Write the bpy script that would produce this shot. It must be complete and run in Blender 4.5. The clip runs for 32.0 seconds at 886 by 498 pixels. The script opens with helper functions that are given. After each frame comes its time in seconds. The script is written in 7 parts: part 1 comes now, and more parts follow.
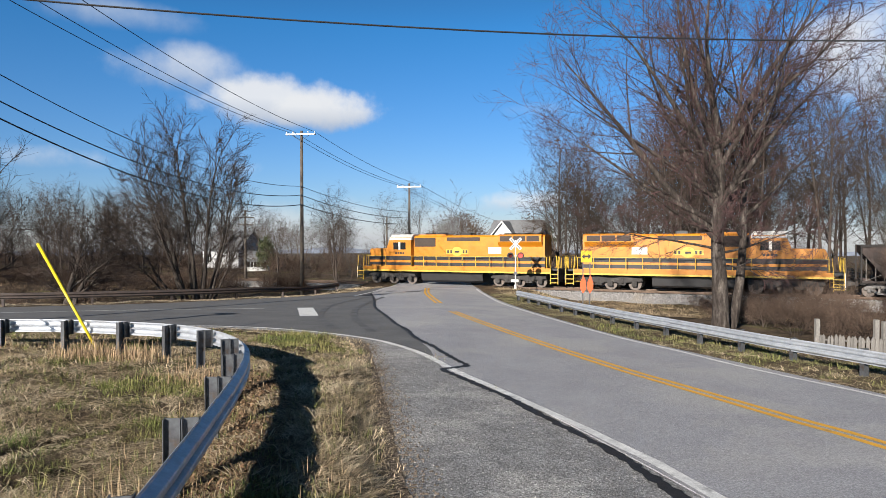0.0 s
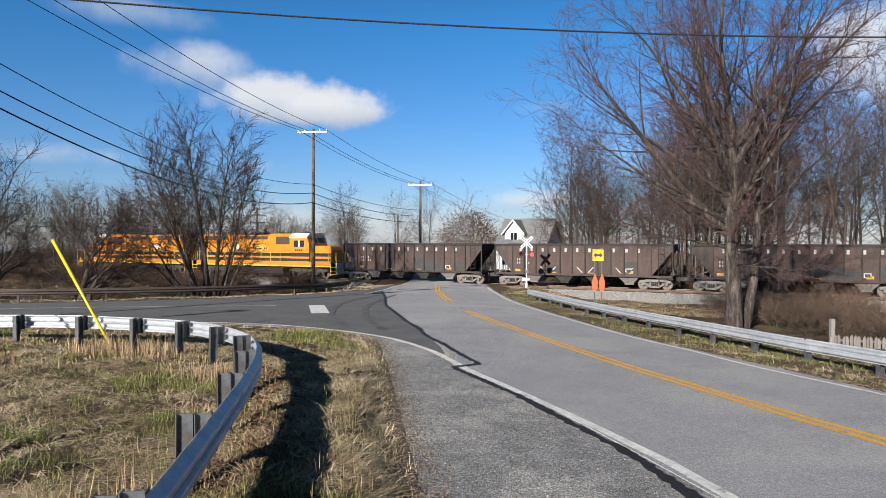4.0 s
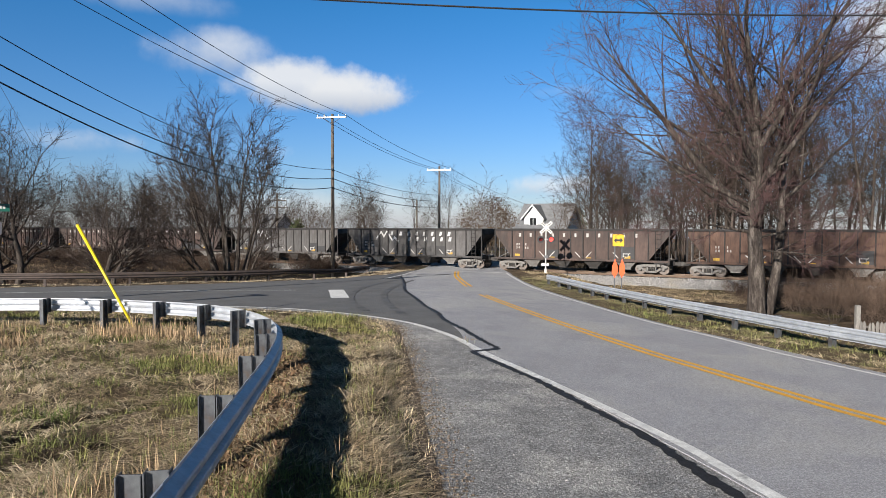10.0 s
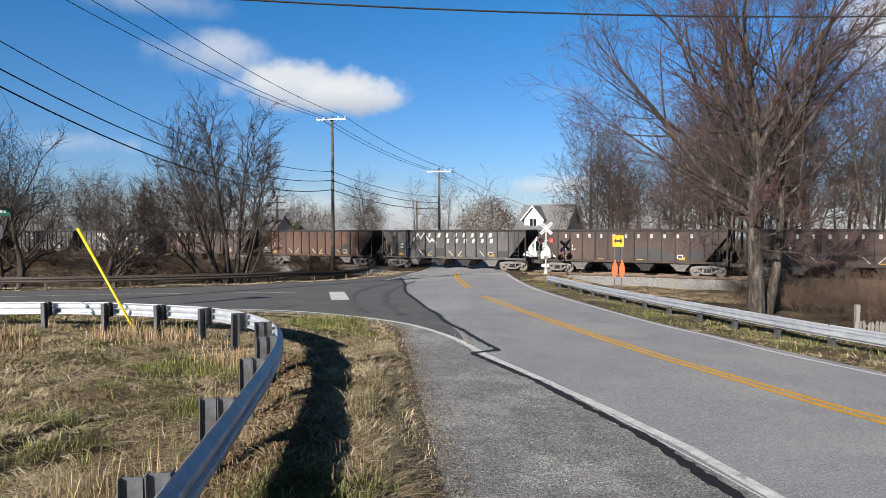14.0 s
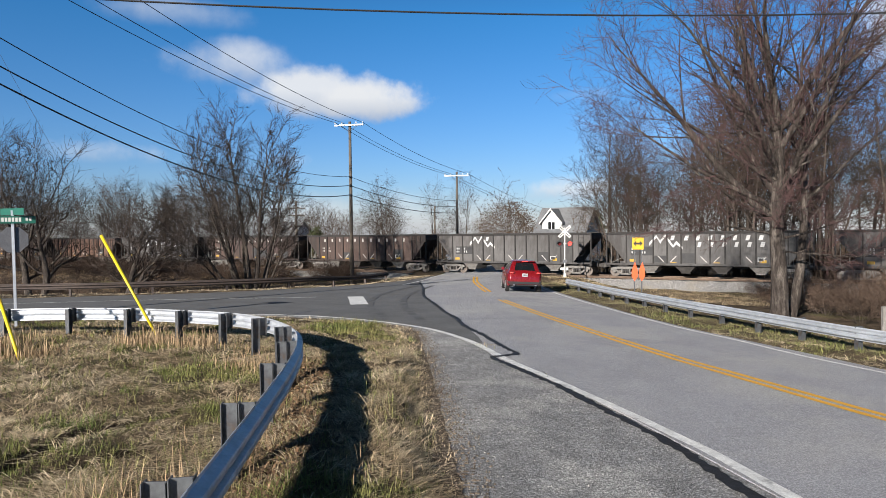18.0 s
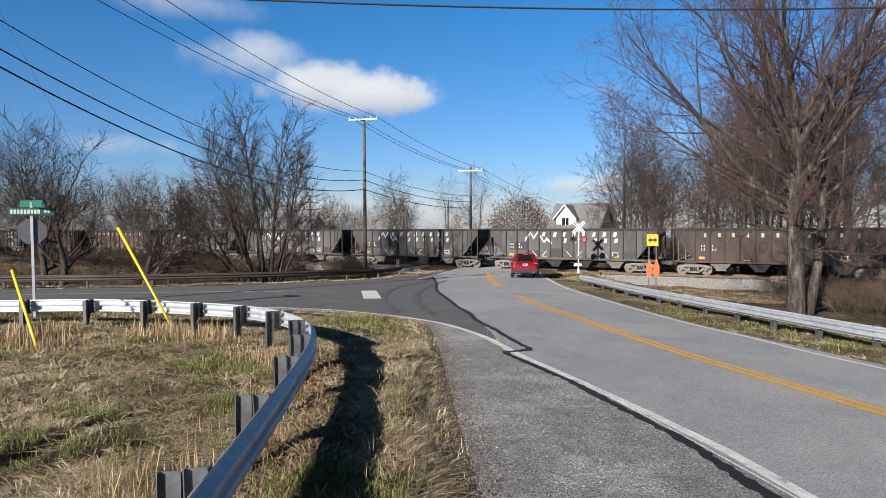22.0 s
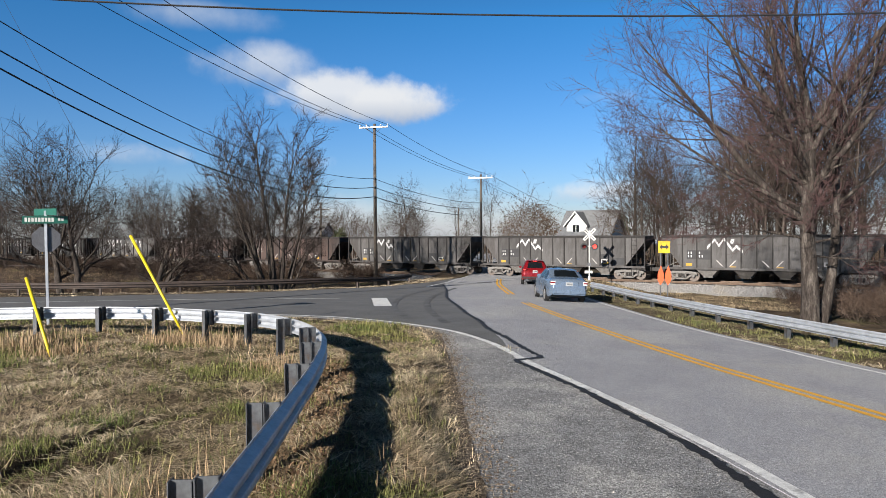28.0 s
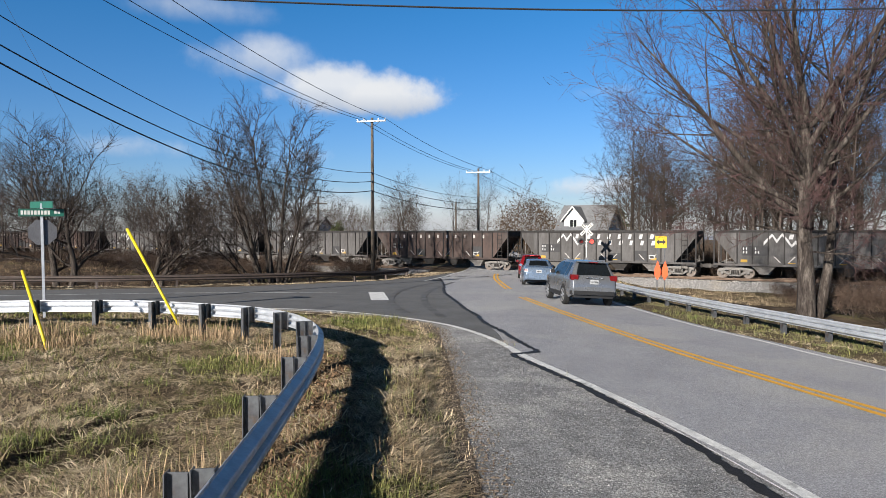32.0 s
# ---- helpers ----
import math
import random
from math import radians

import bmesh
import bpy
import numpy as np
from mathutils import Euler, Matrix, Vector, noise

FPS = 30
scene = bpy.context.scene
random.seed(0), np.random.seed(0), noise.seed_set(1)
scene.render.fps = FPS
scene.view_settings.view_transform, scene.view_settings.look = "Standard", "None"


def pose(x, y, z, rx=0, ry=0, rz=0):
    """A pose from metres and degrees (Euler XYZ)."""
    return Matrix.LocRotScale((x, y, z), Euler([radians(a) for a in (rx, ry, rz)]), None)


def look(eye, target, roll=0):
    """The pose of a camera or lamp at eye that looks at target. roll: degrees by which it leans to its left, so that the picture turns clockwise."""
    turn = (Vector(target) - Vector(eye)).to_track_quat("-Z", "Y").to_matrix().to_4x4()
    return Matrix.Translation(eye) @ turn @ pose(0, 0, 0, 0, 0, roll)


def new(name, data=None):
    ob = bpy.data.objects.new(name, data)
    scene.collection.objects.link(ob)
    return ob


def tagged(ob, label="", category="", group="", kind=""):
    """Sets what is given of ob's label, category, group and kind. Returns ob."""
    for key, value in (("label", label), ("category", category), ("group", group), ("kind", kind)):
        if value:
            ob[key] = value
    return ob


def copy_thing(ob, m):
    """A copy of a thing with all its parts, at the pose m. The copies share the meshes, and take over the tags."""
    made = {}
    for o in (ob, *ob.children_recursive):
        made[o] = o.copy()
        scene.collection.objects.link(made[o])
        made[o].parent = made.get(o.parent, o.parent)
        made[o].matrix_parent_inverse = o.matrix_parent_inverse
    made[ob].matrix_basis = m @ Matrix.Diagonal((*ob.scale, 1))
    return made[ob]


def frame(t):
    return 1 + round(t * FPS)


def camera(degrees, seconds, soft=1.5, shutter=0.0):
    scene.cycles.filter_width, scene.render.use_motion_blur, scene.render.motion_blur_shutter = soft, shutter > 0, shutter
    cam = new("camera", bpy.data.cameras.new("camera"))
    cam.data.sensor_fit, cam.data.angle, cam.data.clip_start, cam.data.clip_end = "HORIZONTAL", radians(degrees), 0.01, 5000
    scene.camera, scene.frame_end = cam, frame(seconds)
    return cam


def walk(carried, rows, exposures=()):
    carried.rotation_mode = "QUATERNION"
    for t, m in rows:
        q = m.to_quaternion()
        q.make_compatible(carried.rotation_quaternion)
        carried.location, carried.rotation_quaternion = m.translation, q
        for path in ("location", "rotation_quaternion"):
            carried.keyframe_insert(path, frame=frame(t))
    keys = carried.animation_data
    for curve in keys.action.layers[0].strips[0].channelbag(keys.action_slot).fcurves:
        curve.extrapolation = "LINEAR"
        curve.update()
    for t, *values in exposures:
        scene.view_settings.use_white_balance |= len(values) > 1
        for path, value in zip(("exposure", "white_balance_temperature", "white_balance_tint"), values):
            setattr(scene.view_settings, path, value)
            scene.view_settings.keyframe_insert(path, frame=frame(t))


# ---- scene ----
cam = camera(68.0, 32.0, soft=0.75)
PATH = [
    (0, (0.065, -0.176, 2.129), (0.061, 1.824, 2.091), -0.0),
    (0.5, (0.044, -0.166, 2.124), (0.036, 1.833, 2.082), -0.0),
    (1, (0.053, -0.168, 2.127), (0.041, 1.832, 2.102), -0.2),
    (1.5, (0.079, -0.212, 2.135), (0.047, 1.788, 2.102), -0.3),
    (2, (0.054, -0.182, 2.122), (0.026, 1.818, 2.091), -0.3),
    (2.5, (0.042, -0.165, 2.119), (0.005, 1.835, 2.089), -0.0),
    (4.5, (0.049, -0.145, 2.115), (0.01, 1.854, 2.058), 0.3),
    (5, (0.025, -0.127, 2.105), (-0.026, 1.871, 2.035), 0.5),
    (5.5, (0.043, -0.151, 2.115), (-0.008, 1.847, 2.045), 0.6),
    (6, (0.039, -0.13, 2.111), (-0.015, 1.868, 2.043), 0.4),
    (6.5, (0.054, -0.151, 2.119), (-0.005, 1.847, 2.054), 0.4),
    (7, (0.046, -0.151, 2.115), (-0.019, 1.846, 2.048), 0.4),
    (7.5, (0.058, -0.147, 2.116), (-0.015, 1.851, 2.05), 0.3),
    (8, (0.05, -0.148, 2.114), (-0.009, 1.85, 2.036), 0.4),
    (8.5, (0.052, -0.146, 2.119), (-0.019, 1.851, 2.051), 0.5),
    (9, (0.032, -0.133, 2.099), (-0.064, 1.863, 2.023), 0.5),
    (9.5, (0.044, -0.14, 2.099), (-0.061, 1.856, 2.013), 0.2),
    (10, (0.043, -0.131, 2.104), (-0.051, 1.865, 2.016), 0.2),
    (10.5, (0.047, -0.14, 2.109), (-0.045, 1.856, 2.021), 0.1),
    (11, (0.052, -0.195, 2.117), (-0.048, 1.801, 2.03), 0.3),
    (11.5, (0.055, -0.165, 2.114), (-0.048, 1.831, 2.034), 0.1),
    (12, (0.042, -0.14, 2.111), (-0.037, 1.856, 2.023), 0.1),
    (12.5, (0.05, -0.14, 2.104), (-0.025, 1.857, 2.01), 0.1),
    (13, (0.052, -0.149, 2.109), (-0.034, 1.847, 2.03), 0.1),
    (13.5, (0.057, -0.146, 2.114), (-0.034, 1.85, 2.03), -0.0),
    (14, (0.058, -0.169, 2.116), (-0.037, 1.827, 2.032), -0.1),
    (14.5, (0.062, -0.159, 2.105), (-0.044, 1.836, 2.018), -0.1),
    (16.5, (0.062, -0.146, 2.112), (-0.063, 1.849, 2.044), -0.7),
    (17, (0.068, -0.162, 2.113), (-0.064, 1.833, 2.044), -0.5),
    (17.5, (0.074, -0.172, 2.118), (-0.061, 1.822, 2.053), -0.7),
    (18, (0.05, -0.152, 2.111), (-0.1, 1.841, 2.04), -0.6),
    (18.5, (0.063, -0.163, 2.108), (-0.08, 1.83, 2.026), -0.5),
    (19, (0.055, -0.15, 2.107), (-0.09, 1.843, 2.018), -0.5),
    (19.5, (0.062, -0.171, 2.107), (-0.093, 1.82, 2.014), -0.2),
    (20, (0.044, -0.153, 2.115), (-0.125, 1.838, 2.013), -0.1),
    (20.5, (0.051, -0.142, 2.108), (-0.109, 1.849, 2.008), 0.0),
    (21, (0.045, -0.147, 2.113), (-0.121, 1.844, 2.025), 0.0),
    (21.5, (0.055, -0.175, 2.108), (-0.119, 1.815, 2.014), -0.0),
    (22, (0.042, -0.152, 2.107), (-0.148, 1.837, 2.021), -0.2),
    (22.5, (0.049, -0.159, 2.108), (-0.133, 1.831, 2.024), -0.1),
    (23, (0.049, -0.164, 2.114), (-0.157, 1.823, 2.033), -0.1),
    (23.5, (0.04, -0.151, 2.106), (-0.169, 1.836, 2.017), -0.2),
    (24, (0.055, -0.151, 2.11), (-0.137, 1.837, 2.01), -0.2),
    (24.5, (0.041, -0.141, 2.106), (-0.152, 1.847, 2.009), -0.2),
    (25, (0.037, -0.152, 2.114), (-0.177, 1.834, 2.015), -0.2),
    (25.5, (0.036, -0.161, 2.112), (-0.192, 1.824, 2.026), -0.1),
    (27.5, (0.035, -0.129, 2.111), (-0.193, 1.856, 2.041), -0.4),
    (28, (0.036, -0.136, 2.111), (-0.185, 1.851, 2.047), -0.3),
    (28.5, (0.039, -0.137, 2.105), (-0.185, 1.849, 2.031), -0.3),
    (29, (0.029, -0.117, 2.105), (-0.185, 1.87, 2.031), 0.0),
    (29.5, (0.023, -0.122, 2.104), (-0.195, 1.865, 2.03), -0.0),
    (30, (0.038, -0.128, 2.112), (-0.172, 1.86, 2.041), -0.0),
    (30.5, (0.048, -0.149, 2.108), (-0.171, 1.837, 2.026), 0.0),
    (31, (0.048, -0.14, 2.11), (-0.168, 1.847, 2.033), -0.0),
    (31.5, (0.042, -0.138, 2.112), (-0.176, 1.848, 2.036), -0.1),
    (32, (0.043, -0.138, 2.106), (-0.17, 1.849, 2.025), -0.1),
]
walk(cam, [(t, look(eye, target, roll)) for t, eye, target, roll in PATH], exposures=[(0.0, 0.92), (32.0, 0.92)])

# ---------------------------------------------------------------- light
SUN_TO = Vector((-0.482, -0.876, 0.365)).normalized()
sun_ob = new("sun", bpy.data.lights.new("sun", "SUN"))
sun_ob.data.energy, sun_ob.data.angle, sun_ob.data.color = 5.0, radians(0.55), (1.0, 0.94, 0.865)
sun_ob.matrix_world = look((0, 0, 60), Vector((0, 0, 60)) - SUN_TO)
world = bpy.data.worlds.new("sky")
scene.world = world
world.use_nodes = True
wt = world.node_tree
wt.nodes.clear()


def wn(kind, **kw):
    n = wt.nodes.new(kind)
    for k, v in kw.items():
        n.inputs[k].default_value = v
    return n


def build_sky():
    ln = wt.links.new
    sky = wn("ShaderNodeTexSky")
    sky.sky_type, sky.sun_disc = "NISHITA", False
    sky.sun_elevation, sky.sun_rotation = math.asin(SUN_TO.z), math.atan2(SUN_TO.x, SUN_TO.y)
    sky.air_density, sky.dust_density, sky.ozone_density = 1.0, 0.15, 4.0
    co = wn("ShaderNodeTexCoord")
    # clouds: broken cumulus and thin veils, by direction of the sky
    def veil(yaw, pitch, wide, high, scale, low, top, gain, rag):
        d = Vector((math.sin(radians(yaw)) * math.cos(radians(pitch)), math.cos(radians(yaw)) * math.cos(radians(pitch)), math.sin(radians(pitch))))
        right = Vector((math.cos(radians(yaw)), -math.sin(radians(yaw)), 0))
        up = right.cross(d)
        def dot(v, size):
            n = wn("ShaderNodeVectorMath"); n.operation = "DOT_PRODUCT"
            ln(co.outputs["Generated"], n.inputs[0]); n.inputs[1].default_value = v
            k = wn("ShaderNodeMath"); k.operation = "DIVIDE"
            ln(n.outputs["Value"], k.inputs[0]); k.inputs[1].default_value = math.sin(radians(size))
            q = wn("ShaderNodeMath"); q.operation = "POWER"
            a = wn("ShaderNodeMath"); a.operation = "ABSOLUTE"
            ln(k.outputs[0], a.inputs[0]); ln(a.outputs[0], q.inputs[0]); q.inputs[1].default_value = 2
            return k, q
        kx, qx = dot(right, wide)
        ky, qy = dot(up, high)
        r = wn("ShaderNodeMath"); r.operation = "ADD"; ln(qx.outputs[0], r.inputs[0]); ln(qy.outputs[0], r.inputs[1])
        ns = wn("ShaderNodeTexNoise", Scale=scale, Detail=7.0, Roughness=0.56)
        ln(co.outputs["Generated"], ns.inputs["Vector"])
        f = wn("ShaderNodeMath"); f.operation = "MULTIPLY_ADD"
        ln(ns.outputs["Fac"], f.inputs[0]); f.inputs[1].default_value = rag; f.inputs[2].default_value = 0.8 - 0.5 * rag
        s = wn("ShaderNodeMath"); s.operation = "SUBTRACT"; ln(f.outputs[0], s.inputs[0]); ln(r.outputs[0], s.inputs[1])
        m = wn("ShaderNodeMapRange"); m.interpolation_type = "SMOOTHSTEP"
        ln(s.outputs[0], m.inputs["Value"])
        m.inputs["From Min"].default_value, m.inputs["From Max"].default_value, m.inputs["To Max"].default_value = low, top, gain
        return m, ky
    # bluer, clearer air than the model's own
    sep = wn("ShaderNodeSeparateXYZ")
    ln(co.outputs["Generated"], sep.inputs[0])
    lift = wn("ShaderNodeMapRange")
    ln(sep.outputs["Z"], lift.inputs["Value"])
    lift.inputs["From Min"].default_value, lift.inputs["From Max"].default_value = 0.0, 0.3
    air = wn("ShaderNodeMix")
    air.data_type = "RGBA"
    ln(lift.outputs[0], air.inputs["Factor"])
    air.inputs[6].default_value, air.inputs[7].default_value = (0.85, 0.91, 1.26, 1), (0.35, 0.96, 1.34, 1)
    tint = wn("ShaderNodeMix")
    tint.data_type, tint.blend_type = "RGBA", "MULTIPLY"
    tint.inputs["Factor"].default_value = 1.0
    ln(sky.outputs["Color"], tint.inputs[6])
    ln(air.outputs[2], tint.inputs[7])
    # the sky is dimmed towards the zenith, mostly above the view, to darken shadows
    deep = wn("ShaderNodeMapRange")
    ln(sep.outputs["Z"], deep.inputs["Value"])
    deep.inputs["From Min"].default_value, deep.inputs["From Max"].default_value = 0.3, 0.65
    zen = wn("ShaderNodeMix")
    zen.data_type, zen.blend_type = "RGBA", "MULTIPLY"
    ln(deep.outputs[0], zen.inputs["Factor"])
    ln(tint.outputs[2], zen.inputs[6])
    zen.inputs[7].default_value = (0.8, 0.21, 0.11, 1)
    colour = zen.outputs[2]
    for yaw, pitch, wide, high, scale, low, top, gain, rag in CLOUDS:
        m, ky = veil(yaw, pitch, wide, high, scale, low, top, gain, rag)
        shade = wn("ShaderNodeMapRange")
        ln(ky.outputs[0], shade.inputs["Value"])
        shade.inputs["From Min"].default_value, shade.inputs["From Max"].default_value = -0.9, 0.1
        base = wn("ShaderNodeMix"); base.data_type = "RGBA"
        ln(shade.outputs[0], base.inputs["Factor"])
        base.inputs[6].default_value, base.inputs[7].default_value = (4.0, 4.8, 6.2, 1), (8.6, 8.8, 9.1, 1)
        mx = wn("ShaderNodeMix"); mx.data_type = "RGBA"
        ln(m.outputs[0], mx.inputs["Factor"]); ln(colour, mx.inputs[6]); ln(base.outputs[2], mx.inputs[7])
        colour = mx.outputs[2]
    bg = wn("ShaderNodeBackground", Strength=SKY)
    ln(colour, bg.inputs["Color"])
    out = wn("ShaderNodeOutputWorld")
    ln(bg.outputs[0], out.inputs["Surface"])


SKY = 0.0505
CLOUDS = [(-20.5, 13.5, 8.0, 2.5, 9.0, 0.05, 1.2, 0.7, 2.6),
          (-13.6, 11.2, 9.6, 2.7, 13.0, 0.0, 0.8, 0.92, 2.3),
          (-10.4, 10.7, 5.8, 2.3, 19.0, 0.05, 0.7, 0.9, 2.0),
          (-26.5, 16.8, 8.0, 1.7, 8.0, 0.3, 1.6, 0.5, 2.4),
          (-31.0, 6.0, 8.0, 1.6, 10.0, 0.3, 1.2, 0.7, 2.0),
          (-17.5, 5.6, 3.6, 1.3, 14.0, 0.25, 1.1, 0.6, 2.0),
          (6.5, 3.0, 6.0, 1.5, 13.0, 0.15, 0.95, 0.85, 2.4),
          (34.0, 13.0, 8.0, 5.0, 9.0, -0.1, 1.0, 0.95, 2.2),
          (8.0, 10.8, 4.5, 0.9, 12.0, 0.2, 1.6, 0.25, 2.0),
          (-14.0, 0.6, 30.0, 3.2, 12.0, 0.1, 1.4, 0.55, 2.0)]
build_sky()


# ---------------------------------------------------------------- materials
def material(name, colour, rough=0.8, metal=0.0, second=None, scale=3.0, fine=40.0, fine_amount=0.25, bump=0.0, bump_scale=60.0,
             third=None, third_scale=0.6, third_cut=(0.5, 0.62), spread=(0.35, 0.65), random_tone=0.0, specular=0.5, coat=0.0, stretch=(1, 1, 1), emit=0.0, island=0.0, chips=0.0, chip_scale=70.0):
    """Two-scale colour variation with fine relief; object coordinates, in metres."""
    m = bpy.data.materials.new(name)
    m.use_nodes = True
    nt = m.node_tree
    b = nt.nodes["Principled BSDF"]
    b.inputs["Roughness"].default_value, b.inputs["Metallic"].default_value = rough, metal
    b.inputs["Specular IOR Level"].default_value = specular
    b.inputs["Coat Weight"].default_value = coat
    add, ln = nt.nodes.new, nt.links.new
    co = add("ShaderNodeTexCoord")
    mp = add("ShaderNodeMapping")
    mp.inputs["Scale"].default_value = stretch
    ln(co.outputs["Object"], mp.inputs["Vector"])

    def noise_of(sc, detail=5.0):
        n = add("ShaderNodeTexNoise")
        n.inputs["Scale"].default_value, n.inputs["Detail"].default_value, n.inputs["Roughness"].default_value = sc, detail, 0.6
        ln(mp.outputs["Vector"], n.inputs["Vector"])
        return n.outputs["Fac"]

    def ranged(v, a, c, lo=0.0, hi=1.0):
        r = add("ShaderNodeMapRange")
        ln(v, r.inputs["Value"])
        for k, x in zip(("From Min", "From Max", "To Min", "To Max"), (a, c, lo, hi)):
            r.inputs[k].default_value = x
        return r.outputs["Result"]

    def mixed(f, a, c, blend="MIX"):
        x = add("ShaderNodeMix")
        x.data_type, x.blend_type = "RGBA", blend
        if isinstance(f, float):
            x.inputs["Factor"].default_value = f
        else:
            ln(f, x.inputs["Factor"])
        for s, v in ((6, a), (7, c)):
            if isinstance(v, tuple):
                x.inputs[s].default_value = (*v[:3], 1)
            else:
                ln(v, x.inputs[s])
        return x.outputs[2]

    second = second or tuple(c * 0.78 for c in colour)
    c = mixed(ranged(noise_of(scale), *spread), tuple(colour), tuple(second))
    if third:
        c = mixed(ranged(noise_of(third_scale), *third_cut), c, tuple(third))
    grain = ranged(noise_of(fine, 3.0), 0.25, 0.75, 1 - fine_amount, 1 + fine_amount)
    g = add("ShaderNodeCombineColor")
    for k in range(3):
        ln(grain, g.inputs[k])
    c = mixed(1.0, c, g.outputs[0], "MULTIPLY")
    if random_tone:
        info = add("ShaderNodeObjectInfo")
        r = ranged(info.outputs["Random"], 0, 1, 1 - random_tone, 1 + random_tone)
        g2 = add("ShaderNodeCombineColor")
        for k in range(3):
            ln(r, g2.inputs[k])
        c = mixed(1.0, c, g2.outputs[0], "MULTIPLY")
    if island:
        geo = add("ShaderNodeNewGeometry")
        r = ranged(geo.outputs["Random Per Island"], 0, 1, 1 - island, 1 + island)
        g3 = add("ShaderNodeCombineColor")
        for k in range(3):
            ln(r, g3.inputs[k])
        c = mixed(1.0, c, g3.outputs[0], "MULTIPLY")
    if chips:
        vo = add("ShaderNodeTexVoronoi")
        vo.inputs["Scale"].default_value = chip_scale
        ln(mp.outputs["Vector"], vo.inputs["Vector"])
        sp = add("ShaderNodeSeparateColor")
        ln(vo.outputs["Color"], sp.inputs[0])
        pw = add("ShaderNodeMath")
        pw.operation = "POWER"
        ln(sp.outputs[0], pw.inputs[0])
        pw.inputs[1].default_value = 1.6
        r = ranged(pw.outputs[0], 0, 1, 1 - chips * 0.75, 1 + chips * 1.25)
        g4 = add("ShaderNodeCombineColor")
        for k in range(3):
            ln(r, g4.inputs[k])
        c = mixed(1.0, c, g4.outputs[0], "MULTIPLY")
    ln(c, b.inputs["Base Color"])
    if bump:
        bp = add("ShaderNodeBump")
        bp.inputs["Strength"].default_value, bp.inputs["Distance"].default_value = min(1.0, bump), (0.05 if bump_scale < 20 else 0.02)
        ln(noise_of(bump_scale, 4.0), bp.inputs["Height"])
        ln(bp.outputs[0], b.inputs["Normal"])
    rr = ranged(noise_of(scale * 2.3), 0.3, 0.7, max(0.02, rough - 0.08), min(1, rough + 0.08))
    ln(rr, b.inputs["Roughness"])
    if emit:
        b.inputs["Emission Color"].default_value = (*colour, 1)
        b.inputs["Emission Strength"].default_value = emit
    return m


M = {}
M["ground"] = material("dry_grass_ground", (0.135, 0.1, 0.066), 0.95, second=(0.05, 0.037, 0.026), scale=1.7, fine=30, fine_amount=0.5, bump=1.0, bump_scale=45, third=(0.13, 0.125, 0.05), third_scale=0.28, third_cut=(0.56, 0.7), specular=0.1)
M["asphalt"] = material("worn_asphalt", (0.342, 0.342, 0.358), 0.88, second=(0.297, 0.297, 0.314), scale=0.9, fine=70, fine_amount=0.42, bump=0.5, bump_scale=130, third=(0.37, 0.365, 0.364), third_scale=0.3, specular=0.3, chips=0.3, chip_scale=75)
M["shoulder"] = material("coarse_asphalt", (0.273, 0.27, 0.27), 0.92, second=(0.2, 0.198, 0.198), scale=2.5, fine=45, fine_amount=0.55, bump=1.0, bump_scale=60, third=(0.337, 0.329, 0.319), third_scale=0.9, specular=0.25, chips=0.5, chip_scale=60)
M["soil"] = material("dark_road_soil", (0.075, 0.058, 0.044), 0.95, second=(0.14, 0.115, 0.09), scale=4, fine=40, fine_amount=0.5, bump=1.0, bump_scale=40, specular=0.1, chips=0.5, chip_scale=60)
M["litter"] = material("dead_leaf_litter", (0.115, 0.07, 0.042), 0.9, second=(0.2, 0.135, 0.08), scale=3, fine=25, fine_amount=0.4, specular=0.1, island=0.6)
M["side_asphalt"] = material("dark_asphalt", (0.138, 0.138, 0.139), 0.9, second=(0.11, 0.11, 0.111), scale=0.8, fine=90, fine_amount=0.3, bump=0.3, bump_scale=120, specular=0.3)
M["tar"] = material("crack_tar", (0.013, 0.013, 0.015), 0.7, scale=5, fine=60, bump=0.2)
M["white_line"] = material("white_line_paint", (0.78, 0.78, 0.76), 0.75, second=(0.55, 0.55, 0.54), scale=6, fine=50, fine_amount=0.25, third=(0.3, 0.3, 0.3), third_scale=3.5, third_cut=(0.6, 0.7))
M["yellow_line"] = material("yellow_line_paint", (0.8, 0.42, 0.03), 0.75, second=(0.66, 0.35, 0.03), scale=5, fine=50, fine_amount=0.2, third=(0.28, 0.2, 0.08), third_scale=3.0, third_cut=(0.62, 0.72))
M["galv"] = material("galvanised_steel", (0.56, 0.58, 0.61), 0.5, 0.55, second=(0.43, 0.45, 0.48), scale=4, fine=30, fine_amount=0.12, third=(0.3, 0.3, 0.3), third_scale=1.5, third_cut=(0.6, 0.75))
M["post_steel"] = material("post_steel", (0.096, 0.102, 0.108), 0.6, 0.4, second=(0.06, 0.06, 0.066), scale=6, fine=30, third=(0.072, 0.048, 0.03), third_scale=3, third_cut=(0.62, 0.72))
M["rust_rail"] = material("weathered_steel_rail", (0.1, 0.075, 0.062), 0.65, 0.3, second=(0.06, 0.048, 0.044), scale=5, fine=30)
M["ballast"] = material("ballast_stone", (0.306, 0.293, 0.281), 0.95, second=(0.17, 0.162, 0.155), scale=9, fine=24, fine_amount=0.6, bump=1.0, bump_scale=22, third=(0.255, 0.23, 0.196), third_scale=0.5)
M["rail_steel"] = material("rail_steel", (0.16, 0.11, 0.08), 0.5, 0.6, second=(0.1, 0.07, 0.05), scale=4)
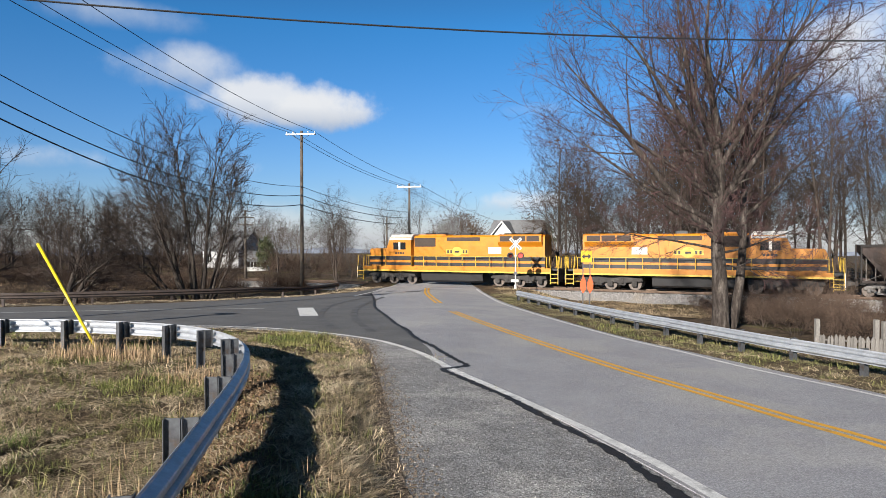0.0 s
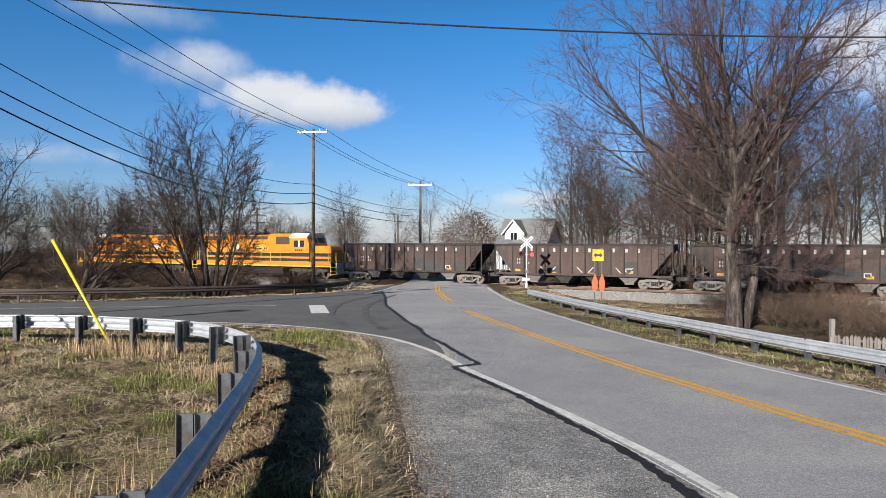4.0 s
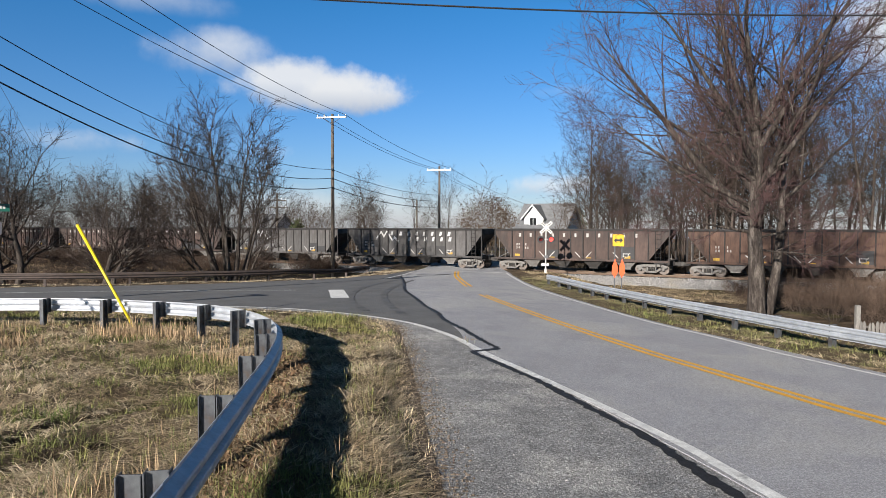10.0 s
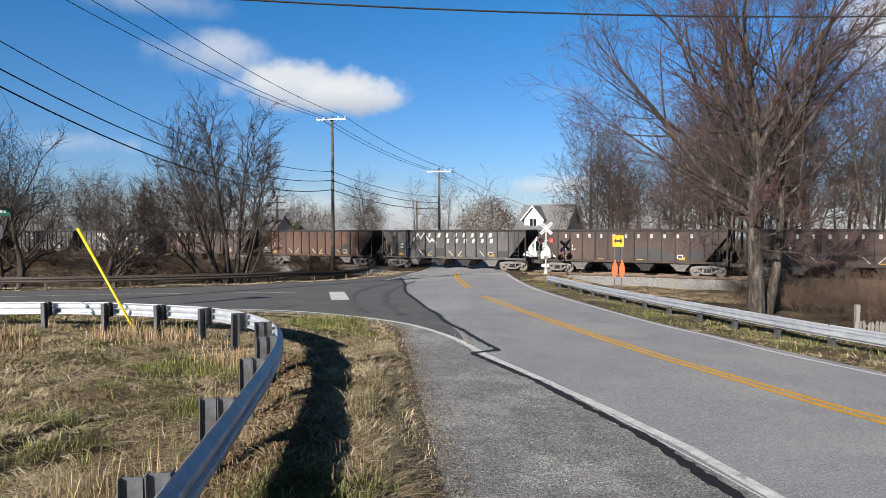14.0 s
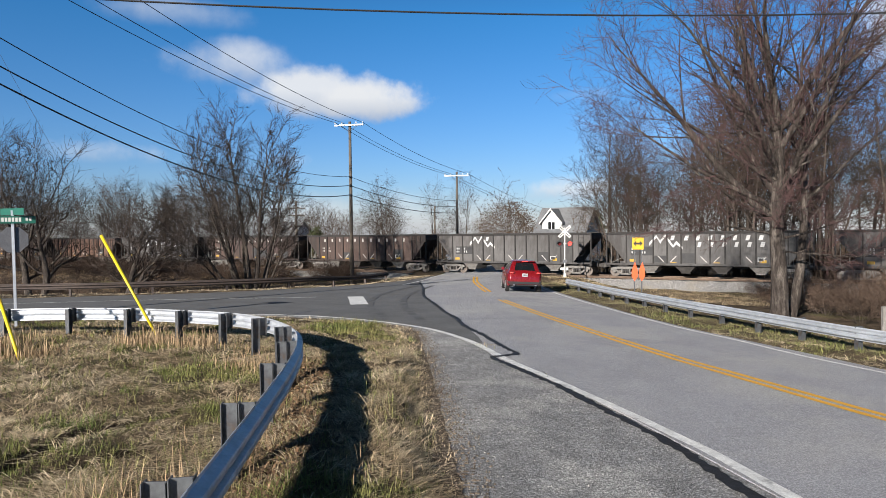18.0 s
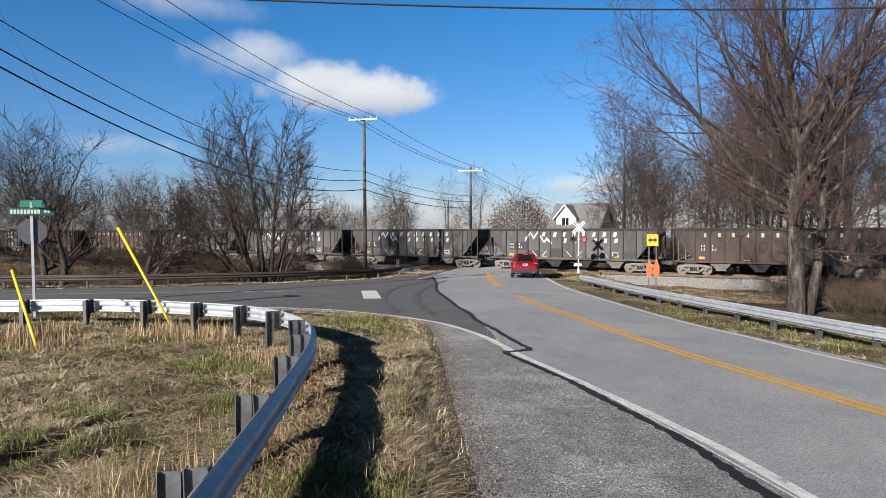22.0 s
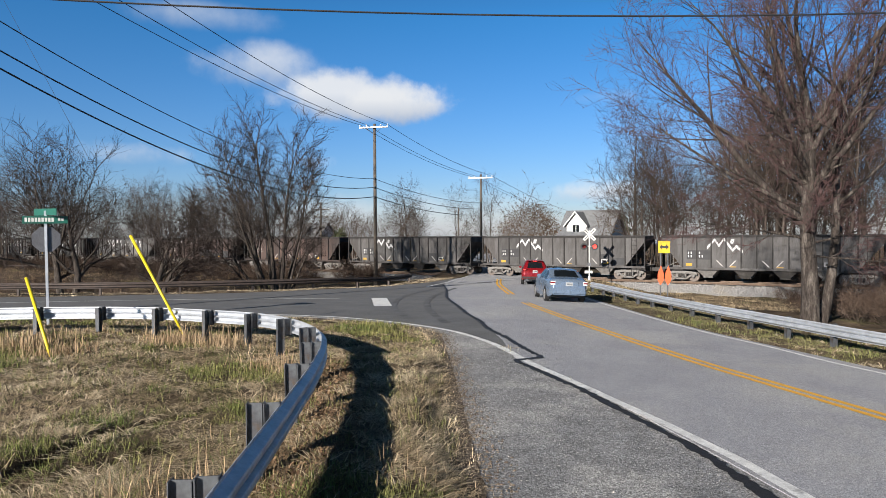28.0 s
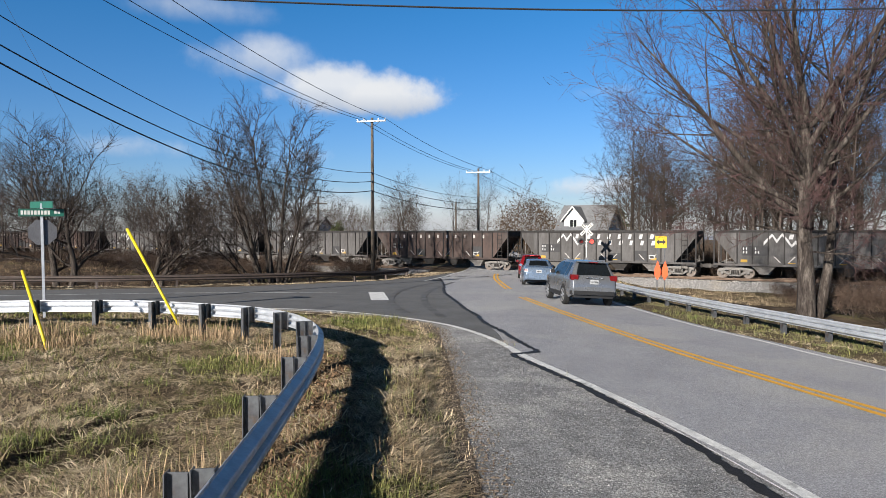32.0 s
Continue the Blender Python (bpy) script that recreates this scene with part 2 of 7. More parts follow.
M["tie"] = material("rail_tie_wood", (0.1, 0.08, 0.065), 0.9, scale=6, fine=30, fine_amount=0.4)
M["wood_pole"] = material("utility_pole_wood", (0.11, 0.0908, 0.0715), 0.9, second=(0.0715, 0.0578, 0.0468), scale=5, fine=30, fine_amount=0.35, bump=0.6, bump_scale=30, stretch=(3, 3, 0.4))
M["white_arm"] = material("pale_crossarm", (0.7, 0.69, 0.66), 0.7, scale=8)
M["cable"] = material("black_cable", (0.02, 0.02, 0.022), 0.6)
M["bark"] = material("grey_bark", (0.075, 0.061, 0.052), 0.95, second=(0.032, 0.026, 0.022), scale=7, fine=26, fine_amount=0.6, bump=1.0, bump_scale=16, third=(0.13, 0.11, 0.093), third_scale=2.6, third_cut=(0.52, 0.68), stretch=(2.6, 2.6, 0.45), specular=0.15)
M["maple_bark"] = material("mottled_tree_bark", (0.0697, 0.057, 0.0485), 0.95, second=(0.0255, 0.0204, 0.0179), scale=6, fine=24, fine_amount=0.6, bump=1.0, bump_scale=14, third=(0.128, 0.109, 0.0935), third_scale=2.4, third_cut=(0.5, 0.66), stretch=(2.4, 2.4, 0.5), specular=0.15)
M["twig"] = material("twig_bark", (0.06, 0.046, 0.039), 0.95, second=(0.038, 0.029, 0.025), scale=1.5, fine=20, random_tone=0.15, specular=0.15)
M["bud_twig"] = material("budding_twig", (0.09, 0.05, 0.048), 0.9, second=(0.055, 0.036, 0.034), scale=1.2, fine=20, specular=0.15)
M["wood_bark"] = material("woodland_bark", (0.0863, 0.0698, 0.0585), 0.95, second=(0.0465, 0.0368, 0.0307), scale=1.0, fine=12, fine_amount=0.4, random_tone=0.3, specular=0.15)


# ---------------------------------------------------------------- shape helpers
def part(name, bm, mat, parent=None, label="", smooth=False):
    me = bpy.data.meshes.new(name)
    bm.to_mesh(me)
    bm.free()
    for m in (mat if isinstance(mat, (list, tuple)) else [mat]):
        me.materials.append(m)
    if smooth:
        me.polygons.foreach_set("use_smooth", [True] * len(me.polygons))
    ob = new(name, me)
    if parent:
        ob.parent = parent
    if label:
        ob["label"] = label
    return ob


def sheet(name, verts, faces, mat, parent=None, label="", smooth=False):
    me = bpy.data.meshes.new(name)
    me.from_pydata([tuple(map(float, v)) for v in verts], [], [tuple(map(int, f)) for f in faces])
    for m in (mat if isinstance(mat, (list, tuple)) else [mat]):
        me.materials.append(m)
    if smooth:
        me.polygons.foreach_set("use_smooth", [True] * len(me.polygons))
    ob = new(name, me)
    if parent:
        ob.parent = parent
    if label:
        ob["label"] = label
    return ob


def empty(name, m=None, **tags):
    ob = new(name)
    if m is not None:
        ob.matrix_basis = m
    return tagged(ob, **tags)


def bm_box(bm, x0, x1, y0, y1, z0, z1, bevel=0.0, m=None):
    mat = Matrix.Translation(((x0 + x1) / 2, (y0 + y1) / 2, (z0 + z1) / 2)) @ Matrix.Diagonal((abs(x1 - x0), abs(y1 - y0), abs(z1 - z0), 1))
    if m is not None:
        mat = m @ mat
    r = bmesh.ops.create_cube(bm, size=1, matrix=mat)
    if bevel:
        es = list({e for v in r["verts"] for e in v.link_edges})
        bmesh.ops.bevel(bm, geom=es, offset=bevel, segments=2, affect="EDGES", clamp_overlap=True)
    return bm


def bm_tube(bm, a, b, r0, r1=None, sides=10, caps=True):
    a, b = Vector(a), Vector(b)
    d = b - a
    q = d.to_track_quat("Z", "Y").to_matrix().to_4x4()
    bmesh.ops.create_cone(bm, cap_ends=caps, segments=sides, radius1=r0, radius2=r0 if r1 is None else r1, depth=d.length,
                          matrix=Matrix.Translation((a + b) / 2) @ q)
    return bm


def bm_prism(bm, outline, y0, y1, axis="y"):
    """Extrudes an outline of (a, z) pairs from y0 to y1."""
    def at(a, z, y):
        return (a, y, z) if axis == "y" else ((y, a, z) if axis == "x" else (a, z, y))
    lo = [bm.verts.new(at(a, z, y0)) for a, z in outline]
    hi = [bm.verts.new(at(a, z, y1)) for a, z in outline]
    n = len(outline)
    bm.faces.new(lo)
    bm.faces.new(hi[::-1])
    for i in range(n):
        bm.faces.new((lo[i], hi[i], hi[(i + 1) % n], lo[(i + 1) % n]))
    bmesh.ops.recalc_face_normals(bm, faces=bm.faces[:])
    return bm


def box_part(name, x0, x1, y0, y1, z0, z1, mat, parent, label="", bevel=0.0):
    return part(name, bm_box(bmesh.new(), x0, x1, y0, y1, z0, z1, bevel), mat, parent, label)


def tube_part(name, a, b, r0, mat, parent, label="", r1=None, sides=10):
    return part(name, bm_tube(bmesh.new(), a, b, r0, r1, sides), mat, parent, label, smooth=False)


def spline(pts, n):
    """Catmull-Rom through the control points, n samples even in length."""
    P = np.array([pts[0], *pts, pts[-1]], float)
    P[0] = 2 * P[1] - P[2]
    P[-1] = 2 * P[-2] - P[-3]
    out = []
    for i in range(1, len(P) - 2):
        p0, p1, p2, p3 = P[i - 1:i + 3]
        for t in np.linspace(0, 1, 24, endpoint=False):
            out.append(0.5 * (2 * p1 + (p2 - p0) * t + (2 * p0 - 5 * p1 + 4 * p2 - p3) * t * t + (3 * p1 - p0 - 3 * p2 + p3) * t ** 3))
    out.append(P[-2])
    out = np.array(out)
    s = np.r_[0, np.cumsum(np.linalg.norm(np.diff(out, axis=0), axis=1))]
    return np.array([np.interp(np.linspace(0, s[-1], n), s, out[:, k]) for k in range(out.shape[1])]).T


# ---------------------------------------------------------------- the lie of the land
TRACK = Vector((-4.34, 62.15, -2.27))          # a point of the track's centre line, at the rail head
ALONG = Vector((0.8995, -0.437, 0.0065)).normalized()
TOWARDS = Vector((-0.437, -0.8995, 0))


def ease(a, b, x):
    k = np.clip((np.asarray(x, float) - a) / (b - a), 0, 1)
    return k * k * (3 - 2 * k)


def gz(x, y):
    """Height of the ground: the road falls to the crossing and leans to its inner side."""
    x, y = np.asarray(x, float), np.asarray(y, float)
    b = np.where(y < 48, -0.04 * y, -1.92 - 0.35 * ease(48, 60, y)) - 0.042 * np.clip(x, 0, 14) * (1 - ease(30, 54, y))
    b = np.where(y < -30, 1.2, b)
    d = -0.437 * (x + 4.34) - 0.8995 * (y - 62.15)
    off_road = ease(6.5, 11, np.abs(x + 0.8))
    z = b + (-2.85 - b) * ease(24, 7, d) * off_road
    beyond = ease(1.6, 8, y - np.interp(x, [-80, -40, -24, -20, -15, -11.5, -9.2, -8, -7], [14, 26, 30.8, 32, 35.2, 39, 44, 48.5, 80]))
    z = z + (-2.95 - z) * beyond * (x < -7)
    z = z - 1.1 * ease(-9, -24, x) * (1 - beyond) * ease(18, 10, y)
    far = ease(90, 400, np.hypot(x, y - 40))
    return z - 2.0 * far - 0.024 * np.maximum(0, np.hypot(x, y - 40) - 110)


def gpt(x, y, h=0.0):
    return Vector((x, y, float(gz(x, y)) + h))


ROAD_L = [(9.5, -24), (5.6, -7), (2.75, 5.0), (1.1, 10.5), (0.15, 12.55), (-0.15, 14.4), (-0.35, 16.1), (-1.1, 20), (-2.3, 26), (-3.2, 30.7), (-3.95, 37), (-4.85, 44), (-4.9, 47), (-4.4, 58), (-4.5, 70), (-8, 110)]
ROAD_R = [(15.5, -20), (11.8, -3.5), (9.6, 7), (8.35, 11.5), (6.6, 17.3), (5.8, 20), (4.85, 25.3), (3.35, 37.4), (2.8, 50.3), (2.6, 60), (2.4, 72), (-1, 112)]
GRASS_EDGE = [(4.2, -24), (1.35, -6), (-0.4, 5.7), (-0.95, 9.5), (-1.62, 13.9), (-2.3, 17.2), (-3.8, 18.9), (-6.0, 20.2), (-9, 20.9), (-16, 20.6)]
WHITE_L = [(9.5, -24), (5.6, -7), (2.75, 5.4), (2.2, 7.5), (1.1, 10.5), (0.3, 12.5), (-0.5, 15.0), (-1.5, 17.1), (-2.6, 18.5), (-3.8, 19.6), (-5.1, 20.5), (-6.4, 21.1), (-9, 21.5), (-16, 21.0)]
SIDE_NEAR = [(-70, 3), (-40, 13), (-24, 19), (-16, 20.9), (-9, 21.4), (-6.4, 21.0), (-3.8, 19.5), (-1.5, 17.0), (-0.2, 14.6), (1.3, 13.2)]
SIDE_FAR = [(-70, 14), (-40, 23.5), (-24, 29.3), (-20.9, 30.5), (-14.3, 34.2), (-9.8, 39.8), (-7.2, 44.9), (-5.9, 49), (-4.6, 55), (-2.6, 58)]
YELLOW = [(10.5, -12), (7.2, 2.5), (5.7, 8.1), (5.2, 9.5), (4.4, 11.9), (3.8, 13.7), (3.0, 16.7), (2.1, 20.4), (1.2, 24.4), (0.42, 28.2)]
YELLOW_FAR = [(-0.2, 33.6), (-0.75, 39.8), (-1.15, 45.5), (-1.3, 52)]
WHITE_R = [(15.2, -20), (11.5, -3.5), (9.3, 7), (8.05, 11.5), (7.3, 13.6), (6.8, 15.1), (6.3, 17.3), (5.5, 20.1), (4.6, 25.3), (3.8, 30.7), (3.05, 37.4), (2.55, 50.3)]


def strip_mesh(a, b, n, across, lift, thick=0.0):
    A, B = spline(a, n), spline(b, n)
    k = np.linspace(0, 1, across)[None, :, None]
    P = A[:, None, :] * (1 - k) + B[:, None, :] * k
    Z = gz(P[..., 0], P[..., 1]) + lift
    verts = [(*p, z) for row, zr in zip(P, Z) for p, z in zip(row, zr)]
    faces = [(i * across + j, i * across + j + 1, (i + 1) * across + j + 1, (i + 1) * across + j) for i in range(n - 1) for j in range(across - 1)]
    if thick:
        for side in (0, across - 1):
            base = len(verts)
            verts += [(*P[i, side], Z[i, side] - thick) for i in range(n)]
            faces += [(i * across + side, base + i, base + i + 1, (i + 1) * across + side) for i in range(n - 1)]
    return verts, faces, np.vstack([A, B[::-1]])


def line_mesh(pts, n, width, lift, offset=0.0, wobble=0.0):
    A = spline(pts, n)
    d = np.gradient(A, axis=0)
    d /= np.linalg.norm(d, axis=1)[:, None]
    nrm = np.c_[-d[:, 1], d[:, 0]]
    rng = np.random.RandomState(5)
    w = width / 2 * (1 + wobble * rng.uniform(-1, 1, (n, 2)))
    L, R = A + nrm * (offset + w[:, :1]), A + nrm * (offset - w[:, 1:])
    verts = [(*p, gz(*p) + lift) for p in L] + [(*p, gz(*p) + lift) for p in R]
    return verts, [(i, n + i, n + i + 1, i + 1) for i in range(n - 1)]


def structure(name, data, mat, label, category, smooth=True):
    return tagged(sheet(name, data[0], data[1], mat, smooth=smooth), label, category, kind="structure")


road_data = strip_mesh(ROAD_L, ROAD_R, 220, 14, 0.03, 0.12)
side_data = strip_mesh(SIDE_NEAR, SIDE_FAR, 150, 26, 0.024, 0.12)
shoulder_data = strip_mesh(GRASS_EDGE, WHITE_L, 160, 10, 0.02, 0.1)
PAVED = [road_data[2], side_data[2], shoulder_data[2]]


def inside(poly, x, y):
    hit = np.zeros(x.shape, bool)
    px, py = poly[:, 0], poly[:, 1]
    j = len(poly) - 1
    for i in range(len(poly)):
        c = ((py[i] > y) != (py[j] > y)) & (x < (px[j] - px[i]) * (y - py[i]) / (py[j] - py[i] + 1e-12) + px[i])
        hit ^= c
        j = i
    return hit


def paved(x, y):
    x, y = np.asarray(x, float), np.asarray(y, float)
    out = np.zeros(x.shape, bool)
    for p in PAVED:
        out |= inside(p, x, y)
    return out


NEAR_RAIL = [(-1.35, -0.6), (-1.72, 1.5), (-2.07, 3.6), (-2.44, 5.68), (-2.84, 7.78), (-3.3, 9.75), (-3.95, 11.6), (-5.0, 13.25), (-6.2, 14.35), (-7.5, 14.95), (-9.1, 15.5), (-10.75, 15.72), (-12.5, 15.65), (-16, 15.2), (-24, 13.0), (-34, 9.5)]
RAIL_X, RAIL_Y = np.array(NEAR_RAIL[:8])[:, 0], np.array(NEAR_RAIL[:8])[:, 1]
EDGE_X, EDGE_Y = np.array(GRASS_EDGE[:7])[:, 0], np.array(GRASS_EDGE[:7])[:, 1]
# courses of two shadow bands from out of view, shaped into the ground
SHADE_GROOVES = ([(-4.98, 4.2), (-4.87, 5.6), (-4.78, 6.7), (-4.55, 7.6), (-4.2, 8.3)], [(-4.75, 4.6), (-4.35, 5.45), (-4.0, 6.05), (-3.65, 6.65)])
GROOVE_LINE = np.concatenate([spline(path, 40) for path in SHADE_GROOVES])


def shade_grooves(x, y):
    """Two grooves sunk in the near verge to imitate bands of cast shadow."""
    x, y = np.asarray(x, float), np.asarray(y, float)
    out = np.zeros(x.shape)
    near = (np.abs(x + 4.3) < 1.4) & (np.abs(y - 6.2) < 3)
    d = np.hypot(x[near][:, None] - GROOVE_LINE[:, 0], y[near][:, None] - GROOVE_LINE[:, 1]).min(axis=1)
    out[near] = 0.24 * np.exp(-(d / 0.15) ** 4)
    return out


def bumps(x, y):
    """Small unevenness of the unpaved ground."""
    rough = 0
    for k, amp, a, b in ((0.5, 0.05, 3.3, 4.2), (1.4, 0.025, 1.7, 3.1), (4.0, 0.012, 5.4, 5.4)):
        rough = rough + amp * np.sin(x * k * 1.9 + a + 1.3 * np.sin(y * k + b)) * np.cos(y * k * 1.7 - b)
    # soil banked up between the guardrail and the shoulder
    bank = 0.17 * ease(0.15, 0.75, x - np.interp(y, RAIL_Y, RAIL_X)) * ease(0.05, 0.6, np.interp(y, EDGE_Y, EDGE_X) - x) * ease(14.5, 11, y)
    return rough * np.clip(np.hypot(x, y) / 10, 0.4, 1.3) + bank


def build_ground():
    rings = np.r_[0.01, 0.3, 0.6, np.geomspace(0.9, 90, 240), np.geomspace(94, 4500, 40)]
    front = np.linspace(-60, 56, 320)
    back = np.linspace(56, 300, 50)[1:-1]
    ang = np.radians(np.r_[front, back])
    R, A = np.meshgrid(rings, ang, indexing="ij")
    X, Y = R * np.sin(A), R * np.cos(A)
    Z = gz(X, Y)
    inner = paved(X, Y)
    beside = np.zeros_like(inner)
    for dx, dy in ((0.3, 0), (-0.3, 0), (0, 0.3), (0, -0.3)):
        beside |= paved(X + dx, Y + dy)
    rng = np.random.RandomState(3)
    Z = np.where(inner, Z - 0.06, Z + np.where(beside, -0.012, bumps(X, Y) - shade_grooves(X, Y) + rng.normal(0, 0.006, Z.shape)))
    n, m = Z.shape
    idx = np.arange(n * m).reshape(n, m)
    nxt = np.roll(idx, -1, axis=1)
    faces = np.stack([idx[:-1], nxt[:-1], nxt[1:], idx[1:]], -1).reshape(-1, 4)[:, ::-1]
    verts = np.stack([X, Y, Z], -1).reshape(-1, 3)
    return verts, faces


ground = tagged(sheet("ground", *build_ground(), M["ground"], smooth=True), "dry winter grass verge and fields in straw and green", "ground", kind="structure")


def far_ridge():
    verts, faces = [], []
    for i, a in enumerate(np.radians(np.linspace(-75, 60, 300))):
        h = 16 + 9 * math.sin(a * 9 + 1) + 6 * math.sin(a * 23) + 2.5 * math.sin(a * 71) + 14 * math.exp(-((a + 0.17) / 0.05) ** 2)
        for d, z in ((2900, -150), (3000, -74 + max(3, h)), (3300, -150)):
            verts.append((d * math.sin(a), d * math.cos(a), z))
        if i:
            k = 3 * i
            faces += [(k - 3, k, k + 1, k - 2), (k - 2, k + 1, k + 2, k - 1)]
    return verts, faces


# the haze of distance is painted into the ridge's blue-grey base colour
M["ridge"] = material("ridge_with_painted_haze", (0.16, 0.18, 0.22), 0.95, second=(0.13, 0.145, 0.175), scale=0.01, fine=0.05, specular=0.0)
tagged(sheet("far_ridge", *far_ridge(), M["ridge"]), "low wooded ridge on the horizon, distance haze painted into its blue-grey colour", "hill", kind="structure")
structure("road", road_data, M["asphalt"], "worn grey asphalt two-lane road falling to the crossing", "road", False)
structure("side_road", side_data, M["side_asphalt"], "darker asphalt side road joining at the bend", "road", False)
structure("shoulder", shoulder_data, M["shoulder"], "coarse grey asphalt shoulder with loose grit", "road shoulder", False)
structure("soil_edge", line_mesh(GRASS_EDGE, 420, 0.3, 0.027, 0.0, 0.1), M["soil"], "dark strip of damp soil along the edge of the shoulder", "soil")
structure("edge_line_left", line_mesh(WHITE_L, 260, 0.16, 0.036, 0.0, 0.08), M["white_line"], "worn white edge line curving into the side road", "road marking")
structure("edge_line_right", line_mesh(WHITE_R, 220, 0.14, 0.036, 0.0, 0.06), M["white_line"], "white edge line beside the guardrail", "road marking")
for off in (-0.125, 0.125):
    structure("centre_line", line_mesh(YELLOW, 160, 0.14, 0.037, off, 0.06), M["yellow_line"], "yellow centre line, one of a double pair", "road marking")
    structure("centre_line", line_mesh(YELLOW_FAR, 60, 0.14, 0.037, off, 0.06), M["yellow_line"], "yellow centre line before the crossing", "road marking")
structure("side_centre_line", line_mesh([(-40, 18.5), (-24, 24.9), (-18.5, 27.2), (-14.5, 28.6), (-8.2, 29.9)], 60, 0.11, 0.03, 0, 0.1), M["white_line"], "faded pale centre line of the side road", "road marking")
structure("corner_line", line_mesh([(-5.6, 41), (-5.15, 45.8), (-4.75, 51), (-4.3, 59)], 40, 0.14, 0.038, 0, 0.06), M["white_line"], "white edge line at the far corner", "road marking")
structure("stop_bar", line_mesh([(-6.4, 30.3), (-5.25, 25.6)], 12, 0.72, 0.034, 0, 0.03), M["white_line"], "white stop bar across the side road", "road marking")
structure("crossing_line", line_mesh([(-1.0, 51.8), (2.3, 50.4)], 12, 0.35, 0.038, 0, 0.05), M["white_line"], "white stop line before the tracks", "road marking")
structure("crack_seal", line_mesh([(-5.0, 44.9), (-3.9, 37), (-3.2, 30.7), (-2.3, 26), (-1.85, 23.6), (-1.6, 22.3), (-1.05, 20), (-0.75, 18.1), (-0.2, 16.1), (0.2, 14.4), (0.52, 13.3), (0.3, 12.95), (0.06, 12.65), (0.28, 12.0), (1.0, 10.3), (1.6, 8.5), (2.0, 7.3), (2.25, 6.0), (2.6, 4.4)], 420, 0.14, 0.041, 0.0, 0.5), M["tar"], "black tar seal along a road crack", "crack seal")

M["rubber_mark"] = material("tyre_darkened_asphalt", (0.06, 0.06, 0.061), 0.85, second=(0.1, 0.099, 0.1), scale=1.5, fine=90, fine_amount=0.3)
for pts in ([(-4.6, 40), (-5.4, 33.5), (-5.3, 29), (-4.6, 24.5), (-3.4, 20.6)], [(-3.6, 40), (-3.95, 34), (-3.9, 29), (-3.2, 24), (-2.1, 19.6)]):
    structure("tyre_mark", line_mesh(pts, 60, 0.26, 0.033, 0, 0.15), M["rubber_mark"], "dark tyre marks swept across the junction", "tyre mark")

# ---------------------------------------------------------------- railway
def on_track(s, side=0.0, up=0.0):
    """A point s metres along the track, side metres towards the camera's side, up metres above the rail head."""
    return TRACK + ALONG * s + TOWARDS * side + Vector((0, 0, up))


def track_prism(name, outline, s0, s1, mat, label, category, parent=None):
    verts = []
    for s in np.linspace(s0, s1, 40):
        verts += [tuple(on_track(s, a, z)) for a, z in outline]
    n = len(outline)
    faces = [(i * n + j, i * n + (j + 1) % n, (i + 1) * n + (j + 1) % n, (i + 1) * n + j) for i in range(39) for j in range(n)]
    ob = sheet(name, verts, faces, mat, parent)
    return tagged(ob, label, category, kind="structure") if parent is None else ob


track_prism("ballast_bed", [(3.6, -0.75), (2.0, -0.24), (-2.0, -0.24), (-3.6, -0.75)], -340, 300, M["ballast"], "grey crushed stone ballast bed under the track", "ballast")
for a in (-0.75, 0.75):
    track_prism("rail", [(a - 0.035, 0), (a + 0.035, 0), (a + 0.035, -0.05), (a + 0.012, -0.07), (a + 0.07, -0.17), (a - 0.07, -0.17), (a - 0.012, -0.07), (a - 0.035, -0.05)], -340, 300, M["rail_steel"], "worn brown steel rail", "rail")


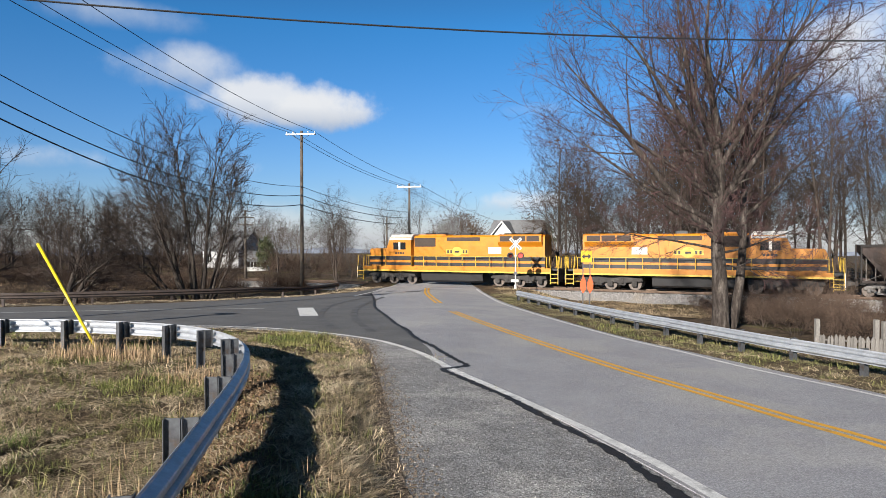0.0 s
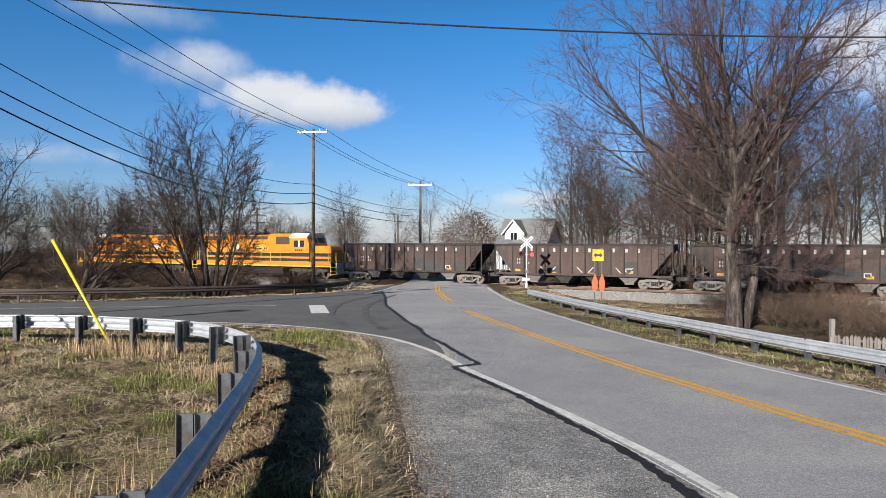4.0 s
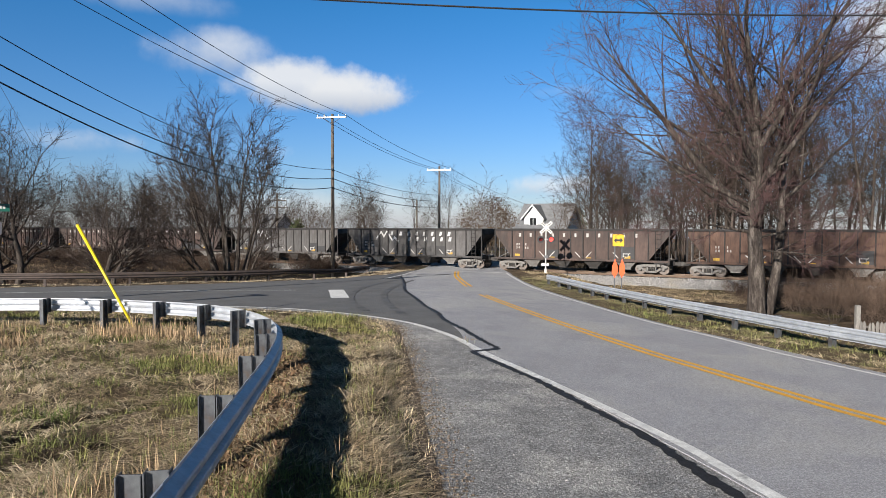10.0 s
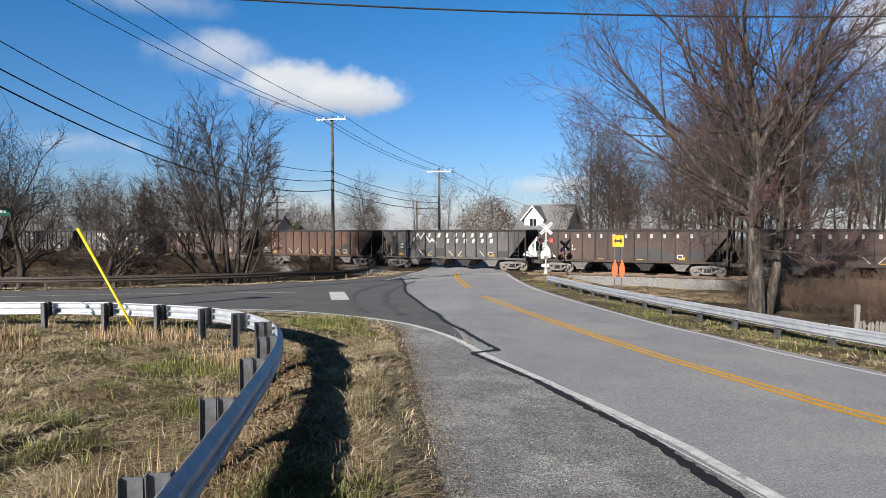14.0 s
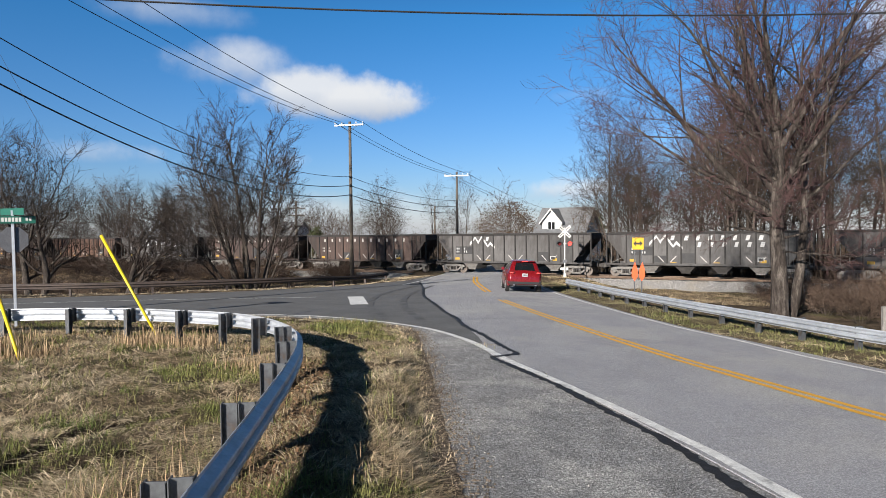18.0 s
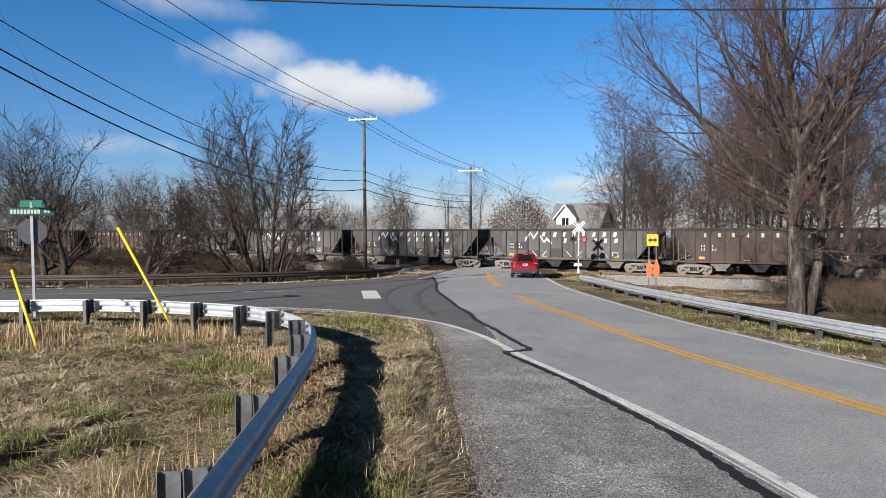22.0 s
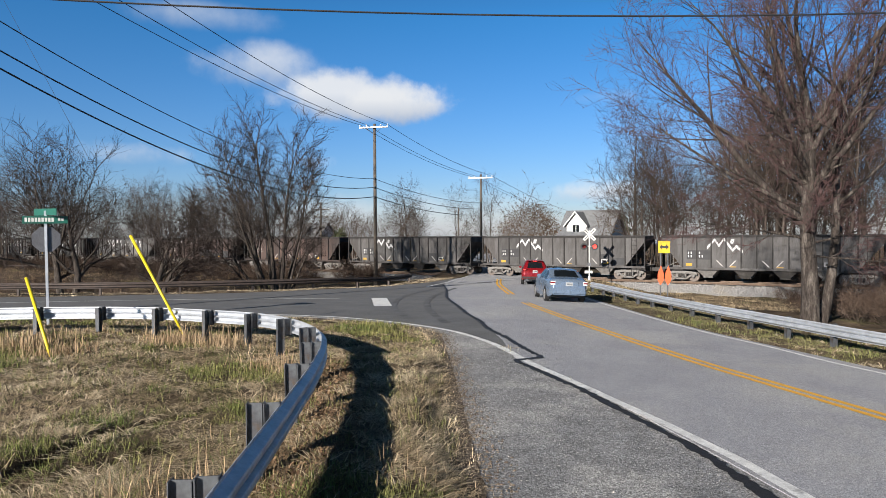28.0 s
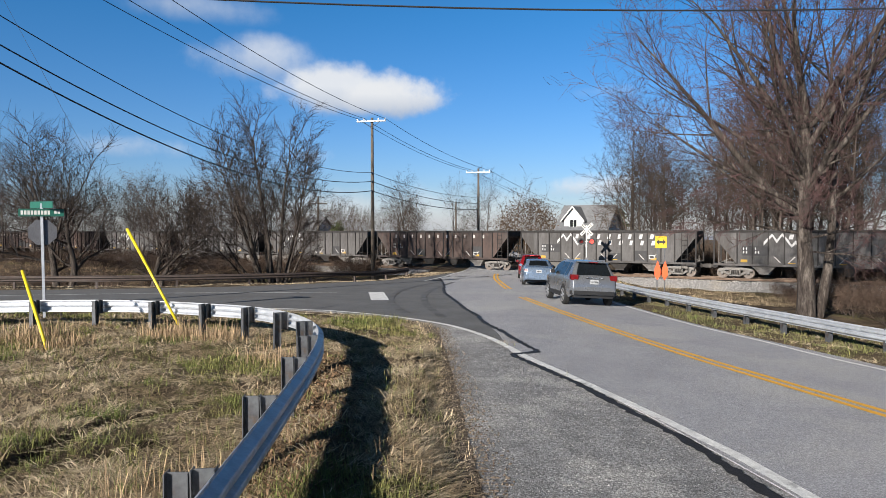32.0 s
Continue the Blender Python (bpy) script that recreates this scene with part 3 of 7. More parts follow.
# ---------------------------------------------------------------- trees
class Wood:
    """Gathers tapered tubes: 0 for limbs, 1 for twigs."""

    def __init__(self, seed):
        self.r = random.Random(seed)
        self.v, self.f, self.mi = [], [], []

    def tube(self, pts, radii, sides, mi):
        base = len(self.v)
        for i, (p, rad) in enumerate(zip(pts, radii)):
            d = (pts[min(i + 1, len(pts) - 1)] - pts[max(i - 1, 0)]).normalized()
            a = d.orthogonal().normalized()
            b = d.cross(a)
            for k in range(sides):
                w = 2 * math.pi * k / sides
                self.v.append(tuple(p + a * (math.cos(w) * rad) + b * (math.sin(w) * rad)))
        for i in range(len(pts) - 1):
            for k in range(sides):
                a0, b0 = base + i * sides + k, base + i * sides + (k + 1) % sides
                self.f.append((a0, b0, b0 + sides, a0 + sides))
                self.mi.append(mi)

    def grow(self, p, d, length, rad, level, spec):
        r = self.r
        s = spec[min(level, len(spec) - 1)]
        n = s["seg"]
        pts, radii = [p.copy()], [rad]
        step = length / n
        for i in range(n):
            d = (d + Vector((r.gauss(0, 1), r.gauss(0, 1), r.gauss(0, 1))) * s["bend"] + Vector((0, 0, 1)) * s["up"]).normalized()
            p = p + d * step
            pts.append(p.copy())
            radii.append(rad * (1 - (i + 1) / n * s["taper"]))
        self.tube(pts, radii, s["sides"], s["mi"])
        if level + 1 >= len(spec):
            return
        for c in range(s["kids"]):
            f = s["from"] + (1 - s["from"]) * (c + r.random()) / s["kids"]
            i = min(int(f * n), n - 1)
            k = f * n - i
            at = pts[i].lerp(pts[i + 1], k)
            along = (pts[i + 1] - pts[i]).normalized()
            out = along.orthogonal().normalized()
            out.rotate(Matrix.Rotation(r.random() * 6.283 if level else c * 2.4 + r.random(), 3, along))
            ang = radians(r.uniform(*s["angle"]) if level else s["angle"][1] + (s["angle"][0] - s["angle"][1]) * min(1, f * 1.05) + r.uniform(-9, 9))
            dd = (along * math.cos(ang) + out * math.sin(ang)).normalized()
            rr = radii[i] + (radii[i + 1] - radii[i]) * k
            self.grow(at, dd, length * r.uniform(*s["len"]) * (1 - 0.4 * max(0, f - 0.5)), max(rr * r.uniform(*s["rad"]), s["min"]), level + 1, spec)

    def objects(self, thing, mats, limb="trunk", twig="crown"):
        v, f, mi = np.array(self.v), np.array(self.f), np.array(self.mi)
        for k, name in ((0, limb), (1, twig)):
            g = f[mi == k]
            if not len(g):
                continue
            used, inv = np.unique(g, return_inverse=True)
            sheet(name, v[used], inv.reshape(g.shape), mats[k], thing, smooth=(k == 0))


def lvl(seg, bend, up, taper, sides, mi, kids, start, angle, length, rad, least):
    return {"seg": seg, "bend": bend, "up": up, "taper": taper, "sides": sides, "mi": mi, "kids": kids, "from": start, "angle": angle, "len": length, "rad": rad, "min": least}


def tree(name, base, stems, sp, mats, label, seed, group="", category="tree"):
    thing = empty(name, Matrix.Translation(base), label=label, category=category, group=group)
    w = Wood(seed)
    for (dx, dy), d, length, rad in stems:
        w.grow(Vector((dx, dy, -0.25)), Vector(d).normalized(), length, rad, 0, sp)
    w.objects(thing, mats)
    return thing


BIG = [lvl(10, 0.05, 0.03, 0.85, 10, 0, 14, 0.3, (30, 62), (0.34, 0.56), (0.42, 0.6), 0.05),
       lvl(11, 0.055, 0.022, 0.9, 7, 0, 11, 0.2, (24, 50), (0.28, 0.48), (0.4, 0.58), 0.02),
       lvl(6, 0.08, 0.03, 0.88, 4, 0, 7, 0.12, (26, 52), (0.34, 0.56), (0.4, 0.58), 0.0105),
       lvl(3, 0.1, 0.03, 0.8, 3, 1, 5, 0.12, (26, 56), (0.4, 0.65), (0.5, 0.7), 0.007),
       lvl(2, 0.1, 0.03, 0.6, 3, 1, 0, 0.1, (22, 55), (0.45, 0.8), (0.5, 0.7), 0.006)]


def limb_way(bearing, rise):
    """Direction of a limb: bearing in degrees from the road's far side, 90 away over the ditch, 180 back over the road."""
    a = radians(bearing - 23)
    return Vector((math.cos(a) * math.cos(radians(rise)), math.sin(a) * math.cos(radians(rise)), math.sin(radians(rise))))


# height on the trunk, bearing, rise, length, radius
MAPLE_LIMBS = [(3.5, 182, 40, 9.2, 0.15), (4.0, 192, 24, 7.4, 0.085), (4.5, 160, 52, 8.4, 0.12), (4.2, 60, 40, 6.8, 0.1), (4.4, 300, 36, 6.4, 0.1), (4.9, 5, 44, 6.6, 0.11),
               (5.2, 250, 46, 6.8, 0.1), (5.6, 95, 50, 7.0, 0.1), (5.9, 204, 57, 7.4, 0.11), (6.2, 335, 56, 6.6, 0.1), (6.5, 140, 62, 7.0, 0.1), (6.9, 178, 68, 7.0, 0.12),
               (6.9, 110, 78, 7.4, 0.12), (6.9, 20, 68, 7.2, 0.12), (6.9, 0, 48, 6.4, 0.1), (6.9, 270, 70, 6.8, 0.11), (3.1, 200, 8, 4.6, 0.045), (2.9, 5, 12, 3.6, 0.04),
               (3.3, 280, 10, 4.0, 0.045), (2.5, 340, 2, 3.0, 0.035), (3.7, 225, 20, 5.4, 0.06), (5.0, 184, 36, 7.6, 0.085)]


def maple_tree(base):
    thing = empty("maple_tree", Matrix.Translation(base), label="large bare budding tree with two grey trunks beside the guardrail", category="tree")
    w = Wood(23)
    knots = [Vector((-0.02 * h + 0.05 * math.sin(1.3 * h), 0.04 * math.sin(0.9 * h), h)) for h in np.linspace(-0.3, 7.0, 12)]
    w.tube(knots, [0.38, 0.32] + list(np.linspace(0.295, 0.16, 10)), 14, 0)
    w.tube([Vector((0.0, 0, 6.8)), Vector((-0.18, -0.1, 7.0)), Vector((-0.4, -0.15, 7.15))], [0.15, 0.16, 0.11], 8, 0)
    for h, bearing, rise, length, rad in MAPLE_LIMBS:
        at = Vector((-0.02 * h + 0.05 * math.sin(1.3 * h), 0.04 * math.sin(0.9 * h), h))
        w.grow(at, limb_way(bearing, rise), length, rad * 1.25, 1, BIG)
    w.grow(Vector((0.66, 0.62, -0.25)), Vector((0.27, 0.0, 1)).normalized(), 10.5, 0.2, 0, BIG)
    w.objects(thing, (M["maple_bark"], M["bud_twig"]))


maple_tree(gpt(10.65, 25.0))
MULTI = [lvl(12, 0.04, 0.0, 0.9, 8, 0, 14, 0.3, (26, 54), (0.22, 0.38), (0.4, 0.56), 0.03),
         lvl(7, 0.07, 0.02, 0.88, 4, 0, 8, 0.14, (24, 50), (0.34, 0.54), (0.42, 0.6), 0.017),
         lvl(3, 0.1, 0.015, 0.85, 3, 1, 7, 0.12, (22, 50), (0.4, 0.62), (0.45, 0.6), 0.0125),
         lvl(2, 0.1, 0.01, 0.7, 3, 1, 0, 0.1, (22, 55), (0.5, 0.8), (0.5, 0.7), 0.008)]
tree("multi_stem_tree", gpt(-17.4, 46.0), [((0.1, 0), (0.0, 0.05, 1), 12.0, 0.2), ((-0.2, 0.2), (-0.15, 0.12, 1), 12.0, 0.2), ((-0.4, 0.1), (-0.32, -0.12, 1), 11.4, 0.19), ((-0.6, 0), (-0.52, 0.1, 1), 10.4, 0.16), ((-0.7, -0.2), (-0.78, 0.05, 1), 9.2, 0.13), ((-0.8, 0.1), (-0.98, -0.1, 1), 7.6, 0.1),
      ((0.35, 0), (0.13, -0.15, 1), 11.6, 0.18), ((0.55, 0.2), (0.2, 0.12, 1), 10.4, 0.16), ((0.7, 0.0), (0.27, -0.25, 1), 8.8, 0.12), ((0.8, 0.1), (0.4, 0, 1), 5.4, 0.13), ((-0.1, -0.3), (-0.3, -0.5, 1), 10.0, 0.14), ((0.1, 0.4), (-0.1, 0.5, 1), 10.4, 0.14)],
     MULTI, (M["bark"], M["twig"]), "bare many-stemmed tree standing behind the far guardrail", 5)
OLD = [lvl(9, 0.11, 0.02, 0.8, 9, 0, 13, 0.26, (30, 72), (0.5, 0.78), (0.45, 0.65), 0.035),
       lvl(8, 0.13, 0.03, 0.85, 5, 0, 10, 0.15, (25, 60), (0.36, 0.6), (0.42, 0.62), 0.018),
       lvl(5, 0.14, 0.03, 0.85, 3, 1, 9, 0.12, (25, 60), (0.4, 0.65), (0.45, 0.6), 0.013),
       lvl(2, 0.14, 0.03, 0.7, 3, 1, 0, 0.1, (25, 60), (0.45, 0.7), (0.5, 0.7), 0.009)]
tree("spreading_tree", gpt(-23.0, 39.5), [((0, 0), (-0.12, 0, 1), 5.4, 0.26), ((0.3, 0.3), (0.35, 0.1, 1), 4.8, 0.2)], OLD, (M["bark"], M["twig"]), "low spreading bare tree behind the far guardrail", 8)
tree("leaning_tree", gpt(-28.6, 39.5), [((0, 0), (0.2, 0, 1), 7.4, 0.26), ((-0.6, 0), (-0.25, 0, 1), 8.4, 0.26)], OLD, (M["bark"], M["twig"]), "bare forked tree leaning over the field edge", 15)

# woods beyond the railway: a few grown shapes, repeated
WOODS = [lvl(8, 0.04, 0.03, 0.85, 6, 0, 11, 0.28, (22, 55), (0.3, 0.5), (0.35, 0.55), 0.03),
         lvl(5, 0.1, 0.035, 0.85, 4, 0, 6, 0.2, (25, 58), (0.4, 0.62), (0.42, 0.62), 0.018),
         lvl(2, 0.14, 0.03, 0.8, 3, 1, 5, 0.12, (25, 60), (0.4, 0.65), (0.45, 0.6), 0.015),
         lvl(1, 0.12, 0.05, 0.7, 3, 1, 2, 0.1, (22, 55), (0.5, 0.75), (0.5, 0.7), 0.012),
         lvl(1, 0.12, 0.05, 0.7, 3, 1, 0, 0.1, (22, 55), (0.5, 0.75), (0.5, 0.7), 0.01)]
THICKET = [lvl(4, 0.16, 0.05, 0.75, 3, 0, 6, 0.2, (18, 50), (0.45, 0.75), (0.5, 0.7), 0.008),
           lvl(2, 0.18, 0.05, 0.75, 3, 1, 5, 0.15, (18, 55), (0.45, 0.75), (0.55, 0.75), 0.01),
           lvl(1, 0.18, 0.05, 0.6, 3, 1, 0, 0.15, (18, 55), (0.5, 0.8), (0.6, 0.8), 0.009)]
WOOD_PROTO, BUSH_PROTO = [], []


def far_tree(k, m, label, group):
    if k >= len(WOOD_PROTO):
        r = random.Random(70 + k)
        ob = empty("woodland_tree", m, label=label, category="tree", group=group)
        w = Wood(40 + k)
        w.grow(Vector((0, 0, -0.3)), Vector((r.uniform(-0.08, 0.08), r.uniform(-0.08, 0.08), 1)), r.uniform(12.5, 15), r.uniform(0.14, 0.22), 0, WOODS)
        if k % 2:
            w.grow(Vector((0.3, 0, -0.3)), Vector((r.uniform(0.1, 0.25), 0.05, 1)), r.uniform(9, 12), 0.13, 0, WOODS)
        w.objects(ob, (M["wood_bark"], M["wood_twig"]))
        WOOD_PROTO.append(ob)
        return ob
    ob = copy_thing(WOOD_PROTO[k], m)
    return tagged(ob, label, "tree", group)


def bush(k, m, label="tangled bare brown bush of thin stems", group="bare bushes"):
    if k >= len(BUSH_PROTO):
        r = random.Random(90 + k)
        ob = empty("bush", m, label=label, category="bush", group=group)
        w = Wood(60 + k)
        for i in range(16):
            a = r.random() * 6.283
            w.grow(Vector((0.5 * math.cos(a) * r.random(), 0.5 * math.sin(a) * r.random(), -0.1)), Vector((math.cos(a) * r.uniform(0.1, 0.9), math.sin(a) * r.uniform(0.1, 0.9), 1)).normalized(), r.uniform(1.2, 2.2), 0.016, 0, THICKET)
        w.objects(ob, (M["wood_bark"], M["brush_twig"]), "brushwood", "crown")
        BUSH_PROTO.append(ob)
        return ob
    return tagged(copy_thing(BUSH_PROTO[k], m), label, "bush", group)


M["wood_twig"] = material("woodland_twig", (0.075, 0.0577, 0.0465), 0.95, second=(0.045, 0.0345, 0.0277), scale=0.8, fine=12, random_tone=0.3, specular=0.1)
M["brush_twig"] = material("brush_twig", (0.092, 0.064, 0.048), 0.95, second=(0.052, 0.036, 0.0272), scale=0.8, fine=12, random_tone=0.3, specular=0.1)


def scaled(p, s, yaw, sz=None):
    return Matrix.Translation(p) @ Matrix.Rotation(yaw, 4, "Z") @ Matrix.Diagonal((s, s, sz or s, 1))


def plant_woods():
    r = random.Random(12)
    for k in range(6):
        p = on_track(24 + 6 * k, -7 - 1.5 * (k % 3))
        far_tree(k, scaled(gpt(p.x, p.y), 1.0, k), "tall bare woodland tree beyond the railway", "woodland trees")
    n = 0
    while n < 88:
        s = 9 + 52 * r.random() ** 1.2
        back = 5.0 + 20 * r.random() ** 1.3
        p = on_track(s, -back)
        if p.x < 9.8 + (back * 0.12 if back < 13 else 5.5):
            continue
        k = r.uniform(0.78, 1.16) * (0.8 + 0.25 * min(1, max(0, (s - 12) / 25)))
        far_tree(r.randrange(6), scaled(gpt(p.x, p.y), k, r.random() * 6.28, k * r.uniform(0.9, 1.1)), "tall bare woodland tree beyond the railway", "woodland trees")
        n += 1
    for i in range(16):
        p = on_track(r.uniform(26, 62), r.uniform(5.5, 9))
        far_tree(r.randrange(6), scaled(gpt(p.x, p.y), r.uniform(0.35, 0.7), r.random() * 6.28), "slender bare tree beside the ballast", "woodland trees") if p.x > 27 else None
    for i in range(12):
        s, back = r.uniform(-170, -30), r.uniform(8, 70)
        p = on_track(s, -back)
        k = r.uniform(0.3, 0.62)
        far_tree(r.randrange(6), scaled(gpt(p.x, p.y), k, r.random() * 6.28), "bare hedgerow tree beyond the field", "hedgerow trees")
    for i in range(96):
        a, d = radians(r.uniform(-50, -6) if i % 3 else r.uniform(-50, -21)), r.uniform(98, 150)
        p = Vector((d * math.sin(a), d * math.cos(a), 0))
        far_tree(r.randrange(6), scaled(gpt(p.x, p.y), r.uniform(0.55, 0.85) * (1.0 if a < -0.37 else 0.72), r.random() * 6.28), "bare hedgerow tree beyond the field", "hedgerow trees")
    for s, side, k in ((-12, -7, 0.62), (-7, -9, 0.5), (-16, -12, 0.6), (-3, -10, 0.55), (-22, -9, 0.5)):
        p = on_track(s, side)
        far_tree(r.randrange(6), scaled(gpt(p.x, p.y), k, r.random() * 6.28), "slim bare sapling behind the railway", "saplings")
    for i in range(9):
        p = Vector((r.uniform(-70, -44), r.uniform(36, 70), 0))
        far_tree(r.randrange(6), scaled(gpt(p.x, p.y), r.uniform(0.45, 0.75), r.random() * 6.28), "bare tree at the edge of the field", "field edge trees")


def plant_bushes():
    r = random.Random(31)
    for k in range(4):
        bush(k, scaled(gpt(-19 - 2.5 * k, 43.5 - k), 0.6, k))
    spots = []
    for i in range(50):      # ditch on the wooded side
        s = r.uniform(27, 50)
        spots.append((on_track(s, r.uniform(5.0, 16)), r.uniform(0.6, 1.25)))
    for i in range(34):      # brambles below the road
        spots.append((Vector((r.uniform(12.4, 24), r.uniform(21, 34), 0)), r.uniform(0.6, 1.15)))
    for i in range(18):      # brush at the field edge
        spots.append((Vector((r.uniform(-46, -24), r.uniform(40, 52), 0)), r.uniform(0.9, 1.6)))
    for i in range(70):      # wood edge
        s = r.uniform(12, 62)
        spots.append((on_track(s, -r.uniform(4.5, 14)), r.uniform(1.2, 2.7)))
    for p, k in spots:
        if -9 < p.x < 9.5 and p.y < 62:
            continue
        bush(r.randrange(4), scaled(gpt(p.x, p.y), k, r.random() * 6.28, k * r.uniform(0.7, 1.2)))


def brush_field():
    """Low brush between the far guardrail and the track, and over the field beyond it."""
    r = random.Random(33)
    kinds = []
    for k in range(5):
        w = Wood(80 + k)
        for i in range(9):
            a = r.random() * 6.283
            w.grow(Vector((0.5 * math.cos(a) * r.random(), 0.5 * math.sin(a) * r.random(), -0.1)), Vector((math.cos(a) * r.uniform(0.1, 0.9), math.sin(a) * r.uniform(0.1, 0.9), 1)).normalized(), r.uniform(1.2, 2.2), 0.016, 0, THICKET)
        kinds.append((np.array(w.v), np.array(w.f)))
    spots = [(on_track(r.uniform(-72, -8), r.uniform(3.2, 4.6) if i % 3 == 0 else r.uniform(4, 14)), r.uniform(0.35, 0.75)) for i in range(330)]
    spots += [(on_track(r.uniform(-130, -6), -r.uniform(5, 34)), r.uniform(0.7, 1.8)) for i in range(130)]
    V, F, n = [], [], 0
    for p, k in spots:
        if -9 < p.x < 9.5 and p.y < 62:
            continue
        v, f = kinds[r.randrange(5)]
        a = r.random() * 6.283
        R = np.array([[math.cos(a), -math.sin(a), 0], [math.sin(a), math.cos(a), 0], [0, 0, r.uniform(0.7, 1.2)]])
        V.append(v @ R.T * k + np.array(gpt(p.x, p.y)))
        F.append(f + n)
        n += len(v)
    V, F = np.vstack(V), np.vstack(F)
    me = bpy.data.meshes.new("brush")
    me.from_pydata(V.tolist(), [], F.tolist())
    me.materials.append(M["brush_twig"])
    tagged(new("brush", me), "low tangled brown brush over the rough ground by the railway", "brush", kind="stuff")


plant_woods()
plant_bushes()
brush_field()


# evergreens and leafy crowns, built of many small leaves
M["cedar"] = material("cedar_green", (0.06, 0.065, 0.028), 0.9, second=(0.095, 0.075, 0.035), scale=1.5, fine=20, fine_amount=0.4, specular=0.1)
M["oak_leaf"] = material("dry_oak_leaf", (0.1, 0.0625, 0.0375), 0.9, second=(0.06, 0.04, 0.025), scale=1.2, fine=12, fine_amount=0.4, specular=0.1)
M["pine"] = material("pine_green", (0.045, 0.06, 0.03), 0.9, second=(0.07, 0.075, 0.035), scale=1.2, fine=12, fine_amount=0.4, specular=0.1)


def leafy(name, base, width, height, count, leaf, mat, label, seed, cone=0.0, gaps=0.35):
    thing = empty(name, Matrix.Translation(base), label=label, category="tree" if height > 3 else "bush")
    w = Wood(seed)
    w.grow(Vector((0, 0, -0.2)), Vector((0, 0, 1)), height * 0.85, 0.03 * height * 0.5, 0, [lvl(8, 0.05, 0.02, 0.85, 6, 0, 22, 0.1, (40, 85), (0.2, 0.5), (0.3, 0.5), 0.01), lvl(4, 0.1, 0.02, 0.8, 3, 0, 0, 0.1, (20, 50), (0.3, 0.5), (0.4, 0.6), 0.01)])
    w.objects(thing, (M["wood_bark"], M["wood_bark"]))
    rng = np.random.RandomState(seed)
    clumps = rng.normal(0, 1, (int(count / 40), 3))
    clumps /= np.linalg.norm(clumps, axis=1)[:, None]
    clumps *= rng.uniform(0.45, 1, (len(clumps), 1)) ** 0.6
    verts, faces = [], []
    for c in clumps:
        zz = (c[2] + 1) / 2
        taper = (1 - zz * cone)
        p = np.array([c[0] * width / 2 * taper, c[1] * width / 2 * taper, height * (0.08 + 0.9 * zz)])
        for i in range(40):
            q = p + rng.normal(0, 0.13 * width * (1 - gaps), 3) * np.array([1, 1, 0.6])
            a = rng.normal(0, 1, 3)
            a /= np.linalg.norm(a)
            b = np.cross(a, rng.normal(0, 1, 3))
            b /= np.linalg.norm(b)
            l = leaf * rng.uniform(0.6, 1.4)
            n = len(verts)
            verts += [q - a * l, q + b * l * 0.45, q + a * l, q - b * l * 0.45]
            faces.append((n, n + 1, n + 2, n + 3))
    sheet("foliage", verts, faces, mat, thing)
    return thing


leafy("oak_tree", gpt(2.0, 93), 9.6, 7.8, 11000, 0.1, M["oak_leaf"], "rounded tree with dry brown leaves beyond the crossing", 4, 0.2)
leafy("pine_tree", gpt(14.0, 92), 4.2, 7.4, 3600, 0.15, M["pine"], "dark green evergreen beside the house", 6, 0.45)
leafy("pine_tree", gpt(-26.0, 96), 3.6, 5.0, 2400, 0.16, M["pine"], "dark green evergreen near the far house", 7, 0.5)
SAPL = [lvl(8, 0.06, 0.02, 0.8, 5, 0, 9, 0.3, (25, 60), (0.35, 0.6), (0.4, 0.6), 0.02), lvl(6, 0.13, 0.04, 0.8, 3, 1, 5, 0.2, (25, 60), (0.35, 0.6), (0.5, 0.7), 0.012), lvl(4, 0.14, 0.04, 0.7, 3, 1, 0, 0.2, (25, 60), (0.4, 0.6), (0.5, 0.7), 0.01)]


def seed_tree(x, y, h, lean, seed):
    """A sapling that still holds some dry leaves."""
    t = tree("sapling", gpt(x, y), [((0, 0), (lean, 0, 1), h, 0.08), ((0.5, 0), (lean + 0.25, 0.1, 1), h * 0.8, 0.06)], SAPL, (M["wood_bark"], M["wood_twig"]), "thin sapling holding a few dry leaves", seed, "saplings")
    crown = [o for o in t.children if o.name.startswith("crown")]
    rng = np.random.RandomState(seed)
    co = np.array([v.co[:] for v in crown[0].data.vertices])
    pick = co[rng.choice(len(co), 260)]
    verts, faces = [], []
    for q in pick:
        a = rng.normal(0, 1, 3) * 0.07
        b = np.cross(a, rng.normal(0, 1, 3))
        b *= 0.05 / (np.linalg.norm(b) + 1e-6)
        n = len(verts)
        verts += [q - a, q + b, q + a, q - b]
        faces.append((n, n + 1, n + 2, n + 3))
    sheet("leaves", verts, faces, M["oak_leaf"], t)


seed_tree(-1.2, 74, 7.6, 0.12, 3)
seed_tree(1.6, 73, 7.0, 0.1, 9)
seed_tree(8.8, 76, 7.4, 0.22, 14)


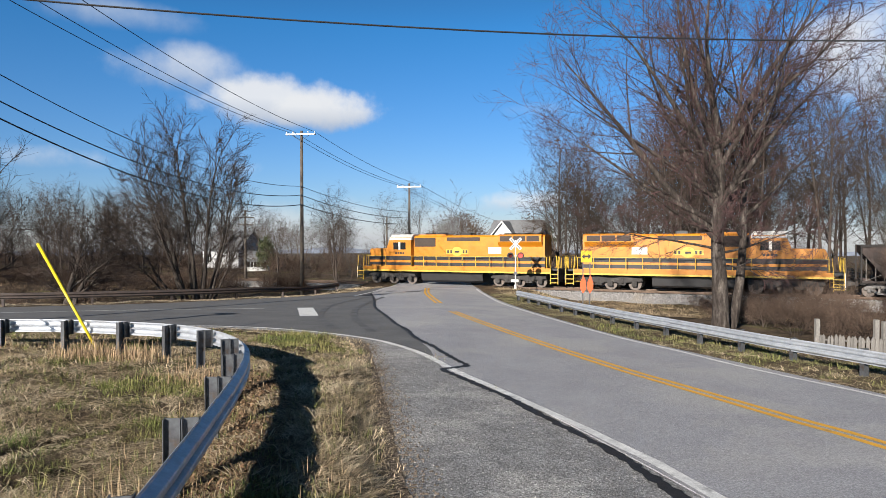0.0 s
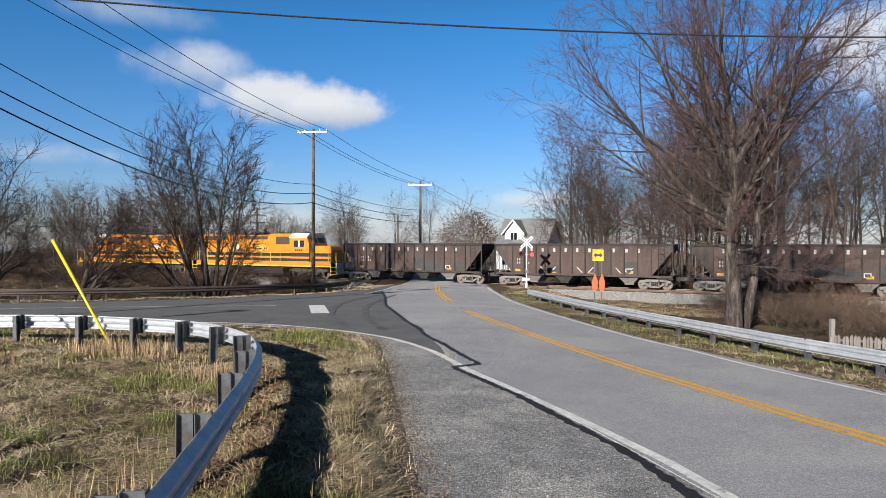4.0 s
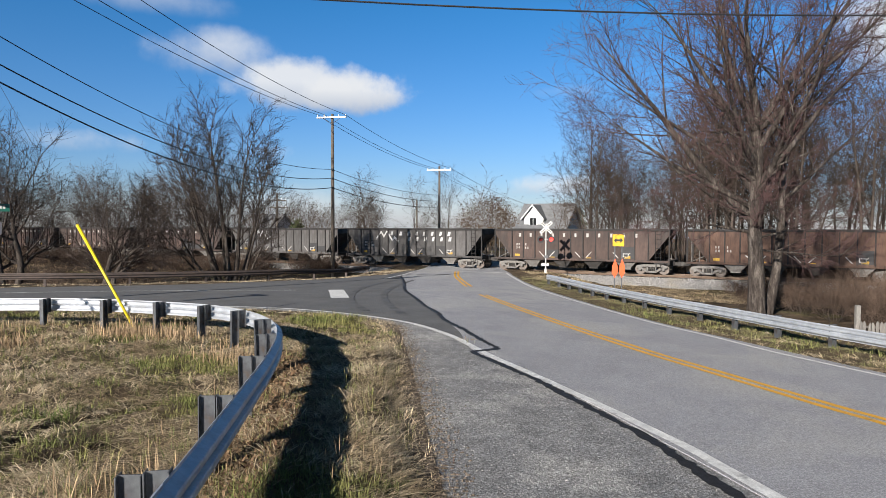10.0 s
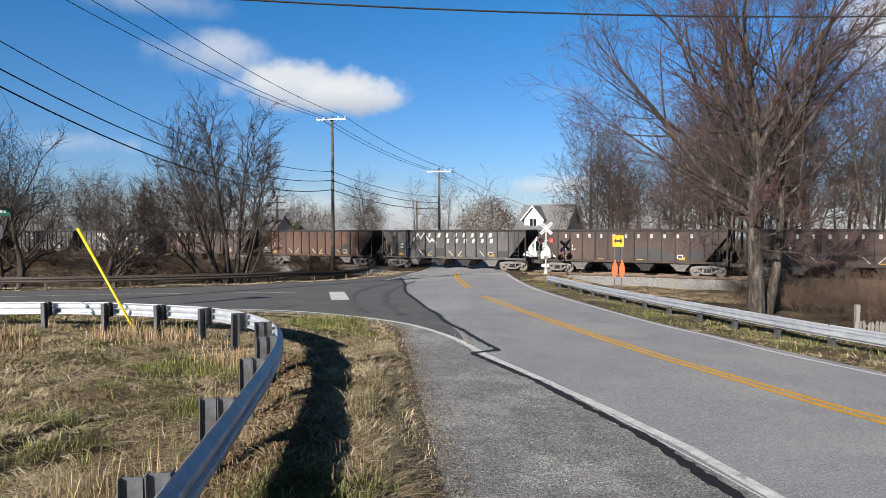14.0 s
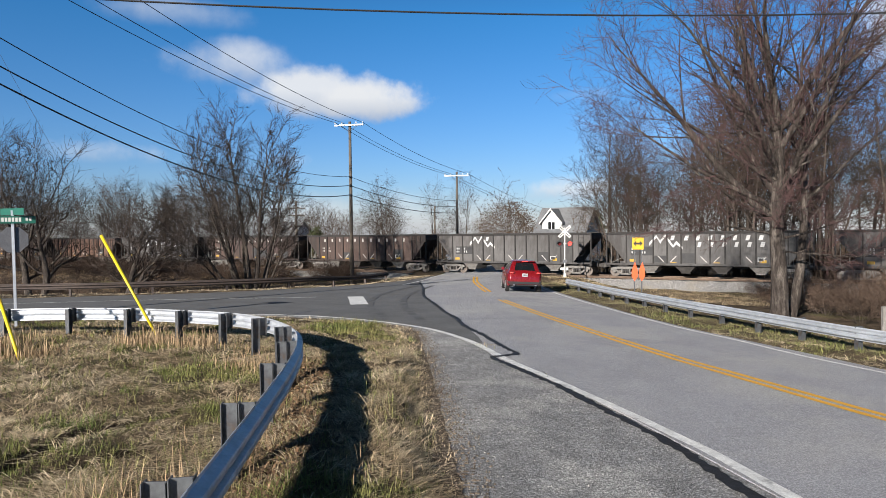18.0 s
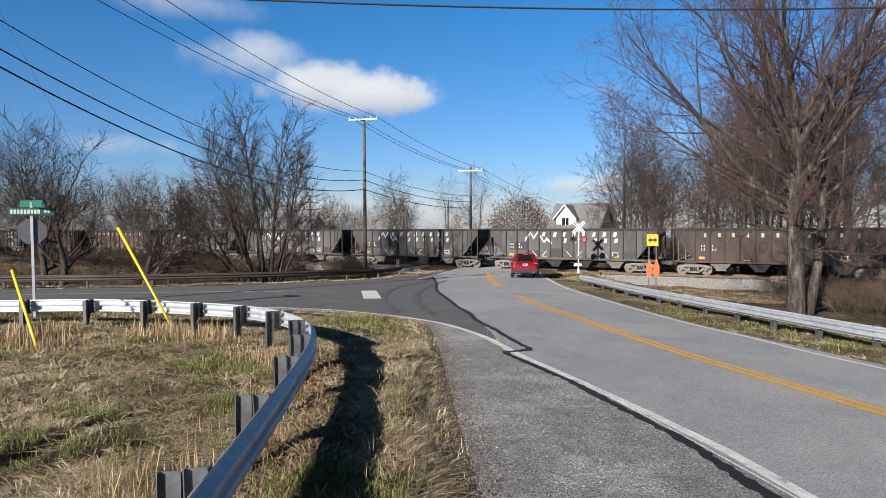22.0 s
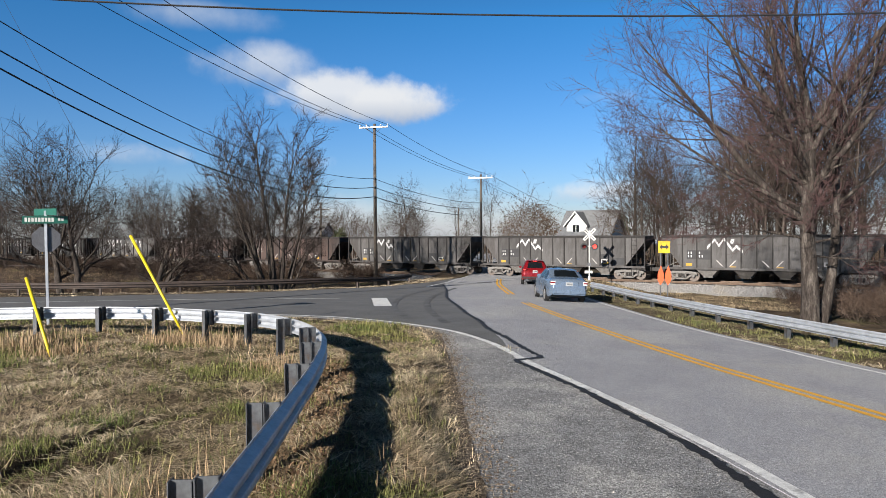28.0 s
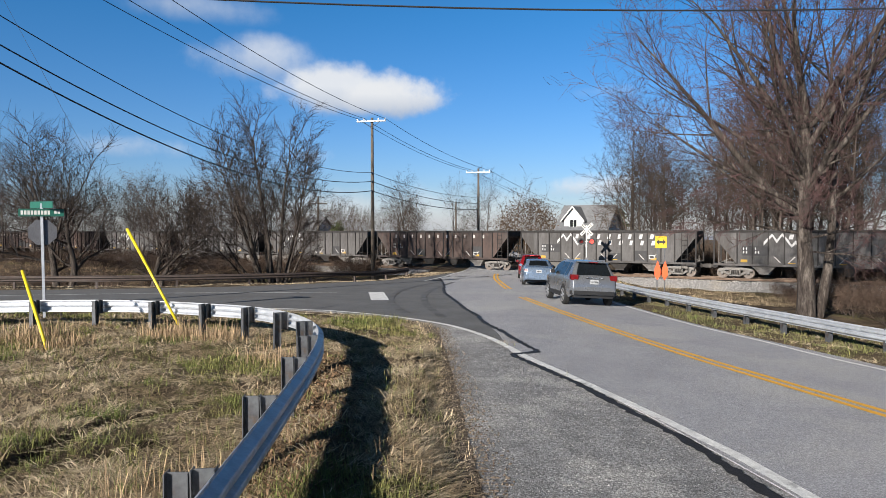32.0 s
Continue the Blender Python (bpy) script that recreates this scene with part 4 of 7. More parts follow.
# ---------------------------------------------------------------- guardrails
W_BEAM = [(0.0, 0.0), (0.0, 0.025), (0.075, 0.06), (0.083, 0.075), (0.083, 0.105), (0.075, 0.12), (0.006, 0.15), (0.0, 0.156), (0.006, 0.162),
          (0.075, 0.192), (0.083, 0.207), (0.083, 0.237), (0.075, 0.252), (0.0, 0.287), (0.0, 0.312)]
I_POST = [(-0.05, 0), (0.05, 0), (0.05, 0.008), (0.005, 0.008), (0.005, 0.142), (0.05, 0.142), (0.05, 0.15), (-0.05, 0.15), (-0.05, 0.142), (-0.005, 0.142), (-0.005, 0.008), (-0.05, 0.008)]


def i_mesh(name, z0, z1, mat, holes=False):
    bm = bmesh.new()
    bm_prism(bm, I_POST, z0, z1, axis="z")
    if holes:
        for z in (0.12, 0.22, 0.4, 0.5):
            for x in (-0.028, 0.028):
                bm_box(bm, x - 0.011, x + 0.011, -0.0035, 0.001, z1 - z - 0.018, z1 - z + 0.018)
    me = bpy.data.meshes.new(name)
    bm.to_mesh(me)
    bm.free()
    me.materials.append(mat)
    return me


def guardrail(path, spacing, top, side, beam_mat, post_mat, label, group, block=True, panel=3.81, posts=None):
    """Posts along the path, beam on the given side (+1: left of the path's direction)."""
    thing = empty("guardrail", label=label, category="guardrail")
    fine = spline(path, 400)
    s = np.r_[0, np.cumsum(np.linalg.norm(np.diff(fine, axis=0), axis=1))]
    d = np.gradient(fine, axis=0)
    d /= np.linalg.norm(d, axis=1)[:, None]
    nrm = np.c_[-d[:, 1], d[:, 0]] * side

    def at(q):
        return [np.interp(q, s, a) for a in (fine[:, 0], fine[:, 1], nrm[:, 0], nrm[:, 1])]
    post_me = i_mesh("post", -top - 0.3, 0.0, post_mat, True)
    block_me = i_mesh("blockout", -0.36, 0.0, post_mat)
    off = 0.15 + (0.16 if block else 0.0)
    rng = random.Random(4)
    stops = [float(s[np.argmin(np.hypot(*(fine - np.array(p)).T))]) for p in posts] if posts else np.arange(0.0, s[-1], spacing)
    for q in stops:
        x, y, nx, ny = at(q)
        yaw = math.atan2(ny, nx) - math.pi / 2
        z = float(gz(x, y)) + top
        for name, me, o in (("post", post_me, 0.0), ("blockout", block_me, 0.155)) if block else (("post", post_me, 0.0),):
            ob = new(name, me)
            ob.parent = thing
            ob.matrix_basis = Matrix.Translation((x + nx * o, y + ny * o, z + rng.uniform(0.0, 0.02))) @ Matrix.Rotation(yaw + rng.uniform(-0.04, 0.04), 4, "Z") @ Matrix.Rotation(rng.uniform(-0.02, 0.02), 4, "X")
    for q0 in np.arange(0.0, s[-1] - 0.5, panel):
        verts, faces = [], []
        qs = np.linspace(q0, min(q0 + panel + 0.3, s[-1]), 12)
        lap = 0.0 if int(q0 / panel) % 2 else 0.006
        for q in qs:
            x, y, nx, ny = at(q)
            z = float(gz(x, y)) + top - 0.312
            verts += [(x + nx * (off + lap + a), y + ny * (off + lap + a), z + h) for a, h in W_BEAM]
            verts += [(x + nx * (off + lap + a - 0.006), y + ny * (off + lap + a - 0.006), z + h) for a, h in W_BEAM[::-1]]
        n = 2 * len(W_BEAM)
        faces = [(i * n + j, i * n + (j + 1) % n, (i + 1) * n + (j + 1) % n, (i + 1) * n + j) for i in range(len(qs) - 1) for j in range(n)]
        faces += [tuple(range(n)), tuple(range((len(qs) - 1) * n, len(qs) * n))[::-1]]
        sheet("beam", verts, faces, beam_mat, thing)
    return thing


guardrail(NEAR_RAIL, 1.905, 0.72, -1, M["galv"], M["post_steel"], "galvanised guardrail on dark steel posts bending into the side road", "", posts=NEAR_RAIL[:13] + [(-14.3, 15.45), (-16.2, 15.17), (-18, 14.8), (-20, 14.2), (-24, 13)])
guardrail([(-46, 21.5), (-32, 27.6), (-24, 30.8), (-20, 32.2), (-15, 35.4), (-11.5, 39.2), (-9.2, 44.2), (-8.0, 49)], 3.81, 0.66, -1, M["rust_rail"], M["rust_rail"], "dark weathered steel guardrail along the far verge", "", block=False)
guardrail([(4.5, 38.5), (5.0, 35.8), (6.0, 29), (7.0, 23.8), (7.7, 20.8), (8.3, 18), (8.7, 16.3), (9.2, 14.8), (10.3, 11), (12, 5), (15.5, -6)], 1.905, 0.62, -1, M["galv"], M["post_steel"], "bright galvanised guardrail on short posts along the road", "", block=False)

# ---------------------------------------------------------------- utility poles and wires
M["sign_grey"] = material("grey_enamel", (0.35, 0.36, 0.37), 0.5)


def utility_pole(x, y, top, r0, arm_z, label, arm_yaw, lower=(), arm=1.22, arm_mat=None):
    g = float(gz(x, y))
    thing = empty("utility_pole", Matrix.Translation((x, y, g)), label=label, category="utility pole", group="")
    h = top - g
    bm = bmesh.new()
    bm_tube(bm, (0, 0, -0.4), (0, 0, h), r0, r0 * 0.62, 14)
    part("shaft", bm, M["wood_pole"], thing, smooth=True)
    for z in arm_z:
        R = Matrix.Rotation(radians(arm_yaw), 4, "Z")
        b = bm_box(bmesh.new(), -arm, arm, -r0 - 0.1, -r0 * 0.7, z - g - 0.06, z - g + 0.06, 0.01, R)
        a = part("crossarm", b, arm_mat or M["white_arm"], thing)
        for k in (-0.95, -0.5, 0.5, 0.95):
            bm = bmesh.new()
            c = R @ Vector((k * arm, -r0 - 0.03, z - g + 0.06))
            bm_tube(bm, c, c + Vector((0, 0, 0.08)), 0.02, 0.02, 6)
            bm_tube(bm, c + Vector((0, 0, 0.08)), c + Vector((0, 0, 0.17)), 0.06, 0.035, 8)
            part("insulator", bm, M["white_arm"], a)
        for sgn in (-1, 1):
            bm = bmesh.new()
            bm_tube(bm, R @ Vector((sgn * arm * 0.6, -r0 - 0.02, z - g - 0.05)), R @ Vector((0, -r0, z - g - 0.55)), 0.015, 0.015, 5)
            part("arm_brace", bm, M["post_steel"], a)
    for z in lower:
        bm = bmesh.new()
        bm_box(bm, -0.06, 0.06, -r0 - 0.12, -r0 * 0.6, z - g - 0.08, z - g + 0.08, 0.01)
        part("cable_clamp", bm, M["post_steel"], thing)
    return thing


def wire(a, b, sag, r=0.018, name="overhead_wire", label="black overhead wire hanging between the poles", group="overhead wires"):
    a, b = Vector(a), Vector(b)
    w = Wood(1)
    pts = []
    for k in np.linspace(0, 1, 40):
        p = a.lerp(b, k)
        pts.append(p - Vector((0, 0, sag * 4 * k * (1 - k))))
    w.tube(pts, [r] * 40, 5, 0)
    return tagged(sheet(name, w.v, w.f, M["cable"]), label, "wire", group)


POLE0, POLE1, POLE2 = (-17.6, 19.4), (-11.25, 52.0), (-3.46, 66.0)
p0 = utility_pole(*POLE0, 13.2, 0.17, [12.6], "wooden utility pole held by guy wires", 70, (9.55, 8.55, 7.95))
part("transformer", bm_tube(bmesh.new(), (0.42, 0, 8.3), (0.42, 0, 9.2), 0.24, None, 16), M["sign_grey"], p0)
utility_pole(*POLE1, 10.5, 0.17, [10.2], "tall weathered wooden utility pole with a pale crossarm", -8, (6.1, 5.4, 4.65))
utility_pole(*POLE2, 7.5, 0.16, [7.1], "wooden utility pole with a pale crossarm beyond the crossing", -8, (4.6, 3.9))
utility_pole(-21.5, 71, 5.0, 0.17, [4.2, 3.4], "old dark telegraph pole with short crossarms", 20, (), 0.9, M["wood_pole"])
utility_pole(-8.0, 92, 4.9, 0.16, [], "plain grey pole standing beyond the railway", 0)
utility_pole(21.7, 12.1, 7.3, 0.15, [], "plain wooden cable pole beside the road", 60)
utility_pole(-21.9, 3.86, 7.1, 0.15, [], "plain wooden cable pole behind the verge", 60)
for k, k0 in ((-1.1, -1.1), (-0.55, -0.14), (1.1, 1.32)):
    wire((POLE0[0] + 1.3 * k0, POLE0[1] + 0.5 * k0, 12.75), (POLE1[0] + k, POLE1[1] - 0.2, 10.4), 0.75)
    wire((POLE1[0] + k, POLE1[1] - 0.2, 10.4), (POLE2[0] + k, POLE2[1] - 0.2, 7.3), 0.45)
    wire((POLE2[0] + k, POLE2[1] - 0.2, 7.3), (12 + k, 100, 3.4), 0.8)
for z0, z1, z2, r, sg in ((9.55, 6.1, 4.6, 0.02, 1.5), (8.55, 5.4, 4.0, 0.027, 1.6), (7.95, 4.65, 3.4, 0.032, 1.65)):
    wire((*POLE0, z0), (POLE1[0], POLE1[1] - 0.25, z1), sg, r)
    wire((POLE1[0], POLE1[1] - 0.25, z1), (POLE2[0], POLE2[1] - 0.25, z2), 0.45, r)
wire((-21.9, 3.86, 6.5), (21.7, 12.1, 6.75), 1.93, 0.0115, label="thick black cable slung across the road")


# guy wires with yellow guards
M["guy_yellow"] = material("yellow_plastic", (0.697, 0.527, 0.017), 0.45, second=(0.612, 0.442, 0.017), scale=3, fine=20, fine_amount=0.08)


def guy(base, length, up):
    base = Vector(base)
    d = (Vector((POLE0[0], POLE0[1], up)) - base).normalized()
    thing = empty("guy_wire", label="slanting guy wire in a yellow plastic guard", category="guy wire", group="guy wires")
    part("strand", bm_tube(bmesh.new(), base - d * 0.3, Vector((POLE0[0], POLE0[1], up)), 0.005, None, 5), M["cable"], thing)
    part("guard", bm_tube(bmesh.new(), base + d * 0.02, base + d * length, 0.033, 0.038, 10), M["guy_yellow"], thing, smooth=True)
    part("anchor", bm_tube(bmesh.new(), base - Vector((0, 0, 0.3)), base + d * 0.1, 0.02, None, 6), M["post_steel"], thing)


guy(gpt(-8.18, 15.4), 3.3, 12.0)
guy(gpt(-9.42, 12.25), 2.7, 6.8)


# ---------------------------------------------------------------- the train
M["orange"] = material("orange_loco_paint", (0.502, 0.191, 0.00799), 0.42, second=(0.445, 0.154, 0.00684), scale=1.2, fine=14, fine_amount=0.08, third=(0.314, 0.103, 0.0114), third_scale=1.6, third_cut=(0.6, 0.75), random_tone=0.05)
M["loco_black"] = material("black_loco_paint", (0.0132, 0.012, 0.012), 0.5, scale=2)
M["loco_yellow"] = material("yellow_loco_trim", (0.576, 0.374, 0.0432), 0.5, scale=3)
M["loco_white"] = material("white_loco_paint", (0.574, 0.567, 0.537), 0.5, scale=2, fine_amount=0.1)
M["grille"] = material("dark_grille", (0.05, 0.032, 0.022), 0.7, scale=6, fine=30)
M["underframe"] = material("grimy_running_gear", (0.0425, 0.0375, 0.035), 0.85, second=(0.025, 0.0225, 0.02), scale=4, fine=20, fine_amount=0.4, third=(0.085, 0.0775, 0.07), third_scale=2.0, third_cut=(0.52, 0.7))
M["truck_dust"] = material("dusty_truck_steel", (0.19, 0.177, 0.163), 0.85, second=(0.105, 0.0952, 0.0867), scale=5, fine=20, fine_amount=0.4, third=(0.158, 0.148, 0.137), third_scale=3)
M["wheel_steel"] = material("wheel_steel", (0.16, 0.13, 0.11), 0.6, 0.4, second=(0.09, 0.075, 0.065), scale=6)
M["dark_glass"] = material("dark_glass", (0.015, 0.018, 0.02), 0.08, specular=0.8, fine_amount=0.02)
M["hopper_brown"] = material("brown_hopper_paint", (0.0587, 0.0347, 0.0272), 0.75, second=(0.0399, 0.0244, 0.0197), scale=0.8, fine=12, fine_amount=0.25, third=(0.0328, 0.0235, 0.0201), third_scale=0.9, third_cut=(0.46, 0.62), random_tone=0.3, stretch=(1.5, 1, 0.35))
M["hopper_rust"] = material("rusty_hopper_paint", (0.0892, 0.0469, 0.0305), 0.8, second=(0.0633, 0.0347, 0.0235), scale=0.8, fine=12, fine_amount=0.25, third=(0.0399, 0.0235, 0.0179), third_scale=0.9, random_tone=0.2, stretch=(1.5, 1, 0.35))
M["hopper_grey"] = material("grey_hopper_paint", (0.0748, 0.0703, 0.068), 0.75, second=(0.0522, 0.0485, 0.0472), scale=0.9, fine=12, fine_amount=0.2, third=(0.0454, 0.0399, 0.0372), third_scale=0.9, third_cut=(0.46, 0.62), random_tone=0.32, stretch=(1.5, 1, 0.35))
# black steel parts; on the ribs this dark imitates shade
M["hopper_dark"] = material("black_steel_and_rib_shade", (0.021, 0.018, 0.0168), 0.8, scale=2, fine=14, fine_amount=0.3)
M["patch_black"] = material("black_paint_patch", (0.03, 0.029, 0.03), 0.7, scale=2)
M["letter"] = material("faded_white_letter", (0.385, 0.371, 0.35), 0.8, second=(0.28, 0.259, 0.245), scale=6, third=(0.14, 0.119, 0.105), third_scale=3, third_cut=(0.58, 0.7))
M["letter_white"] = material("white_letter", (0.45, 0.444, 0.438), 0.8, second=(0.36, 0.354, 0.348), scale=5, third=(0.18, 0.174, 0.168), third_scale=3, third_cut=(0.62, 0.72))
M["mark_yellow"] = material("yellow_mark", (0.42, 0.252, 0.035), 0.8, scale=6)

CAR_LEN, SPEED, GAP0 = 15.9, 10.9, 36.55


def wheel_mesh(r, w, name):
    bm = bmesh.new()
    bm_tube(bm, (0, -w / 2, 0), (0, w / 2, 0), r, r, 24)
    bm_tube(bm, (0, -w / 2 - 0.012, 0), (0, -w / 2 + 0.01, 0), r * 0.84, r * 0.86, 24)
    bm_tube(bm, (0, -w / 2 - 0.06, 0), (0, -w / 2, 0), r * 0.22, r * 0.34, 12)
    me = bpy.data.meshes.new(name)
    bm.to_mesh(me)
    bm.free()
    me.materials.append(M["wheel_steel"])
    return me


def put(name, me, parent, m):
    ob = new(name, me)
    ob.parent = parent
    ob.matrix_basis = m
    return ob


def freight_truck(parent, x):
    """Two-axle truck: cast side frames with openings, springs and wheels."""
    t = part("truck", bm_box(bmesh.new(), -0.25, 0.25, -0.95, 0.95, 0.42, 0.72, 0.03), M["truck_dust"], parent)
    t.matrix_basis = Matrix.Translation((x, 0, 0))
    for sy in (-1, 1):
        bm = bmesh.new()
        y0, y1 = sy * 0.98, sy * 1.1
        bm_prism(bm, [(-1.2, 0.62), (-1.15, 0.72), (-0.5, 0.84), (0.5, 0.84), (1.15, 0.72), (1.2, 0.62), (1.15, 0.5), (0.62, 0.62), (-0.62, 0.62), (-1.15, 0.5)], min(y0, y1), max(y0, y1))
        bm_prism(bm, [(-0.95, 0.55), (-0.8, 0.62), (-0.28, 0.3), (0.28, 0.3), (0.8, 0.62), (0.95, 0.55), (0.36, 0.17), (-0.36, 0.17)], min(y0, y1), max(y0, y1))
        for k in (-1, 1):
            bm_box(bm, k * 0.32 - 0.06, k * 0.32 + 0.06, min(y0, y1), max(y0, y1), 0.25, 0.66)
        part("side_frame", bm, M["truck_dust"], t)
        bm = bmesh.new()
        for k in (-0.16, 0, 0.16):
            bm_tube(bm, (k, sy * 1.02, 0.28), (k, sy * 1.02, 0.6), 0.065, None, 8)
        part("spring", bm, M["underframe"], t)
        for k in (-0.89, 0.89):
            bm = bm_box(bmesh.new(), k - 0.11, k + 0.11, min(sy * 0.96, sy * 1.14), max(sy * 0.96, sy * 1.14), 0.33, 0.56, 0.03)
            part("axle_box", bm, M["truck_dust"], t)
            put("wheel", FREIGHT_WHEEL, t, Matrix.Translation((k, sy * 0.77, 0.42)) @ Matrix.Rotation(0 if sy < 0 else math.pi, 4, "Z"))
    return t


FREIGHT_WHEEL = wheel_mesh(0.42, 0.13, "wheel")
LOCO_WHEEL = wheel_mesh(0.51, 0.14, "wheel")


def bar_part(name, x0, x1, z0, z1, mat, parent, y=-1.478, slant=0.0):
    bm = bmesh.new()
    vs = [bm.verts.new(p) for p in ((x0, y, z0), (x1, y, z0), (x1 + slant, y, z1), (x0 + slant, y, z1))]
    bm.faces.new(vs)
    return part(name, bm, mat, parent)


def letter_shape(bm, x, z, w, h, kind, y=-1.479, slant=0.0):
    """A plain slanted bar of a letter's size."""
    w *= (0.62, 0.75, 0.68)[kind % 3]
    q = [(x, z), (x + w, z), (x + w + slant * h, z + h), (x + slant * h, z + h)]
    bm.faces.new([bm.verts.new((a, y, c)) for a, c in q])


def hopper(kind, seed):
    """Open-top coal hopper; x along the train, near side at -y, z from the rail head."""
    r = random.Random(seed)
    body_mat = {"b": M["hopper_brown"], "g": M["hopper_grey"], "r": M["hopper_rust"]}[kind[0] if kind != "rust" else "r"]
    words = {"b": "brown", "g": "grey", "r": "rust-brown"}[kind[0] if kind != "rust" else "r"]
    tail = {"brown_letter": "with a row of faded pale marks", "brown_plain": "with plain scuffed sides", "rust": "with plain weathered sides",
            "grey_small": "with a white zigzag emblem", "grey_full": "with white zigzag emblem and slanted marks"}[kind]
    thing = empty("hopper_car", label=f"{words} ribbed coal hopper car {tail}", category="railway car", group="train cars")
    top, sill, half = 3.55, 1.12, 1.47
    side = [(-5.75, sill), (5.75, sill), (7.3, 3.1), (7.3, top), (-7.3, top), (-7.3, 3.1)]
    bm = bmesh.new()
    for sy in (-1, 1):
        bm_prism(bm, side, min(sy * half, sy * (half - 0.03)), max(sy * half, sy * (half - 0.03)))
    for k in (-1, 1):
        m = [bm.verts.new(p) for p in ((k * 7.25, -half, 3.05), (k * 7.25, half, 3.05), (k * 4.6, half, 0.95), (k * 4.6, -half, 0.95))]
        bm.faces.new(m)
        bm_box(bm, k * 7.25 - 0.03, k * 7.25 + 0.03, -half, half, 3.05, top)
    bm_box(bm, -5.4, 5.4, -half + 0.03, half - 0.03, sill, sill + 0.05)
    body = part("body", bm, body_mat, thing)
    panel_me = bpy.data.meshes.new("side_panel")
    bm = bm_box(bmesh.new(), -0.47, 0.47, -0.0035, 0.01, 0.03, top - sill - 0.13)
    bm.to_mesh(panel_me)
    bm.free()
    panel_me.materials.append(body_mat)
    for sy in (-1, 1):
        y0, y1 = min(sy * half, sy * (half + 0.09)), max(sy * half, sy * (half + 0.09))
        part("top_chord", bm_box(bmesh.new(), -7.35, 7.35, y0, y1, top - 0.12, top + 0.03, 0.015), M["hopper_dark"], thing)
        part("side_sill", bm_box(bmesh.new(), -7.35, 7.35, y0, y1, sill - 0.14, sill + 0.02, 0.015), body_mat, thing)
        for i in range(11 if sy < 0 else 0):
            put("side_panel", panel_me, thing, Matrix.Translation((-5.2 + 1.04 * i, -half, sill)))
        for i in range(12):
            x = -5.72 + 1.04 * i
            ob = new("rib", RIB_ME)
            ob.parent = thing
            ob.matrix_basis = Matrix.Translation((x, sy * (half + 0.001), sill)) @ Matrix.Rotation(0 if sy < 0 else math.pi, 4, "Z")
        for k in (-1, 1):
            part("corner_post", bm_box(bmesh.new(), k * 7.3 - 0.05, k * 7.3 + 0.05, y0, y1, 0.95, top - 0.12), M["hopper_dark"], thing)
            bm = bmesh.new()
            if k * sy == -1:
                for dx in (0, 0.42):
                    bm_tube(bm, (k * 6.45 + dx - 0.2, sy * 1.5, 0.55), (k * 6.45 + dx - 0.2, sy * 1.5, top - 0.1), 0.022, None, 5)
                for z in np.arange(0.65, top - 0.2, 0.36):
                    bm_tube(bm, (k * 6.45 - 0.2, sy * 1.5, z), (k * 6.45 + 0.22, sy * 1.5, z), 0.018, None, 5)
                part("ladder", bm, M["hopper_dark"], thing)
            else:
                for dx, dz in ((0.0, 0.0), (0.55, 0.0), (1.05, 0.0)):
                    bm_tube(bm, (k * (7.0 - dx), sy * 1.3, 1.0), (k * (7.0 - dx), sy * 1.3, 3.15 - dx * 1.25), 0.03, None, 5)
                bm_tube(bm, (k * 7.1, sy * 1.3, 1.1), (k * 6.0, sy * 1.3, 1.6), 0.03, None, 5)
                part("end_brace", bm, M["truck_dust"], thing)
    part("centre_sill", bm_box(bmesh.new(), -7.5, 7.5, -0.3, 0.3, 0.72, 1.05), M["hopper_dark"], thing)
    for k in (-1, 1):
        part("end_sill", bm_box(bmesh.new(), k * 7.2 - 0.15, k * 7.2 + 0.15, -half, half, 0.85, 1.12, 0.02), M["hopper_dark"], thing)
        bm = bm_box(bmesh.new(), min(k * 7.4, k * 7.95), max(k * 7.4, k * 7.95), -0.12, 0.12, 0.72, 0.98, 0.03)
        bm_box(bm, min(k * 7.72, k * 7.95), max(k * 7.72, k * 7.95), -0.17, 0.17, 0.68, 1.02, 0.03)
        part("coupler", bm, M["underframe"], thing)
        freight_truck(thing, k * 5.9)
    for x in (-3.95, -1.3, 1.3, 3.95):
        bm = bmesh.new()
        a = [(-0.85, -1.4, sill - 0.1), (0.85, -1.4, sill - 0.1), (0.85, 1.4, sill - 0.1), (-0.85, 1.4, sill - 0.1)]
        b = [(-0.3, -1.05, 0.42), (0.3, -1.05, 0.42), (0.3, 1.05, 0.42), (-0.3, 1.05, 0.42)]
        va = [bm.verts.new((x + p[0], p[1], p[2])) for p in a]
        vb = [bm.verts.new((x + p[0], p[1], p[2])) for p in b]
        bm.faces.new(va)
        bm.faces.new(vb[::-1])
        for i in range(4):
            bm.faces.new((va[i], vb[i], vb[(i + 1) % 4], va[(i + 1) % 4]))
        bmesh.ops.recalc_face_normals(bm, faces=bm.faces[:])
        bm_box(bm, x - 0.36, x + 0.36, -1.08, 1.08, 0.36, 0.43)
        part("chute", bm, M["truck_dust"] if abs(x) > 2 else M["underframe"], thing)
    part("brake_reservoir", bm_tube(bmesh.new(), (4.9, -0.75, 0.82), (5.9, -0.75, 0.82), 0.2, None, 12), M["underframe"], thing)
    # marks on the near side
    y = -half - 0.006
    if kind == "brown_letter":
        for i in range(11):
            bm = bmesh.new()
            letter_shape(bm, -5.1 + 0.98 * i, 2.92, 0.26, 0.3, i * 7 + seed, y)
            part("letter_mark", bm, M["letter"], thing)
